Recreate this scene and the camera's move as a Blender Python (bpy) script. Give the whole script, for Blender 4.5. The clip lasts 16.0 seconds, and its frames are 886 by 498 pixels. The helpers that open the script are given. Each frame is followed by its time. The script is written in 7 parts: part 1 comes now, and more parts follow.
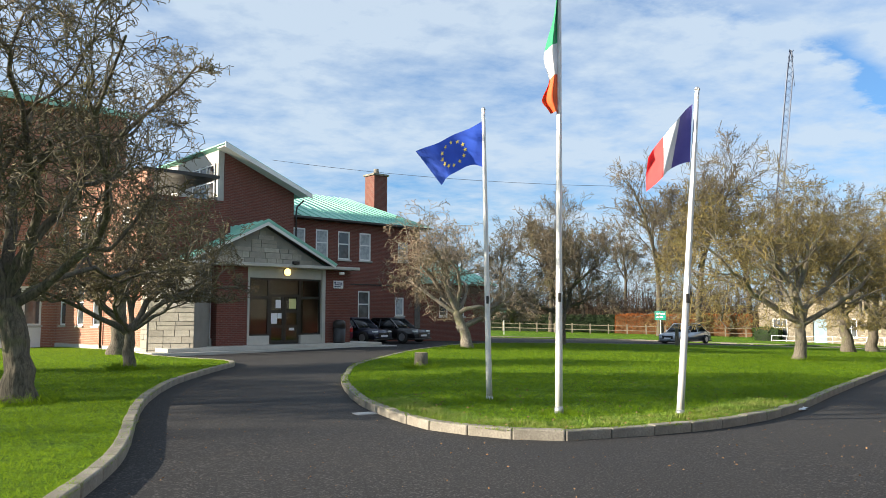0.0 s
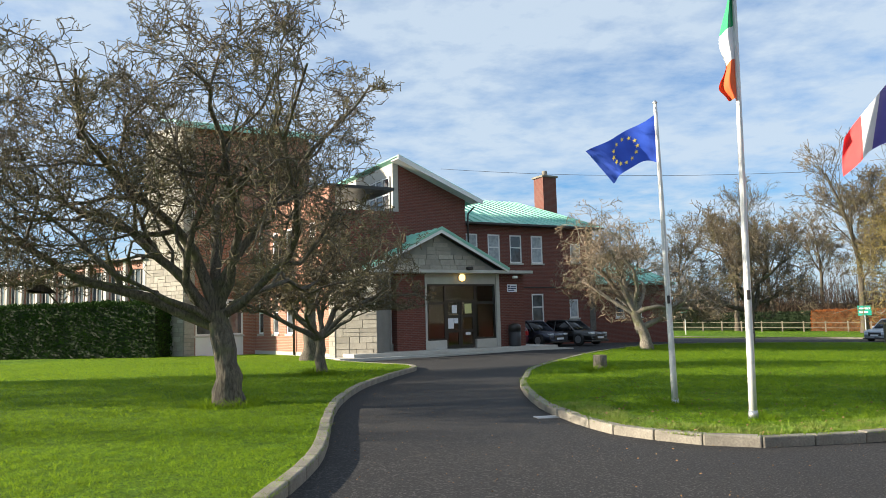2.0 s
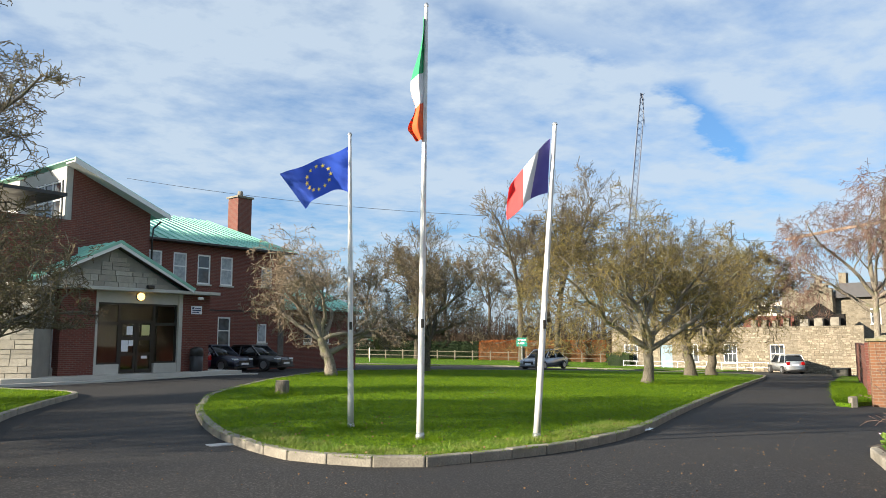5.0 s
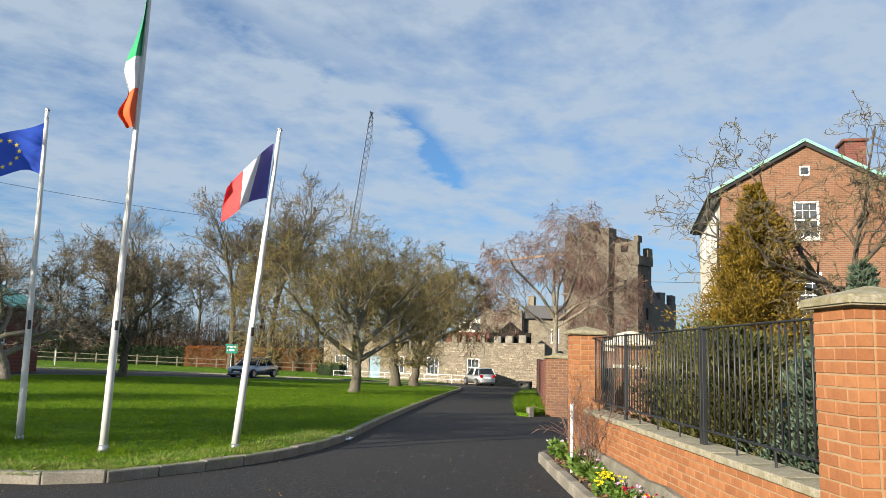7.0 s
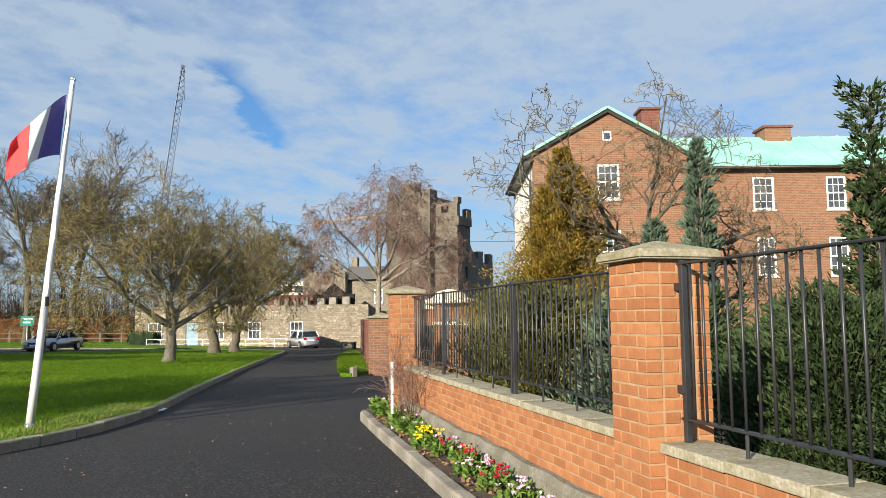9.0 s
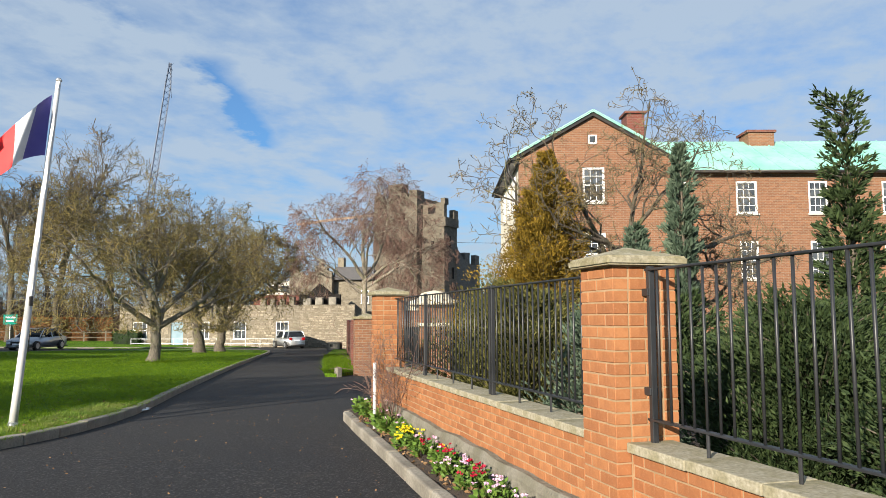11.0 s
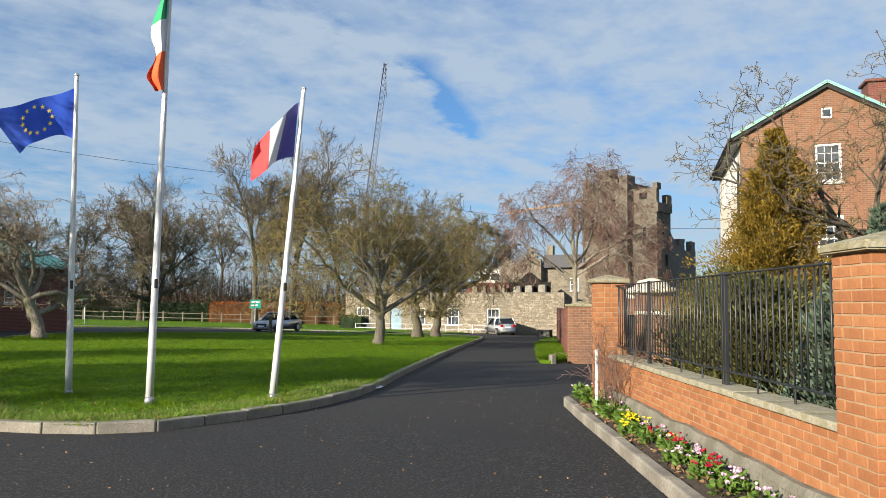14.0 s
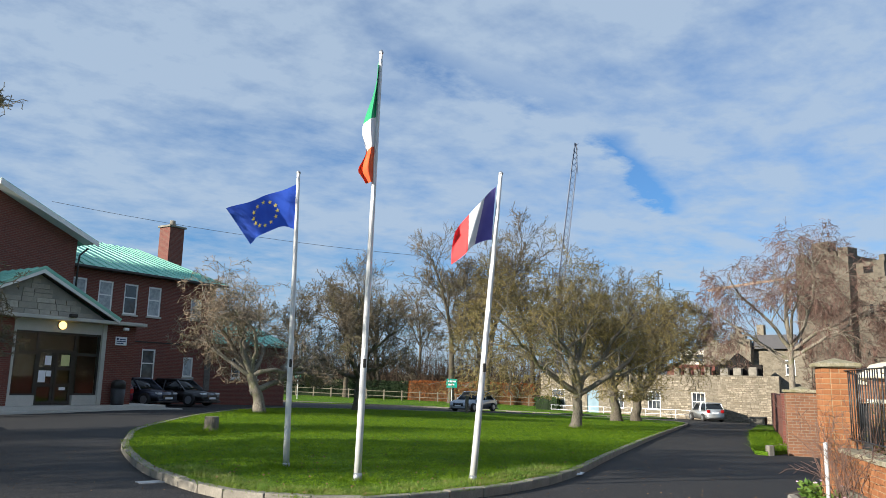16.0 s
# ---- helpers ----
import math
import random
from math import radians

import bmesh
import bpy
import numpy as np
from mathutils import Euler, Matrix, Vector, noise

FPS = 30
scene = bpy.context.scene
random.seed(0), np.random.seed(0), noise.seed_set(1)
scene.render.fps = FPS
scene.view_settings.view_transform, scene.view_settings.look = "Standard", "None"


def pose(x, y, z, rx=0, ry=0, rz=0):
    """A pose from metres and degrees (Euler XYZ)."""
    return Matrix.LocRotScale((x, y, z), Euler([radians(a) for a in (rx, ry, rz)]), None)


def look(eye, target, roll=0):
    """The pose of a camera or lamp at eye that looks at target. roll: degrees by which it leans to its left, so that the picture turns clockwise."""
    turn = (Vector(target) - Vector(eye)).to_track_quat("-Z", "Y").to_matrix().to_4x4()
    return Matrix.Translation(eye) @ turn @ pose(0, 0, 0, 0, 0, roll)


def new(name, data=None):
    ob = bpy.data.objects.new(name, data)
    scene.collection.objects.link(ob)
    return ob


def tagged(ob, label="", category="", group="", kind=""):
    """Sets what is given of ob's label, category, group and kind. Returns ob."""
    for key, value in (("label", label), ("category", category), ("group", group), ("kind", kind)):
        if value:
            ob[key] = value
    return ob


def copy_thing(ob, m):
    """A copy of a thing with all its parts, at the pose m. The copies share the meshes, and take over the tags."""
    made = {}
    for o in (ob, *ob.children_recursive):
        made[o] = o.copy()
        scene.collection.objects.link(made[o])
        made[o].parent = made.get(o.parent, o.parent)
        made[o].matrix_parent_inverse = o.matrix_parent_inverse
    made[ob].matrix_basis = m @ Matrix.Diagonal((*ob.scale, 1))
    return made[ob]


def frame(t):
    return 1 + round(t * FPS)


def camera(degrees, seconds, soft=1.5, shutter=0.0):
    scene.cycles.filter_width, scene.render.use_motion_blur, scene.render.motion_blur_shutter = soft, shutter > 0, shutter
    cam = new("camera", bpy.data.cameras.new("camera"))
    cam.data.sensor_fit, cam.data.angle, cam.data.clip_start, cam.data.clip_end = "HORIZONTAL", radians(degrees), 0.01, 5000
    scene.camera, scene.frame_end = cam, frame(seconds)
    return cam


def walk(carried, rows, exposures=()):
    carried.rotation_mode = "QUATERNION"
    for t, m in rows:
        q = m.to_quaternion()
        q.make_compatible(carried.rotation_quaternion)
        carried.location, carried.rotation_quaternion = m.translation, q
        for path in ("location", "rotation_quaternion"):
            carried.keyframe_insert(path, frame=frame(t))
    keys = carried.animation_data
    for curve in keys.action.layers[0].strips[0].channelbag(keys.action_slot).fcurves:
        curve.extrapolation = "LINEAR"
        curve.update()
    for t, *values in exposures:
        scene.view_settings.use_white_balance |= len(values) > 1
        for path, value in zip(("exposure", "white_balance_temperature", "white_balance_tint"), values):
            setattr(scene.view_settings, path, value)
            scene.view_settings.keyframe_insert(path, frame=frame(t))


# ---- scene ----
cam = camera(60.72, 16.0, soft=0.75)
PATH = [
    (0.0, (0.000, -0.000, 1.372), (0.000, 9.962, 2.245), -0.13),
    (0.5, (-0.018, -0.014, 1.369), (-0.873, 9.909, 2.264), -0.20),
    (1.0, (-0.022, -0.020, 1.378), (-1.367, 9.848, 2.280), -0.80),
    (1.5, (-0.027, -0.028, 1.381), (-1.867, 9.757, 2.307), -1.28),
    (2.0, (-0.038, -0.037, 1.385), (-2.267, 9.666, 2.327), -1.51),
    (2.5, (-0.032, -0.033, 1.381), (-2.380, 9.639, 2.343), -1.70),
    (3.0, (-0.014, -0.028, 1.382), (-1.931, 9.738, 2.354), -1.97),
    (3.5, (-0.009, -0.022, 1.382), (-0.738, 9.905, 2.346), -2.14),
    (3.7, (0.002, -0.013, 1.376), (-0.275, 9.937, 2.336), -1.97),
    (5.8, (0.066, 0.014, 1.360), (3.087, 9.440, 2.787), 0.66),
    (6.0, (0.071, 0.012, 1.362), (3.505, 9.296, 2.785), 0.87),
    (6.5, (0.101, 0.011, 1.364), (4.490, 8.884, 2.781), 1.24),
    (7.0, (0.125, 0.007, 1.367), (5.248, 8.485, 2.738), 1.53),
    (7.5, (0.145, 0.017, 1.367), (5.459, 8.389, 2.660), 1.31),
    (8.0, (0.149, 0.014, 1.366), (5.565, 8.334, 2.566), 0.87),
    (8.5, (0.178, 0.014, 1.364), (6.506, 7.691, 2.377), -0.17),
    (9.0, (0.189, 0.014, 1.363), (7.178, 7.111, 2.245), -0.58),
    (9.2, (0.177, 0.029, 1.360), (7.230, 7.065, 2.230), -0.55),
    (11.3, (0.136, -0.143, 1.377), (7.243, 6.835, 2.267), -0.26),
    (11.5, (0.131, -0.152, 1.364), (7.077, 6.989, 2.243), -0.19),
    (12.0, (0.099, -0.154, 1.361), (6.474, 7.504, 2.202), -0.09),
    (12.5, (0.072, -0.122, 1.367), (6.308, 7.654, 2.175), -0.26),
    (13.0, (0.011, -0.124, 1.363), (5.989, 7.858, 2.109), -0.27),
    (13.5, (-0.030, -0.128, 1.364), (5.357, 8.263, 2.117), -0.06),
    (14.0, (-0.092, -0.149, 1.361), (4.877, 8.499, 2.091), 0.32),
    (14.5, (-0.110, -0.121, 1.364), (4.327, 8.811, 2.100), 0.76),
    (15.0, (-0.128, -0.125, 1.366), (3.650, 9.101, 2.139), 0.98),
    (15.5, (-0.141, -0.127, 1.374), (2.914, 9.316, 2.605), 1.15),
    (16.0, (-0.161, -0.152, 1.377), (2.415, 9.353, 3.111), 1.31),
]
walk(cam, [(t, look(eye, target, roll)) for t, eye, target, roll in PATH],
     exposures=[(0.0, 1.46, 6500, 10), (3.7, 1.42, 6500, 10), (6.0, 1.25, 6450, 10), (6.5, 1.10, 6400, 10), (7.0, 1.05, 6350, 10), (9.0, 1.05, 6250, 10), (13.0, 1.05, 6250, 10), (14.5, 1.04, 6300, 10), (16.0, 1.0, 5950, 10)])

# ---- light ----
world = bpy.data.worlds.new("sky")
scene.world = world
world.use_nodes = True
wn, wl = world.node_tree.nodes, world.node_tree.links
wn.clear()
SUN_AZ, SUN_EL = 195.0, 17.5          # direction towards the sun, degrees from +x
sky = wn.new("ShaderNodeTexSky")
sky.sky_type, sky.sun_disc = "NISHITA", False
sky.sun_elevation, sky.sun_rotation = radians(SUN_EL), radians(90 - SUN_AZ)
sky.altitude, sky.air_density, sky.dust_density, sky.ozone_density = 50, 1.0, 0.6, 1.4
coord = wn.new("ShaderNodeTexCoord")
sepd = wn.new("ShaderNodeSeparateXYZ")
wl.new(coord.outputs["Generated"], sepd.inputs[0])


def wmath(op, a, b=None, c=None):
    n = wn.new("ShaderNodeMath")
    n.operation = op
    for k, v in enumerate((a, b, c)):
        if v is None:
            continue
        if isinstance(v, (int, float)):
            n.inputs[k].default_value = v
        else:
            wl.new(v, n.inputs[k])
    return n.outputs[0]


# thin cloud sheet: direction projected on a flat layer, so that streaks shrink towards the horizon
zc = wmath("MAXIMUM", sepd.outputs["Z"], 0.03)
zc = wmath("ADD", zc, 0.12)
cx = wmath("DIVIDE", sepd.outputs["X"], zc)
cy = wmath("DIVIDE", sepd.outputs["Y"], zc)
comb = wn.new("ShaderNodeCombineXYZ")
wl.new(cx, comb.inputs[0]), wl.new(cy, comb.inputs[1])
mapc = wn.new("ShaderNodeMapping")
mapc.inputs["Rotation"].default_value = (0, 0, radians(-32))
mapc.inputs["Scale"].default_value = (1.0, 1.1, 1)
wl.new(comb.outputs[0], mapc.inputs[0])
cloud_big = wn.new("ShaderNodeTexNoise")
cloud_big.inputs["Scale"].default_value, cloud_big.inputs["Detail"].default_value = 1.7, 9
cloud_big.inputs["Roughness"].default_value, cloud_big.inputs["Distortion"].default_value = 0.55, 0.5
wl.new(mapc.outputs[0], cloud_big.inputs["Vector"])
cloud_fine = wn.new("ShaderNodeTexNoise")
cloud_fine.inputs["Scale"].default_value, cloud_fine.inputs["Detail"].default_value = 6.5, 9
cloud_fine.inputs["Roughness"].default_value = 0.6
wl.new(mapc.outputs[0], cloud_fine.inputs["Vector"])
cl = wmath("ADD", wmath("ADD", wmath("MULTIPLY", cloud_big.outputs["Fac"], 0.72), 0.15), wmath("MULTIPLY", wmath("SUBTRACT", cloud_fine.outputs["Fac"], 0.5), 0.62))
# long rifts of clear sky in the cloud sheet, from (x, y) to (x, y) of the layer
wob = wmath("MULTIPLY", wmath("SUBTRACT", cloud_fine.outputs["Fac"], 0.5), 0.22)
for (ax, ay), (bx, by), wide, deep in (((1.04, 1.94), (1.53, 2.44), 0.070, 0.36), ((0.40, 1.70), (0.78, 1.82), 0.10, 0.20), ((-0.9, 3.3), (1.0, 3.75), 0.5, 0.16)):
    lx, ly = bx - ax, by - ay
    LL = math.hypot(lx, ly)
    lx, ly = lx / LL, ly / LL
    ux, uy = wmath("SUBTRACT", cx, ax), wmath("SUBTRACT", cy, ay)
    al = wmath("ADD", wmath("MULTIPLY", ux, lx), wmath("MULTIPLY", uy, ly))
    ac = wmath("ADD", wmath("ADD", wmath("MULTIPLY", ux, -ly), wmath("MULTIPLY", uy, lx)), wob)
    past = wmath("MAXIMUM", wmath("SUBTRACT", wmath("ABSOLUTE", wmath("SUBTRACT", al, LL / 2)), LL / 2), 0.0)
    dist2 = wmath("SQRT", wmath("ADD", wmath("MULTIPLY", ac, ac), wmath("MULTIPLY", past, past)))
    gap = wmath("SUBTRACT", 1.0, wmath("MINIMUM", wmath("DIVIDE", dist2, wide), 1.0))
    cl = wmath("SUBTRACT", cl, wmath("MULTIPLY", gap, deep))
ramp = wn.new("ShaderNodeValToRGB")
ramp.color_ramp.elements[0].position, ramp.color_ramp.elements[0].color = 0.20, (0.12, 0.16, 0.16, 1)
ramp.color_ramp.elements[1].position, ramp.color_ramp.elements[1].color = 0.58, (0.88, 0.88, 0.88, 1)
wl.new(cl, ramp.inputs[0])
blue = wn.new("ShaderNodeMix")
blue.data_type, blue.blend_type = "RGBA", "MULTIPLY"
blue.inputs["Factor"].default_value = 1.0
blue.inputs[7].default_value = (0.33, 0.70, 1.06, 1)
wl.new(sky.outputs[0], blue.inputs[6])
veil = wn.new("ShaderNodeMix")
veil.data_type = "RGBA"
veil.inputs[7].default_value = (3.6, 4.25, 4.9, 1)
wl.new(ramp.outputs[0], veil.inputs["Factor"])
wl.new(blue.outputs[2], veil.inputs[6])
wbg = wn.new("ShaderNodeBackground")
wbg.inputs["Strength"].default_value = 0.068
wout = wn.new("ShaderNodeOutputWorld")
wl.new(veil.outputs[2], wbg.inputs[0])
wl.new(wbg.outputs[0], wout.inputs[0])

sun_data = bpy.data.lights.new("sun", "SUN")
sun_data.energy, sun_data.angle, sun_data.color = 4.6, radians(0.6), (1.0, 0.88, 0.70)
sun = new("sun", sun_data)
sun_to = Vector((math.cos(radians(SUN_AZ)) * math.cos(radians(SUN_EL)), math.sin(radians(SUN_AZ)) * math.cos(radians(SUN_EL)), math.sin(radians(SUN_EL))))
sun.matrix_world = look(sun_to * 80, (0, 0, 0))

# ---- materials ----
MATS = {}


class Nodes:
    """A short way to wire a material."""

    def __init__(self, name):
        self.m = bpy.data.materials.new(name)
        self.m.use_nodes = True
        self.t = self.m.node_tree
        self.b = self.t.nodes["Principled BSDF"]
        MATS[name] = self.m

    def node(self, kind, **sockets):
        n = self.t.nodes.new(kind)
        for k, v in sockets.items():
            self.put(n.inputs[k.replace("_", " ")], v)
        return n

    def put(self, socket, v):
        if isinstance(v, bpy.types.NodeSocket):
            self.t.links.new(v, socket)
        else:
            socket.default_value = v

    def coords(self):
        return self.node("ShaderNodeTexCoord").outputs["Object"]

    def noise(self, scale, detail=4.0, rough=0.55, vector=None, distort=0.0):
        n = self.node("ShaderNodeTexNoise", Scale=scale, Detail=detail, Roughness=rough, Distortion=distort)
        self.put(n.inputs["Vector"], self.coords() if vector is None else vector)
        return n.outputs["Fac"]

    def math(self, op, a, b=0.0):
        n = self.node("ShaderNodeMath")
        n.operation = op
        self.put(n.inputs[0], a), self.put(n.inputs[1], b)
        return n.outputs[0]

    def range(self, v, a, b, c=0.0, d=1.0):
        n = self.node("ShaderNodeMapRange")
        self.put(n.inputs[0], v)
        for k, x in enumerate((a, b, c, d)):
            n.inputs[k + 1].default_value = x
        return n.outputs[0]

    def mix(self, f, a, b, blend="MIX"):
        n = self.node("ShaderNodeMix")
        n.data_type, n.blend_type = "RGBA", blend
        self.put(n.inputs["Factor"], f)
        self.put(n.inputs[6], (*a, 1) if isinstance(a, tuple) and len(a) == 3 else a)
        self.put(n.inputs[7], (*b, 1) if isinstance(b, tuple) and len(b) == 3 else b)
        return n.outputs[2]

    def bump(self, height, strength=0.3, distance=0.01):
        n = self.node("ShaderNodeBump", Strength=strength, Distance=distance)
        self.put(n.inputs["Height"], height)
        self.put(self.b.inputs["Normal"], n.outputs[0])

    def done(self, colour, rough=0.7, metal=0.0):
        self.put(self.b.inputs["Base Color"], (*colour, 1) if isinstance(colour, tuple) and len(colour) == 3 else colour)
        self.put(self.b.inputs["Roughness"], rough)
        self.put(self.b.inputs["Metallic"], metal)
        return self.m


def surface(name, c1, c2, big=1.5, fine=25.0, rough=0.7, metal=0.0, bump=0.2, depth=0.004, dark=0.25):
    """A worn plain surface: two tones in large patches, grain over them."""
    k = Nodes(name)
    f = k.noise(big, 5)
    g = k.noise(fine, 4)
    c = k.mix(k.range(f, 0.35, 0.65), c1, c2)
    c = k.mix(k.range(g, 0.3, 0.75, 0.0, dark), c, tuple(x * 0.45 for x in c1))
    if bump:
        k.bump(g, bump, depth)
    return k.done(c, k.range(f, 0.3, 0.7, max(0.02, rough - 0.08), min(1, rough + 0.08)) if not metal else rough, metal)


def brick_mat(name, tones, mortar, courses=0.075, length=0.225, bump=0.5):
    """Coursed brickwork for walls that stay far off; local x+y runs along a wall, z up it."""
    k = Nodes(name)
    s = k.node("ShaderNodeSeparateXYZ")
    k.put(s.inputs[0], k.coords())
    c = k.node("ShaderNodeCombineXYZ")
    k.put(c.inputs[0], k.math("ADD", s.outputs[0], s.outputs[1])), k.put(c.inputs[1], s.outputs[2])
    br = k.node("ShaderNodeTexBrick", Scale=1.0, Mortar_Size=0.009, Mortar_Smooth=0.2, Bias=0.0, Brick_Width=length, Row_Height=courses)
    k.put(br.inputs["Vector"], c.outputs[0])
    k.put(br.inputs["Color1"], (*tones[0], 1)), k.put(br.inputs["Color2"], (*tones[1], 1)), k.put(br.inputs["Mortar"], (*mortar, 1))
    big = k.noise(0.35, 4)
    col = k.mix(k.range(big, 0.35, 0.7, 0.0, 0.35), br.outputs["Color"], tones[2])
    col = k.mix(k.range(k.noise(9, 4), 0.45, 0.75, 0, 0.35), col, tuple(x * 0.5 for x in tones[0]))
    k.bump(k.math("SUBTRACT", 1.0, br.outputs["Fac"]), bump, 0.008)
    return k.done(col, 0.82)


def rubble_mat(name, tones, mortar, size=0.45):
    """Squared rubble stone, laid in uneven blocks."""
    k = Nodes(name)
    s = k.node("ShaderNodeSeparateXYZ")
    k.put(s.inputs[0], k.coords())
    c = k.node("ShaderNodeCombineXYZ")
    k.put(c.inputs[0], k.math("ADD", s.outputs[0], s.outputs[1])), k.put(c.inputs[1], k.math("MULTIPLY", s.outputs[2], 1.7))
    v = k.node("ShaderNodeTexVoronoi", Scale=1.0 / size, Randomness=0.85)
    v.distance = "CHEBYCHEV"
    k.put(v.inputs["Vector"], c.outputs[0])
    e = k.node("ShaderNodeTexVoronoi", Scale=1.0 / size, Randomness=0.85)
    e.feature = "DISTANCE_TO_EDGE"
    k.put(e.inputs["Vector"], c.outputs[0])
    r = k.node("ShaderNodeSeparateColor")
    k.put(r.inputs[0], v.outputs["Color"])
    col = k.mix(r.outputs[0], tones[0], tones[1])
    col = k.mix(k.range(k.noise(1.3, 5), 0.35, 0.7, 0, 0.5), col, tones[2])
    col = k.mix(k.range(k.noise(22, 4), 0.4, 0.8, 0, 0.4), col, tuple(x * 0.4 for x in tones[0]))
    joint = k.range(e.outputs["Distance"], 0.0, 0.06)
    col = k.mix(joint, mortar, col)
    k.bump(joint, 0.5, 0.03)
    return k.done(col, 0.9)


def build_materials():
    k = Nodes("asphalt")
    big, fine, spk = k.noise(0.25, 5), k.noise(140, 3), k.noise(45, 2)
    c = k.mix(k.range(big, 0.3, 0.7), (0.021, 0.0207, 0.022), (0.036, 0.035, 0.035))
    c = k.mix(k.range(spk, 0.54, 0.66, 0, 0.8), c, (0.105, 0.100, 0.094))
    c = k.mix(k.range(k.noise(75, 2), 0.58, 0.68, 0, 0.8), c, (0.010, 0.010, 0.012))
    c = k.mix(k.range(k.noise(1.7, 6, 0.65), 0.62, 0.72, 0, 0.35), c, (0.11, 0.095, 0.075))
    k.bump(fine, 0.6, 0.006)
    k.put(k.b.inputs["Specular IOR Level"], 0.22)
    k.done(c, k.range(big, 0.3, 0.7, 0.75, 0.9))

    k = Nodes("soil_ground")
    c = k.mix(k.noise(0.3, 6), (0.05, 0.06, 0.025), (0.10, 0.085, 0.05))
    k.bump(k.noise(8), 0.5, 0.05)
    k.done(c, 0.95)

    k = Nodes("lawn")
    a, b = k.noise(0.22, 5), k.noise(2.6, 5)
    c = k.mix(k.range(a, 0.35, 0.65), (0.120, 0.240, 0.010), (0.185, 0.320, 0.015))
    c = k.mix(k.range(b, 0.5, 0.72, 0, 0.55), c, (0.030, 0.068, 0.007))
    c = k.mix(k.range(k.noise(30, 5, 0.7), 0.42, 0.58, 0, 0.8), c, (0.024, 0.056, 0.005))
    k.bump(k.noise(45, 4, 0.7), 1.0, 0.05)
    k.put(k.b.inputs["Specular IOR Level"], 0.12)
    k.done(c, 0.85)

    k = Nodes("grass_blade")
    g = k.node("ShaderNodeNewGeometry").outputs["Random Per Island"]
    c = k.mix(g, (0.072, 0.160, 0.007), (0.280, 0.410, 0.022))
    c = k.mix(k.range(k.noise(0.25, 4), 0.4, 0.65, 0, 0.5), c, (0.070, 0.150, 0.006))
    c = k.mix(k.range(k.noise(7.5, 4, 0.7), 0.44, 0.60, 0, 0.85), c, (0.020, 0.052, 0.005))
    k.put(k.b.inputs["Specular IOR Level"], 0.15)
    k.done(c, 0.55)
    thin = k.node("ShaderNodeBsdfTranslucent")
    k.put(thin.inputs["Color"], k.mix(0.4, c, (0.42, 0.62, 0.03)))
    both = k.node("ShaderNodeMixShader", Fac=0.5)
    k.put(both.inputs[1], k.b.outputs[0]), k.put(both.inputs[2], thin.outputs[0])
    k.put(k.t.nodes["Material Output"].inputs["Surface"], both.outputs[0])

    surface("kerb_stone", (0.20, 0.18, 0.145), (0.36, 0.33, 0.275), 2.2, 40, 0.9, dark=0.6, bump=0.5)
    surface("concrete_cap", (0.25, 0.222, 0.115), (0.44, 0.40, 0.305), 7.0, 45, 0.85, dark=0.7, bump=0.5)
    surface("white_stone", (0.44, 0.425, 0.38), (0.56, 0.54, 0.49), 0.8, 30, 0.8, dark=0.2)
    surface("white_paint", (0.74, 0.74, 0.72), (0.80, 0.80, 0.78), 1.0, 30, 0.45, bump=0.05, dark=0.08)
    surface("pole_paint", (0.56, 0.56, 0.56), (0.68, 0.68, 0.68), 2.0, 20, 0.32, bump=0.05, dark=0.15)
    surface("black_metal", (0.020, 0.021, 0.024), (0.032, 0.034, 0.038), 3.0, 60, 0.42, bump=0.1, dark=0.3)
    surface("dark_frame", (0.018, 0.016, 0.015), (0.028, 0.025, 0.022), 2.0, 40, 0.4, bump=0.05)
    surface("galvanised", (0.42, 0.43, 0.45), (0.5, 0.51, 0.53), 4.0, 30, 0.45, metal=0.8)
    # also the school's brick on its shaded fronts; sunny walls take a lighter copy
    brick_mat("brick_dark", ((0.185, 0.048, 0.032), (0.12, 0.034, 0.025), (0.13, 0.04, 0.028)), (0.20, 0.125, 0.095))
    brick_mat("brick_house", ((0.255, 0.112, 0.053), (0.165, 0.072, 0.036), (0.20, 0.091, 0.049)), (0.25, 0.20, 0.145))
    # the school's same brick again, with sunlight put into a lighter orange tone
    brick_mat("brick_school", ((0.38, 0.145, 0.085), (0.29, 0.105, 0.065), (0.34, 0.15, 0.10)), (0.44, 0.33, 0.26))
    rubble_mat("granite_rubble", ((0.20, 0.185, 0.16), (0.11, 0.10, 0.088), (0.15, 0.14, 0.125)), (0.08, 0.075, 0.068), 0.36)
    rubble_mat("castle_stone", ((0.19, 0.162, 0.122), (0.08, 0.067, 0.05), (0.105, 0.090, 0.07)), (0.15, 0.132, 0.10), 0.30)

    rubble_mat("range_stone", ((0.26, 0.225, 0.165), (0.13, 0.11, 0.08), (0.19, 0.165, 0.12)), (0.26, 0.23, 0.18), 0.30)

    k = Nodes("copper_roof")
    c = k.mix(k.range(k.noise(0.5, 5), 0.35, 0.65), (0.22, 0.52, 0.42), (0.33, 0.62, 0.50))
    c = k.mix(k.range(k.noise(3.5, 5), 0.5, 0.75, 0, 0.5), c, (0.16, 0.40, 0.34))
    k.done(c, 0.62)

    # near-black matte for the castle's slits and the gable of its range
    surface("dark_slate", (0.018, 0.016, 0.015), (0.032, 0.029, 0.027), 1.5, 20, 0.98)
    MATS["dark_slate"].node_tree.nodes["Principled BSDF"].inputs["Specular IOR Level"].default_value = 0.1
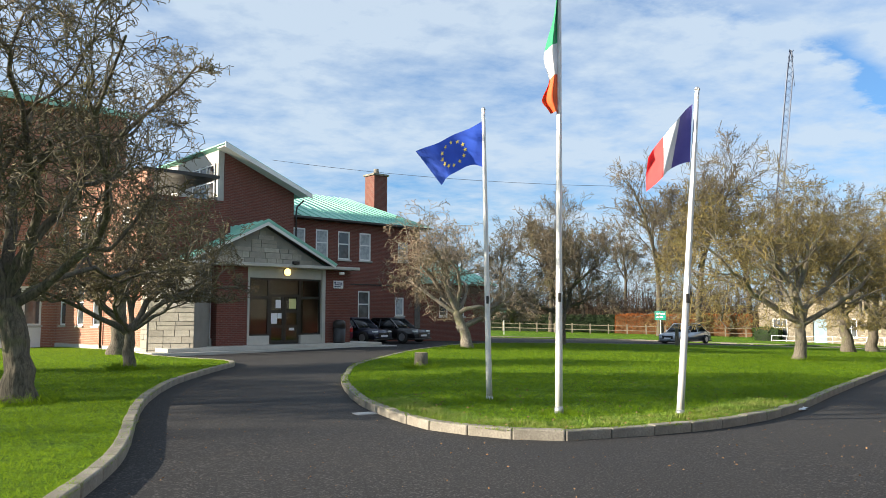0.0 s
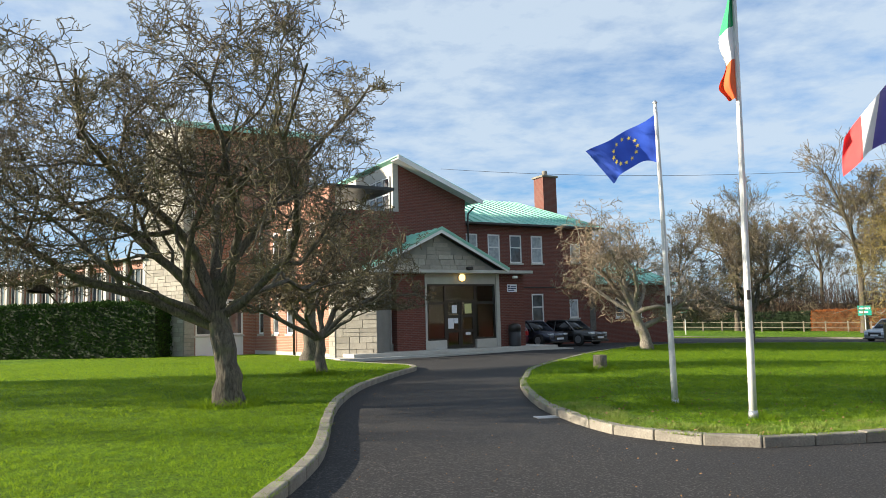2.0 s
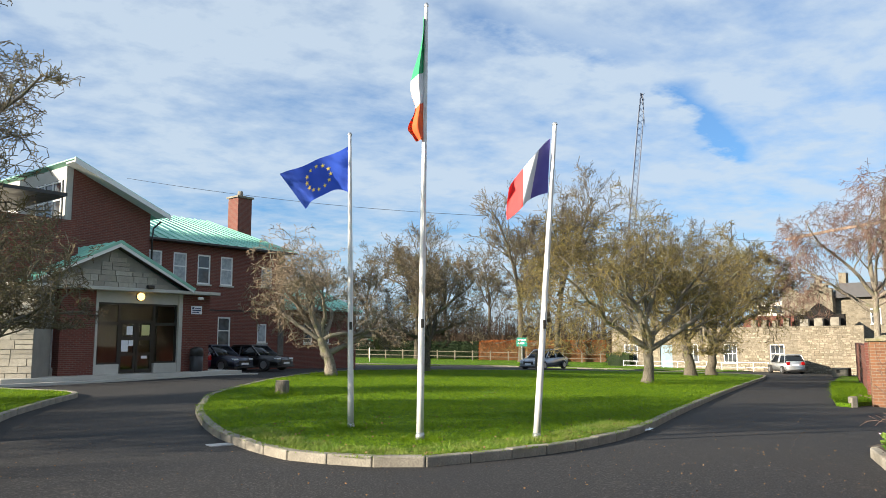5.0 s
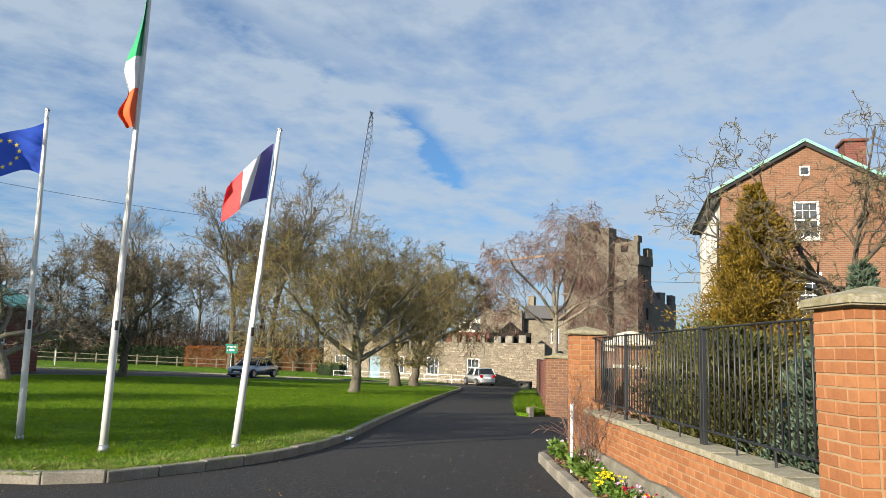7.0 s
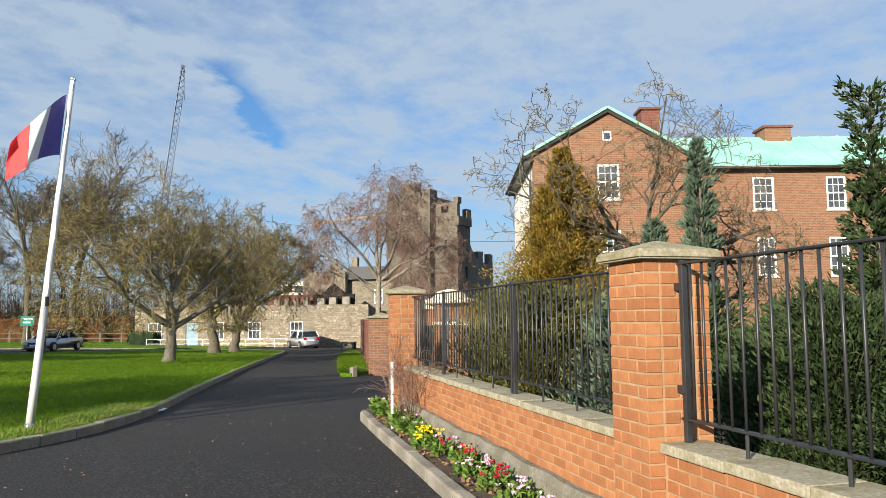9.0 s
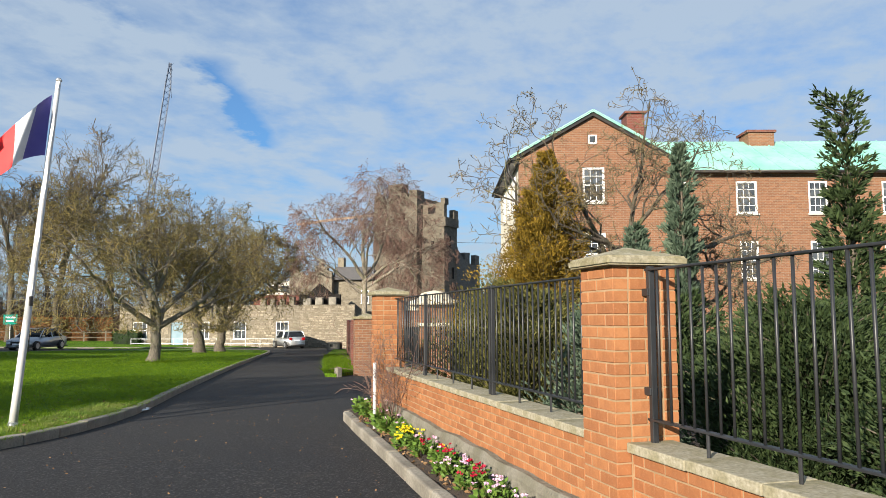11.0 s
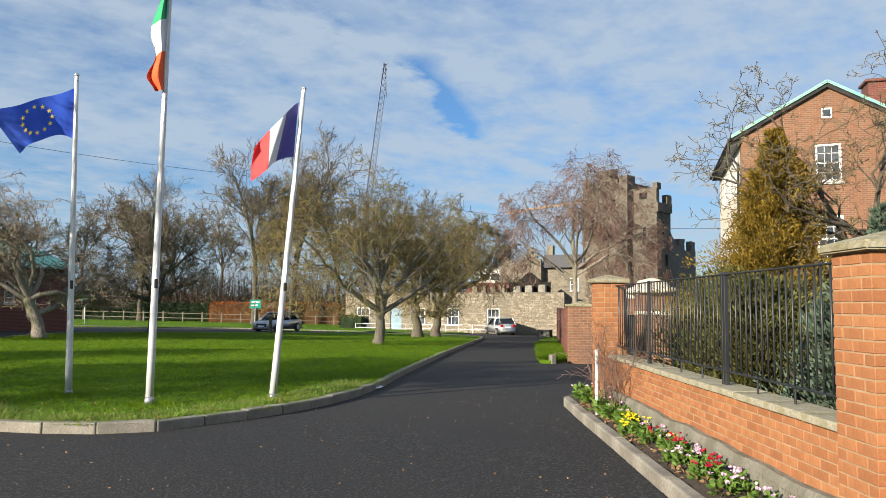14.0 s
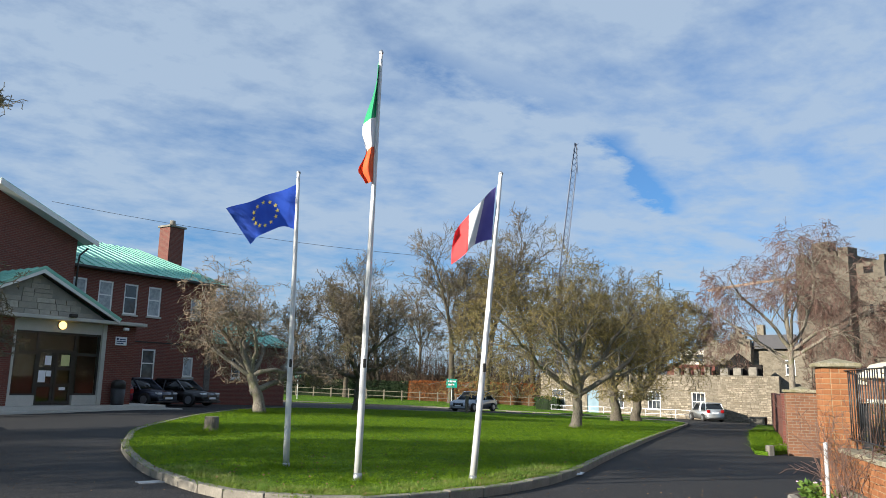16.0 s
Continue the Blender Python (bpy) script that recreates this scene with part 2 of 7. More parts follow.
    surface("slate", (0.06, 0.06, 0.068), (0.09, 0.085, 0.09), 1.5, 20, 0.7)

    for name, c1, c2 in (("bark_brown", (0.050, 0.042, 0.032), (0.165, 0.140, 0.105)), ("bark_far", (0.045, 0.036, 0.027), (0.125, 0.102, 0.075)), ("bark_grey", (0.085, 0.072, 0.054), (0.185, 0.165, 0.130)), ("bark_birch", (0.30, 0.265, 0.215), (0.13, 0.11, 0.085))):
        k = Nodes(name)
        st = k.node("ShaderNodeMapping")
        st.inputs["Scale"].default_value = (1, 1, 0.25)
        k.put(st.inputs[0], k.coords())
        r = k.noise(18, 5, 0.6, st.outputs[0], 1.0)
        c = k.mix(k.range(r, 0.35, 0.65), c1, c2)
        c = k.mix(k.range(k.noise(2.2, 4), 0.52, 0.68, 0, 0.6), c, (0.13, 0.14, 0.05))
        k.bump(r, 0.9, 0.03)
        k.done(c, 0.9)
    for name, c1, c2 in (("twig_dark", (0.052, 0.042, 0.026), (0.195, 0.154, 0.086)), ("twig_olive", (0.060, 0.046, 0.020), (0.235, 0.180, 0.055)), ("twig_pale", (0.120, 0.085, 0.058), (0.34, 0.255, 0.175)), ("twig_birch", (0.080, 0.044, 0.034), (0.180, 0.105, 0.080)), ("twig_far", (0.075, 0.058, 0.038), (0.175, 0.135, 0.085))):
        k = Nodes(name)
        g = k.node("ShaderNodeNewGeometry").outputs["Random Per Island"]
        c = k.mix(g, c1, c2)
        c = k.mix(k.range(k.noise(0.9, 3), 0.5, 0.65, 0, 0.5), c, (0.15, 0.14, 0.045) if name != "twig_birch" else (0.22, 0.15, 0.12))
        k.done(c, 0.85)


build_materials()

# ---- shared building helpers ----


def obj(name, verts_faces, material, parent=None, label=""):
    """Links one mesh from a bmesh (which it frees), under a parent if there is one."""
    me = bpy.data.meshes.new(name)
    if isinstance(verts_faces, bmesh.types.BMesh):
        verts_faces.to_mesh(me)
        verts_faces.free()
    else:
        me.from_pydata(verts_faces[0], [], verts_faces[1])
    me.materials.append(MATS[material])
    ob = new(name, me)
    if parent is not None:
        ob.parent = parent
    if label:
        ob["label"] = label
    return ob


def part(name, bm, material, parent, label=""):
    return obj(name, bm, material, parent, label)


def empty(name, m, label, category, group="", kind=""):
    e = new(name)
    e.empty_display_size = 0.2
    e.matrix_world = m
    return tagged(e, label, category, group, kind)


def smooth(ob, on=True):
    ob.data.polygons.foreach_set("use_smooth", [on] * len(ob.data.polygons))
    return ob


def box(bm, x0, x1, y0, y1, z0, z1, m=None, bevel=0.0):
    """A block between the given limits, its edges eased by bevel."""
    mid = Matrix.Translation(((x0 + x1) / 2, (y0 + y1) / 2, (z0 + z1) / 2)) @ Matrix.Diagonal((abs(x1 - x0), abs(y1 - y0), abs(z1 - z0), 1))
    r = bmesh.ops.create_cube(bm, size=1, matrix=(m @ mid) if m is not None else mid)
    if bevel:
        es = {e for v in r["verts"] for e in v.link_edges}
        bmesh.ops.bevel(bm, geom=list(es), offset=bevel, segments=2, affect="EDGES", profile=0.5)
    return bm


def one_box(*a, **k):
    return box(bmesh.new(), *a, **k)


def tube(bm, pts, radii, sides=8, cap=True):
    """A round bar along points."""
    rings = []
    for i, p in enumerate(pts):
        p = Vector(p)
        a = Vector(pts[max(0, i - 1)])
        b = Vector(pts[min(len(pts) - 1, i + 1)])
        d = (b - a).normalized()
        u = d.orthogonal().normalized() if i == 0 else (u - d * u.dot(d)).normalized()
        w = d.cross(u)
        r = radii[i] if isinstance(radii, (list, tuple)) else radii
        rings.append([bm.verts.new(p + (u * math.cos(2 * math.pi * k / sides) + w * math.sin(2 * math.pi * k / sides)) * r) for k in range(sides)])
    for a, b in zip(rings, rings[1:]):
        for k in range(sides):
            bm.faces.new((a[k], a[(k + 1) % sides], b[(k + 1) % sides], b[k]))
    if cap:
        bm.faces.new(rings[0][::-1])
        bm.faces.new(rings[-1])
    return bm


def prism(bm, outline, y0, y1, m=None):
    """An outline of (x, z) pairs drawn out from y0 to y1."""
    f = lambda x, y, z: bm.verts.new((m @ Vector((x, y, z))) if m is not None else (x, y, z))
    a = [f(x, y0, z) for x, z in outline]
    b = [f(x, y1, z) for x, z in outline]
    n = len(a)
    bm.faces.new(a), bm.faces.new(b[::-1])
    for k in range(n):
        bm.faces.new((a[k], b[k], b[(k + 1) % n], a[(k + 1) % n]))
    bmesh.ops.recalc_face_normals(bm, faces=bm.faces)
    return bm


def holed(bm, x0, x1, z0, z1, y0, y1, holes, m=None):
    """A wall slab with rectangular openings (x0, x1, z0, z1) right through it, in one closed skin."""
    xs = sorted({x0, x1, *[v for h in holes for v in h[:2] if x0 < v < x1]})
    zs = sorted({z0, z1, *[v for h in holes for v in h[2:] if z0 < v < z1]})
    made = {}

    def at(i, j, y):
        if (i, j, y) not in made:
            p = Vector((xs[i], y, zs[j]))
            made[i, j, y] = bm.verts.new(m @ p if m is not None else p)
        return made[i, j, y]

    def solid(i, j):
        if not (0 <= i < len(xs) - 1 and 0 <= j < len(zs) - 1):
            return False
        cx, cz = (xs[i] + xs[i + 1]) / 2, (zs[j] + zs[j + 1]) / 2
        return not any(h[0] < cx < h[1] and h[2] < cz < h[3] for h in holes)

    for i in range(len(xs) - 1):
        for j in range(len(zs) - 1):
            if not solid(i, j):
                continue
            bm.faces.new((at(i, j, y0), at(i + 1, j, y0), at(i + 1, j + 1, y0), at(i, j + 1, y0)))
            bm.faces.new((at(i, j, y1), at(i, j + 1, y1), at(i + 1, j + 1, y1), at(i + 1, j, y1)))
            if not solid(i - 1, j):
                bm.faces.new((at(i, j, y0), at(i, j + 1, y0), at(i, j + 1, y1), at(i, j, y1)))
            if not solid(i + 1, j):
                bm.faces.new((at(i + 1, j, y0), at(i + 1, j, y1), at(i + 1, j + 1, y1), at(i + 1, j + 1, y0)))
            if not solid(i, j - 1):
                bm.faces.new((at(i, j, y0), at(i, j, y1), at(i + 1, j, y1), at(i + 1, j, y0)))
            if not solid(i, j + 1):
                bm.faces.new((at(i, j + 1, y0), at(i + 1, j + 1, y0), at(i + 1, j + 1, y1), at(i, j + 1, y1)))
    return bm


def step01(v):
    v = min(1.0, max(0.0, v))
    return v * v * (3 - 2 * v)


def ground_z(x, y):
    """Height of the made ground: level round the gate, falling gently to the castle."""
    r = max(1e-6, math.hypot(x, y))
    k = min(1.0, 70.0 / r)
    x, y = x * k, y * k
    u = 0.028 * x + 0.008 * y - 0.2
    return -0.5 * (u + math.sqrt(u * u + 0.01)) - 0.13 * step01((y - 14) / 16) * step01((-3 - x) / 6)


def sheet(poly, dz, cell=2.5, skirt=0.0):
    """A plot of ground within an outline, draped over the terrain dz above it."""
    bm = bmesh.new()
    vs = [bm.verts.new((x, y, 0)) for x, y in poly]
    es = [bm.edges.new((vs[i], vs[(i + 1) % len(vs)])) for i in range(len(vs))]
    bmesh.ops.triangle_fill(bm, use_beauty=True, edges=es)
    for axis in (0, 1):
        lo, hi = min(p[axis] for p in poly), max(p[axis] for p in poly)
        n = int((hi - lo) / cell)
        for i in range(1, n + 1):
            co, no = [0, 0, 0], [0, 0, 0]
            co[axis], no[axis] = lo + (hi - lo) * i / (n + 1), 1
            bmesh.ops.bisect_plane(bm, geom=bm.verts[:] + bm.edges[:] + bm.faces[:], plane_co=co, plane_no=no)
    edge = [e for e in bm.edges if len(e.link_faces) == 1]
    if skirt:
        ext = bmesh.ops.extrude_edge_only(bm, edges=edge)
        low = [v for v in ext["geom"] if isinstance(v, bmesh.types.BMVert)]
    else:
        low = []
    for v in bm.verts:
        v.co.z = ground_z(v.co.x, v.co.y) + dz
    for v in low:
        v.co.z -= skirt
    bmesh.ops.recalc_face_normals(bm, faces=bm.faces)
    return bm


def curve_through(pts, step=0.5, closed=False):
    """Points at even steps along a soft line through the given ones."""
    n = len(pts)
    out = []
    for i in range(n if closed else n - 1):
        p = [Vector((*pts[(i + k) % n], 0)) if closed else Vector((*pts[min(n - 1, max(0, i + k))], 0)) for k in (-1, 0, 1, 2)]
        m = max(1, int((p[2] - p[1]).length / step))
        for j in range(m):
            t = j / m
            q = 0.5 * (2 * p[1] + (p[2] - p[0]) * t + (2 * p[0] - 5 * p[1] + 4 * p[2] - p[3]) * t * t + (3 * p[1] - p[0] - 3 * p[2] + p[3]) * t ** 3)
            out.append((q.x, q.y))
    if not closed:
        out.append(tuple(pts[-1]))
    return out


def evenly(line, step):
    """The line cut again into stretches of one length."""
    d = [0.0]
    for a, b in zip(line, line[1:]):
        d.append(d[-1] + math.dist(a, b))
    n = max(1, round(d[-1] / step))
    xs = np.interp(np.linspace(0, d[-1], n + 1), d, [p[0] for p in line])
    ys = np.interp(np.linspace(0, d[-1], n + 1), d, [p[1] for p in line])
    return list(zip(xs.tolist(), ys.tolist()))


def inside(x, y, poly):
    hit = False
    for (xa, ya), (xb, yb) in zip(poly, poly[1:] + poly[:1]):
        if (ya > y) != (yb > y) and x < (xb - xa) * (y - ya) / (yb - ya) + xa:
            hit = not hit
    return hit

# ---- ground, roads, lawns, kerbs ----
bm = bmesh.new()
rings = [0, 20, 45, 70, 100, 160, 400, 1200, 4000]
around = [[bm.verts.new((r * math.cos(a * math.pi / 24), r * math.sin(a * math.pi / 24), ground_z(r * math.cos(a * math.pi / 24), r * math.sin(a * math.pi / 24)) - 0.25)) for a in range(48)] for r in rings[1:]]
mid = bm.verts.new((0, 0, ground_z(0, 0) - 0.25))
for a in range(48):
    bm.faces.new((mid, around[0][a], around[0][(a + 1) % 48]))
    for p, q in zip(around, around[1:]):
        bm.faces.new((p[a], q[a], q[(a + 1) % 48], p[(a + 1) % 48]))
tagged(obj("ground", bm, "soil_ground"), "rough earth and grass reaching to the horizon", "ground", kind="structure")

road_edge = [(-20, -40), (30, -40), (30, -12), (60, 10), (66, 48), (58, 76), (24, 84), (-2, 84), (-16, 60), (-30, 45), (-20, 20)]
tagged(obj("road", sheet(road_edge, 0.0, 3.0), "asphalt"), "dark worn asphalt drive looping round the grass island", "road", kind="structure")

island_pts = [(1.36, 8.55), (2.35, 8.93), (3.42, 9.55), (5.09, 11.2), (8.2, 15.6), (14.1, 23.9), (21.6, 34.2), (26.5, 41.0), (29.2, 45.6), (28.6, 48.4), (25.5, 50.2), (21, 50.2), (17.2, 49.0), (10.7, 46.4), (5.6, 43.6), (2.2, 40.0), (0.2, 35.1), (-1.2, 29.0), (-1.95, 24.0), (-2.38, 20.2), (-2.23, 17.4), (-2.08, 15.6), (-1.57, 12.95), (-1.01, 11.05), (-0.17, 9.33), (0.6, 8.68)]
island_line = curve_through(island_pts, 0.6, True)
lawn_pts = [(-2.3, -6.0), (-2.45, 3.0), (-2.76, 5.97), (-3.12, 7.57), (-3.88, 9.7), (-4.67, 12.1), (-5.39, 15.4), (-5.71, 19.1), (-5.78, 20.8), (-6.0, 22.0), (-6.78, 23.4), (-8.6, 25.4), (-10.6, 27.6)]
lawn_line = curve_through(lawn_pts, 0.6)
left_lawn = lawn_line + [(-12.4, 30.2), (-13.4, 33.0), (-17.0, 36.0), (-19.6, 33.5), (-24.0, 37.5), (-45.0, 45.0), (-60, 20), (-60, -6)]
far_pts = [(2.5, 62.0), (8.0, 61.5), (16.0, 63.0), (21.0, 60.0), (27.0, 57.5), (33.0, 57.0), (36.5, 58.5)]
far_line = curve_through(far_pts, 0.8)
far_lawn = far_line + [(38, 64), (33, 78), (20, 104), (-2, 112), (-8, 90), (-2, 70)]


def inset(line, d, closed):
    out = []
    n = len(line)
    for i, p in enumerate(line):
        a = line[i - 1] if closed or i else line[0]
        b = line[(i + 1) % n] if closed or i < n - 1 else line[-1]
        t = Vector((b[0] - a[0], b[1] - a[1])).normalized()
        out.append((p[0] - t.y * d, p[1] + t.x * d))
    return out


tagged(obj("island_lawn", sheet(inset(island_line, 0.12, True), 0.10, 2.0, 0.2), "lawn"), "mown green grass island inside a concrete kerb", "lawn", kind="structure")
tagged(obj("left_lawn", sheet(inset(lawn_line, 0.12, False) + left_lawn[len(lawn_line):], 0.10, 2.5, 0.2), "lawn"), "sunlit green lawn under bare trees", "lawn", kind="structure")
tagged(obj("far_lawn", sheet(far_lawn, 0.06, 3.0, 0.2), "lawn"), "strip of grass beyond the drive", "lawn", kind="structure")


def kerb_run(name, line, length, width, height, closed, label, rng, limit=300):
    """Kerb stones laid end to end: each a block with eased edges, slightly out of line."""
    cuts = evenly(line + (line[:1] if closed else []), length)
    root = empty(name, Matrix.Identity(4), label, "kerb", kind="structure")
    rest = bmesh.new()
    shared = None
    for i, (a, b) in enumerate(zip(cuts, cuts[1:])):
        va, vb = Vector((*a, ground_z(*a))), Vector((*b, ground_z(*b)))
        d = vb - va
        L = d.length
        near = min(math.hypot(*a), math.hypot(*b)) < 34
        m = Matrix.Translation(va) @ Matrix.Rotation(math.atan2(d.y, d.x), 4, "Z") @ Matrix.Rotation(-math.atan2(d.z, math.hypot(d.x, d.y)), 4, "Y")
        m = m @ pose(0, rng.uniform(-0.005, 0.005), rng.uniform(-0.006, 0.004), 0, 0, rng.uniform(-0.3, 0.3))
        if near:
            if shared is None:
                shared = obj("kerb_stone", one_box(0.006, L - 0.006, 0, width, -0.08, height, bevel=0.018), "kerb_stone", root)
                shared.matrix_local = m
            else:
                o = shared.copy()
                scene.collection.objects.link(o)
                o.matrix_local = m @ Matrix.Diagonal((L / length, 1, 1, 1))
        else:
            box(rest, 0.006, L - 0.006, 0, width, -0.08, height, m)
    if len(rest.verts):
        tagged(part("kerb_stones_beyond", rest, "kerb_stone", root), kind="stuff")
    else:
        rest.free()
    return root


krng = random.Random(4)
kerb_run("island_kerb", island_line, 0.6, 0.14, 0.115, True, "weathered concrete kerb round the grass island", krng)
kerb_run("lawn_kerb", lawn_line, 0.6, 0.14, 0.12, False, "weathered concrete kerb along the lawn", krng)
kerb_run("far_kerb", far_line, 1.2, 0.3, 0.10, False, "pale concrete kerb beyond the drive", krng)

# ---- boundary wall with piers and railings, along the right of the drive ----
WALL_AT = Matrix.Translation((3.63, 2.05, 0)) @ Matrix.Rotation(radians(60.4), 4, "Z")   # x runs away from the camera along the wall, -y into the garden

def brick_set(root, rng, mats, blocks, limit=300):
    """Lays bricks as single parts: blocks are (x, y, z, length, width, turn); the ones past the limit are joined."""
    cache = {}
    rest = bmesh.new()
    for i, (x, y, z, L, W, turn) in enumerate(blocks):
        m = pose(x + rng.uniform(-0.002, 0.002), y + rng.uniform(-0.002, 0.002), z, rng.uniform(-0.5, 0.5), 0, turn + rng.uniform(-0.5, 0.5))
        key = (round(L, 3), round(W, 3))
        if i < limit:
            if key not in cache:
                b = one_box(-L / 2, L / 2, -W / 2, W / 2, 0, 0.065)
                bmesh.ops.bevel(b, geom=b.edges[:], offset=0.004, segments=1, affect="EDGES")
                o = part("brick", b, mats, root)
                cache[key] = o
            else:
                o = cache[key].copy()
                scene.collection.objects.link(o)
            o.matrix_local = m
        else:
            box(rest, -L / 2, L / 2, -W / 2, W / 2, 0, 0.065, m)
    if len(rest.verts):
        tagged(part("bricks_beyond", rest, mats, root), kind="stuff")
    else:
        rest.free()


k = Nodes("brick_orange")
r = k.node("ShaderNodeObjectInfo").outputs["Random"]
c = k.mix(r, (0.285, 0.108, 0.040), (0.390, 0.165, 0.064))
c = k.mix(k.range(k.noise(14, 5, 0.65), 0.45, 0.75, 0, 0.6), c, (0.20, 0.075, 0.030))
c = k.mix(k.range(k.noise(1.6, 5, 0.6), 0.5, 0.72, 0, 0.45), c, (0.34, 0.21, 0.105))
c = k.mix(k.range(k.noise(90, 3), 0.55, 0.8, 0, 0.5), c, (0.44, 0.23, 0.11))
k.bump(k.noise(70, 4), 0.5, 0.004)
k.done(c, 0.85)
surface("mortar", (0.40, 0.27, 0.155), (0.30, 0.195, 0.105), 4, 60, 0.95, bump=0.5)
surface("old_footing", (0.27, 0.25, 0.205), (0.15, 0.14, 0.095), 3.0, 30, 0.95, bump=1.0, depth=0.02, dark=0.6)
wrng = random.Random(11)


def pier_blocks(x0, z0, courses, size=0.44):
    """Bricks round a square pier in alternating bond; x0 is its near end, the road face lies on y=0."""
    out = []
    h, st = 0.1025, 0.215
    for c in range(courses):
        z = z0 + c * 0.075
        if c % 2:
            runs = [h, st, h]
        else:
            runs = [st, st]
        # faces along x: road side and garden side
        for yy in (-h / 2, -size + h / 2):
            pos = x0
            for n, L in enumerate(runs):
                full = L if c % 2 == 0 else (L if n == 1 else L)
                out.append((pos + full / 2, yy, z, full, h, 0))
                pos += full + 0.01
        # faces along y, between the two
        for xx in (x0 + h / 2, x0 + size - h / 2):
            pos = -h - 0.01
            for L in ([0.215 - 0.0] if c % 2 == 0 else [0.1025, 0.1025]):
                out.append((xx, pos - L / 2, z, L, h, 90))
                pos -= L + 0.01
    return out


def cap_mesh(size, over, z):
    """A weathered concrete cap: slab with a low four-sided rise."""
    bm = bmesh.new()
    a = size / 2 + over
    lo = [bm.verts.new((sx * a, sy * a, z)) for sx, sy in ((-1, -1), (1, -1), (1, 1), (-1, 1))]
    up = [bm.verts.new((sx * (a + 0.004), sy * (a + 0.004), z + 0.055)) for sx, sy in ((-1, -1), (1, -1), (1, 1), (-1, 1))]
    tip = bm.verts.new((0, 0, z + 0.135))
    bm.faces.new(lo[::-1])
    for i in range(4):
        j = (i + 1) % 4
        bm.faces.new((lo[i], lo[j], up[j], up[i]))
        bm.faces.new((up[i], up[j], tip))
    bmesh.ops.bevel(bm, geom=bm.edges[:], offset=0.012, segments=2, affect="EDGES")
    return bm


def brick_pier(m, courses, z0, label):
    root = empty("brick_pier", m, label, "pier", "piers of the garden wall")
    top = z0 + courses * 0.075
    part("core", one_box(0.0045, 0.4355, -0.4355, -0.0045, z0 - 0.1, top), "mortar", root, "sandy mortar joints")
    brick_set(root, wrng, "brick_orange", pier_blocks(0, z0, courses))
    cap = part("cap", cap_mesh(0.44, 0.06, 0), "concrete_cap", root, "lichen-spotted concrete cap")
    cap.matrix_local = pose(0.22, -0.22, top)
    return root


PIER_TOP = 1.645
SM = 0.86                      # the bricks of this wall are small ones
SMALL = Matrix.Scale(SM, 4)
brick_pier(WALL_AT @ SMALL, 28, PIER_TOP / SM - 28 * 0.075, "square orange brick pier with a pyramidal concrete cap")
brick_pier(WALL_AT @ pose(6.25, 0.06, 0) @ SMALL, 28, 1.66 / SM - 28 * 0.075, "orange brick pier at the gateway end of the wall")


def garden_wall(x0, x1, z_top, courses, label, limit):
    root = empty("garden_wall", WALL_AT @ SMALL, label, "wall", kind="structure")
    z0 = z_top - 0.06 - courses * 0.075
    part("backing", one_box(x0, x1, -0.32, -0.1145, z0 - 0.3, z_top - 0.055), "mortar", root, "sandy mortar joints")
    blocks = []
    for c in range(courses - 1, -1, -1):
        n = int((x1 - x0) / 0.225)
        for i in range(n + 1):
            a = x0 + i * 0.225 - (0.1125 if c % 2 else 0)
            b = min(a + 0.215, x1)
            a = max(a, x0)
            if b - a > 0.04:
                blocks.append(((a + b) / 2, -0.11 - 0.051, z0 + c * 0.075, b - a, 0.1025, 0))
    blocks.sort(key=lambda q: abs(q[0] - 1.0))
    brick_set(root, wrng, "brick_orange", blocks, limit)
    # coping in slabs
    n = max(1, round((x1 - x0) / 0.62))
    L = (x1 - x0) / n
    first = None
    for i in range(n):
        if first is None:
            o = first = part("coping_slab", one_box(0.004, L - 0.004, -0.385, -0.065, 0, 0.06, bevel=0.008), "concrete_cap", root, "mossy concrete coping")
        else:
            o = first.copy()
            scene.collection.objects.link(o)
        o.matrix_local = pose(x0 + i * L, 0, z_top - 0.06 + wrng.uniform(-0.003, 0.003))
    # rough footing under the brickwork
    bm = bmesh.new()
    m = 60
    prev = None
    for i in range(m + 1):
        x = x0 + (x1 - x0) * i / m
        h = z0 + 0.03 + 0.04 * noise.noise((x * 1.3, 3.1, 0)) - 0.02
        ring = [bm.verts.new((x, y, z)) for y, z in ((-0.3, h), (-0.045 + 0.02 * noise.noise((x * 2, 0, 5)), h), (-0.02, h - 0.06), (-0.01, -0.25), (-0.3, -0.25))]
        if prev:
            for q in range(5):
                bm.faces.new((prev[q], ring[q], ring[(q + 1) % 5], prev[(q + 1) % 5]))
        prev = ring
    part("footing", bm, "old_footing", root, "crumbling mossy concrete footing")
    return root


garden_wall(0.44, 6.25 / SM, 0.72 / SM, 6, "low orange brick garden wall with a mossy concrete coping", 170)
garden_wall(-12.0 / SM, 0.0, 0.72 / SM, 8, "low orange brick garden wall with a concrete coping beside the pier", 170)


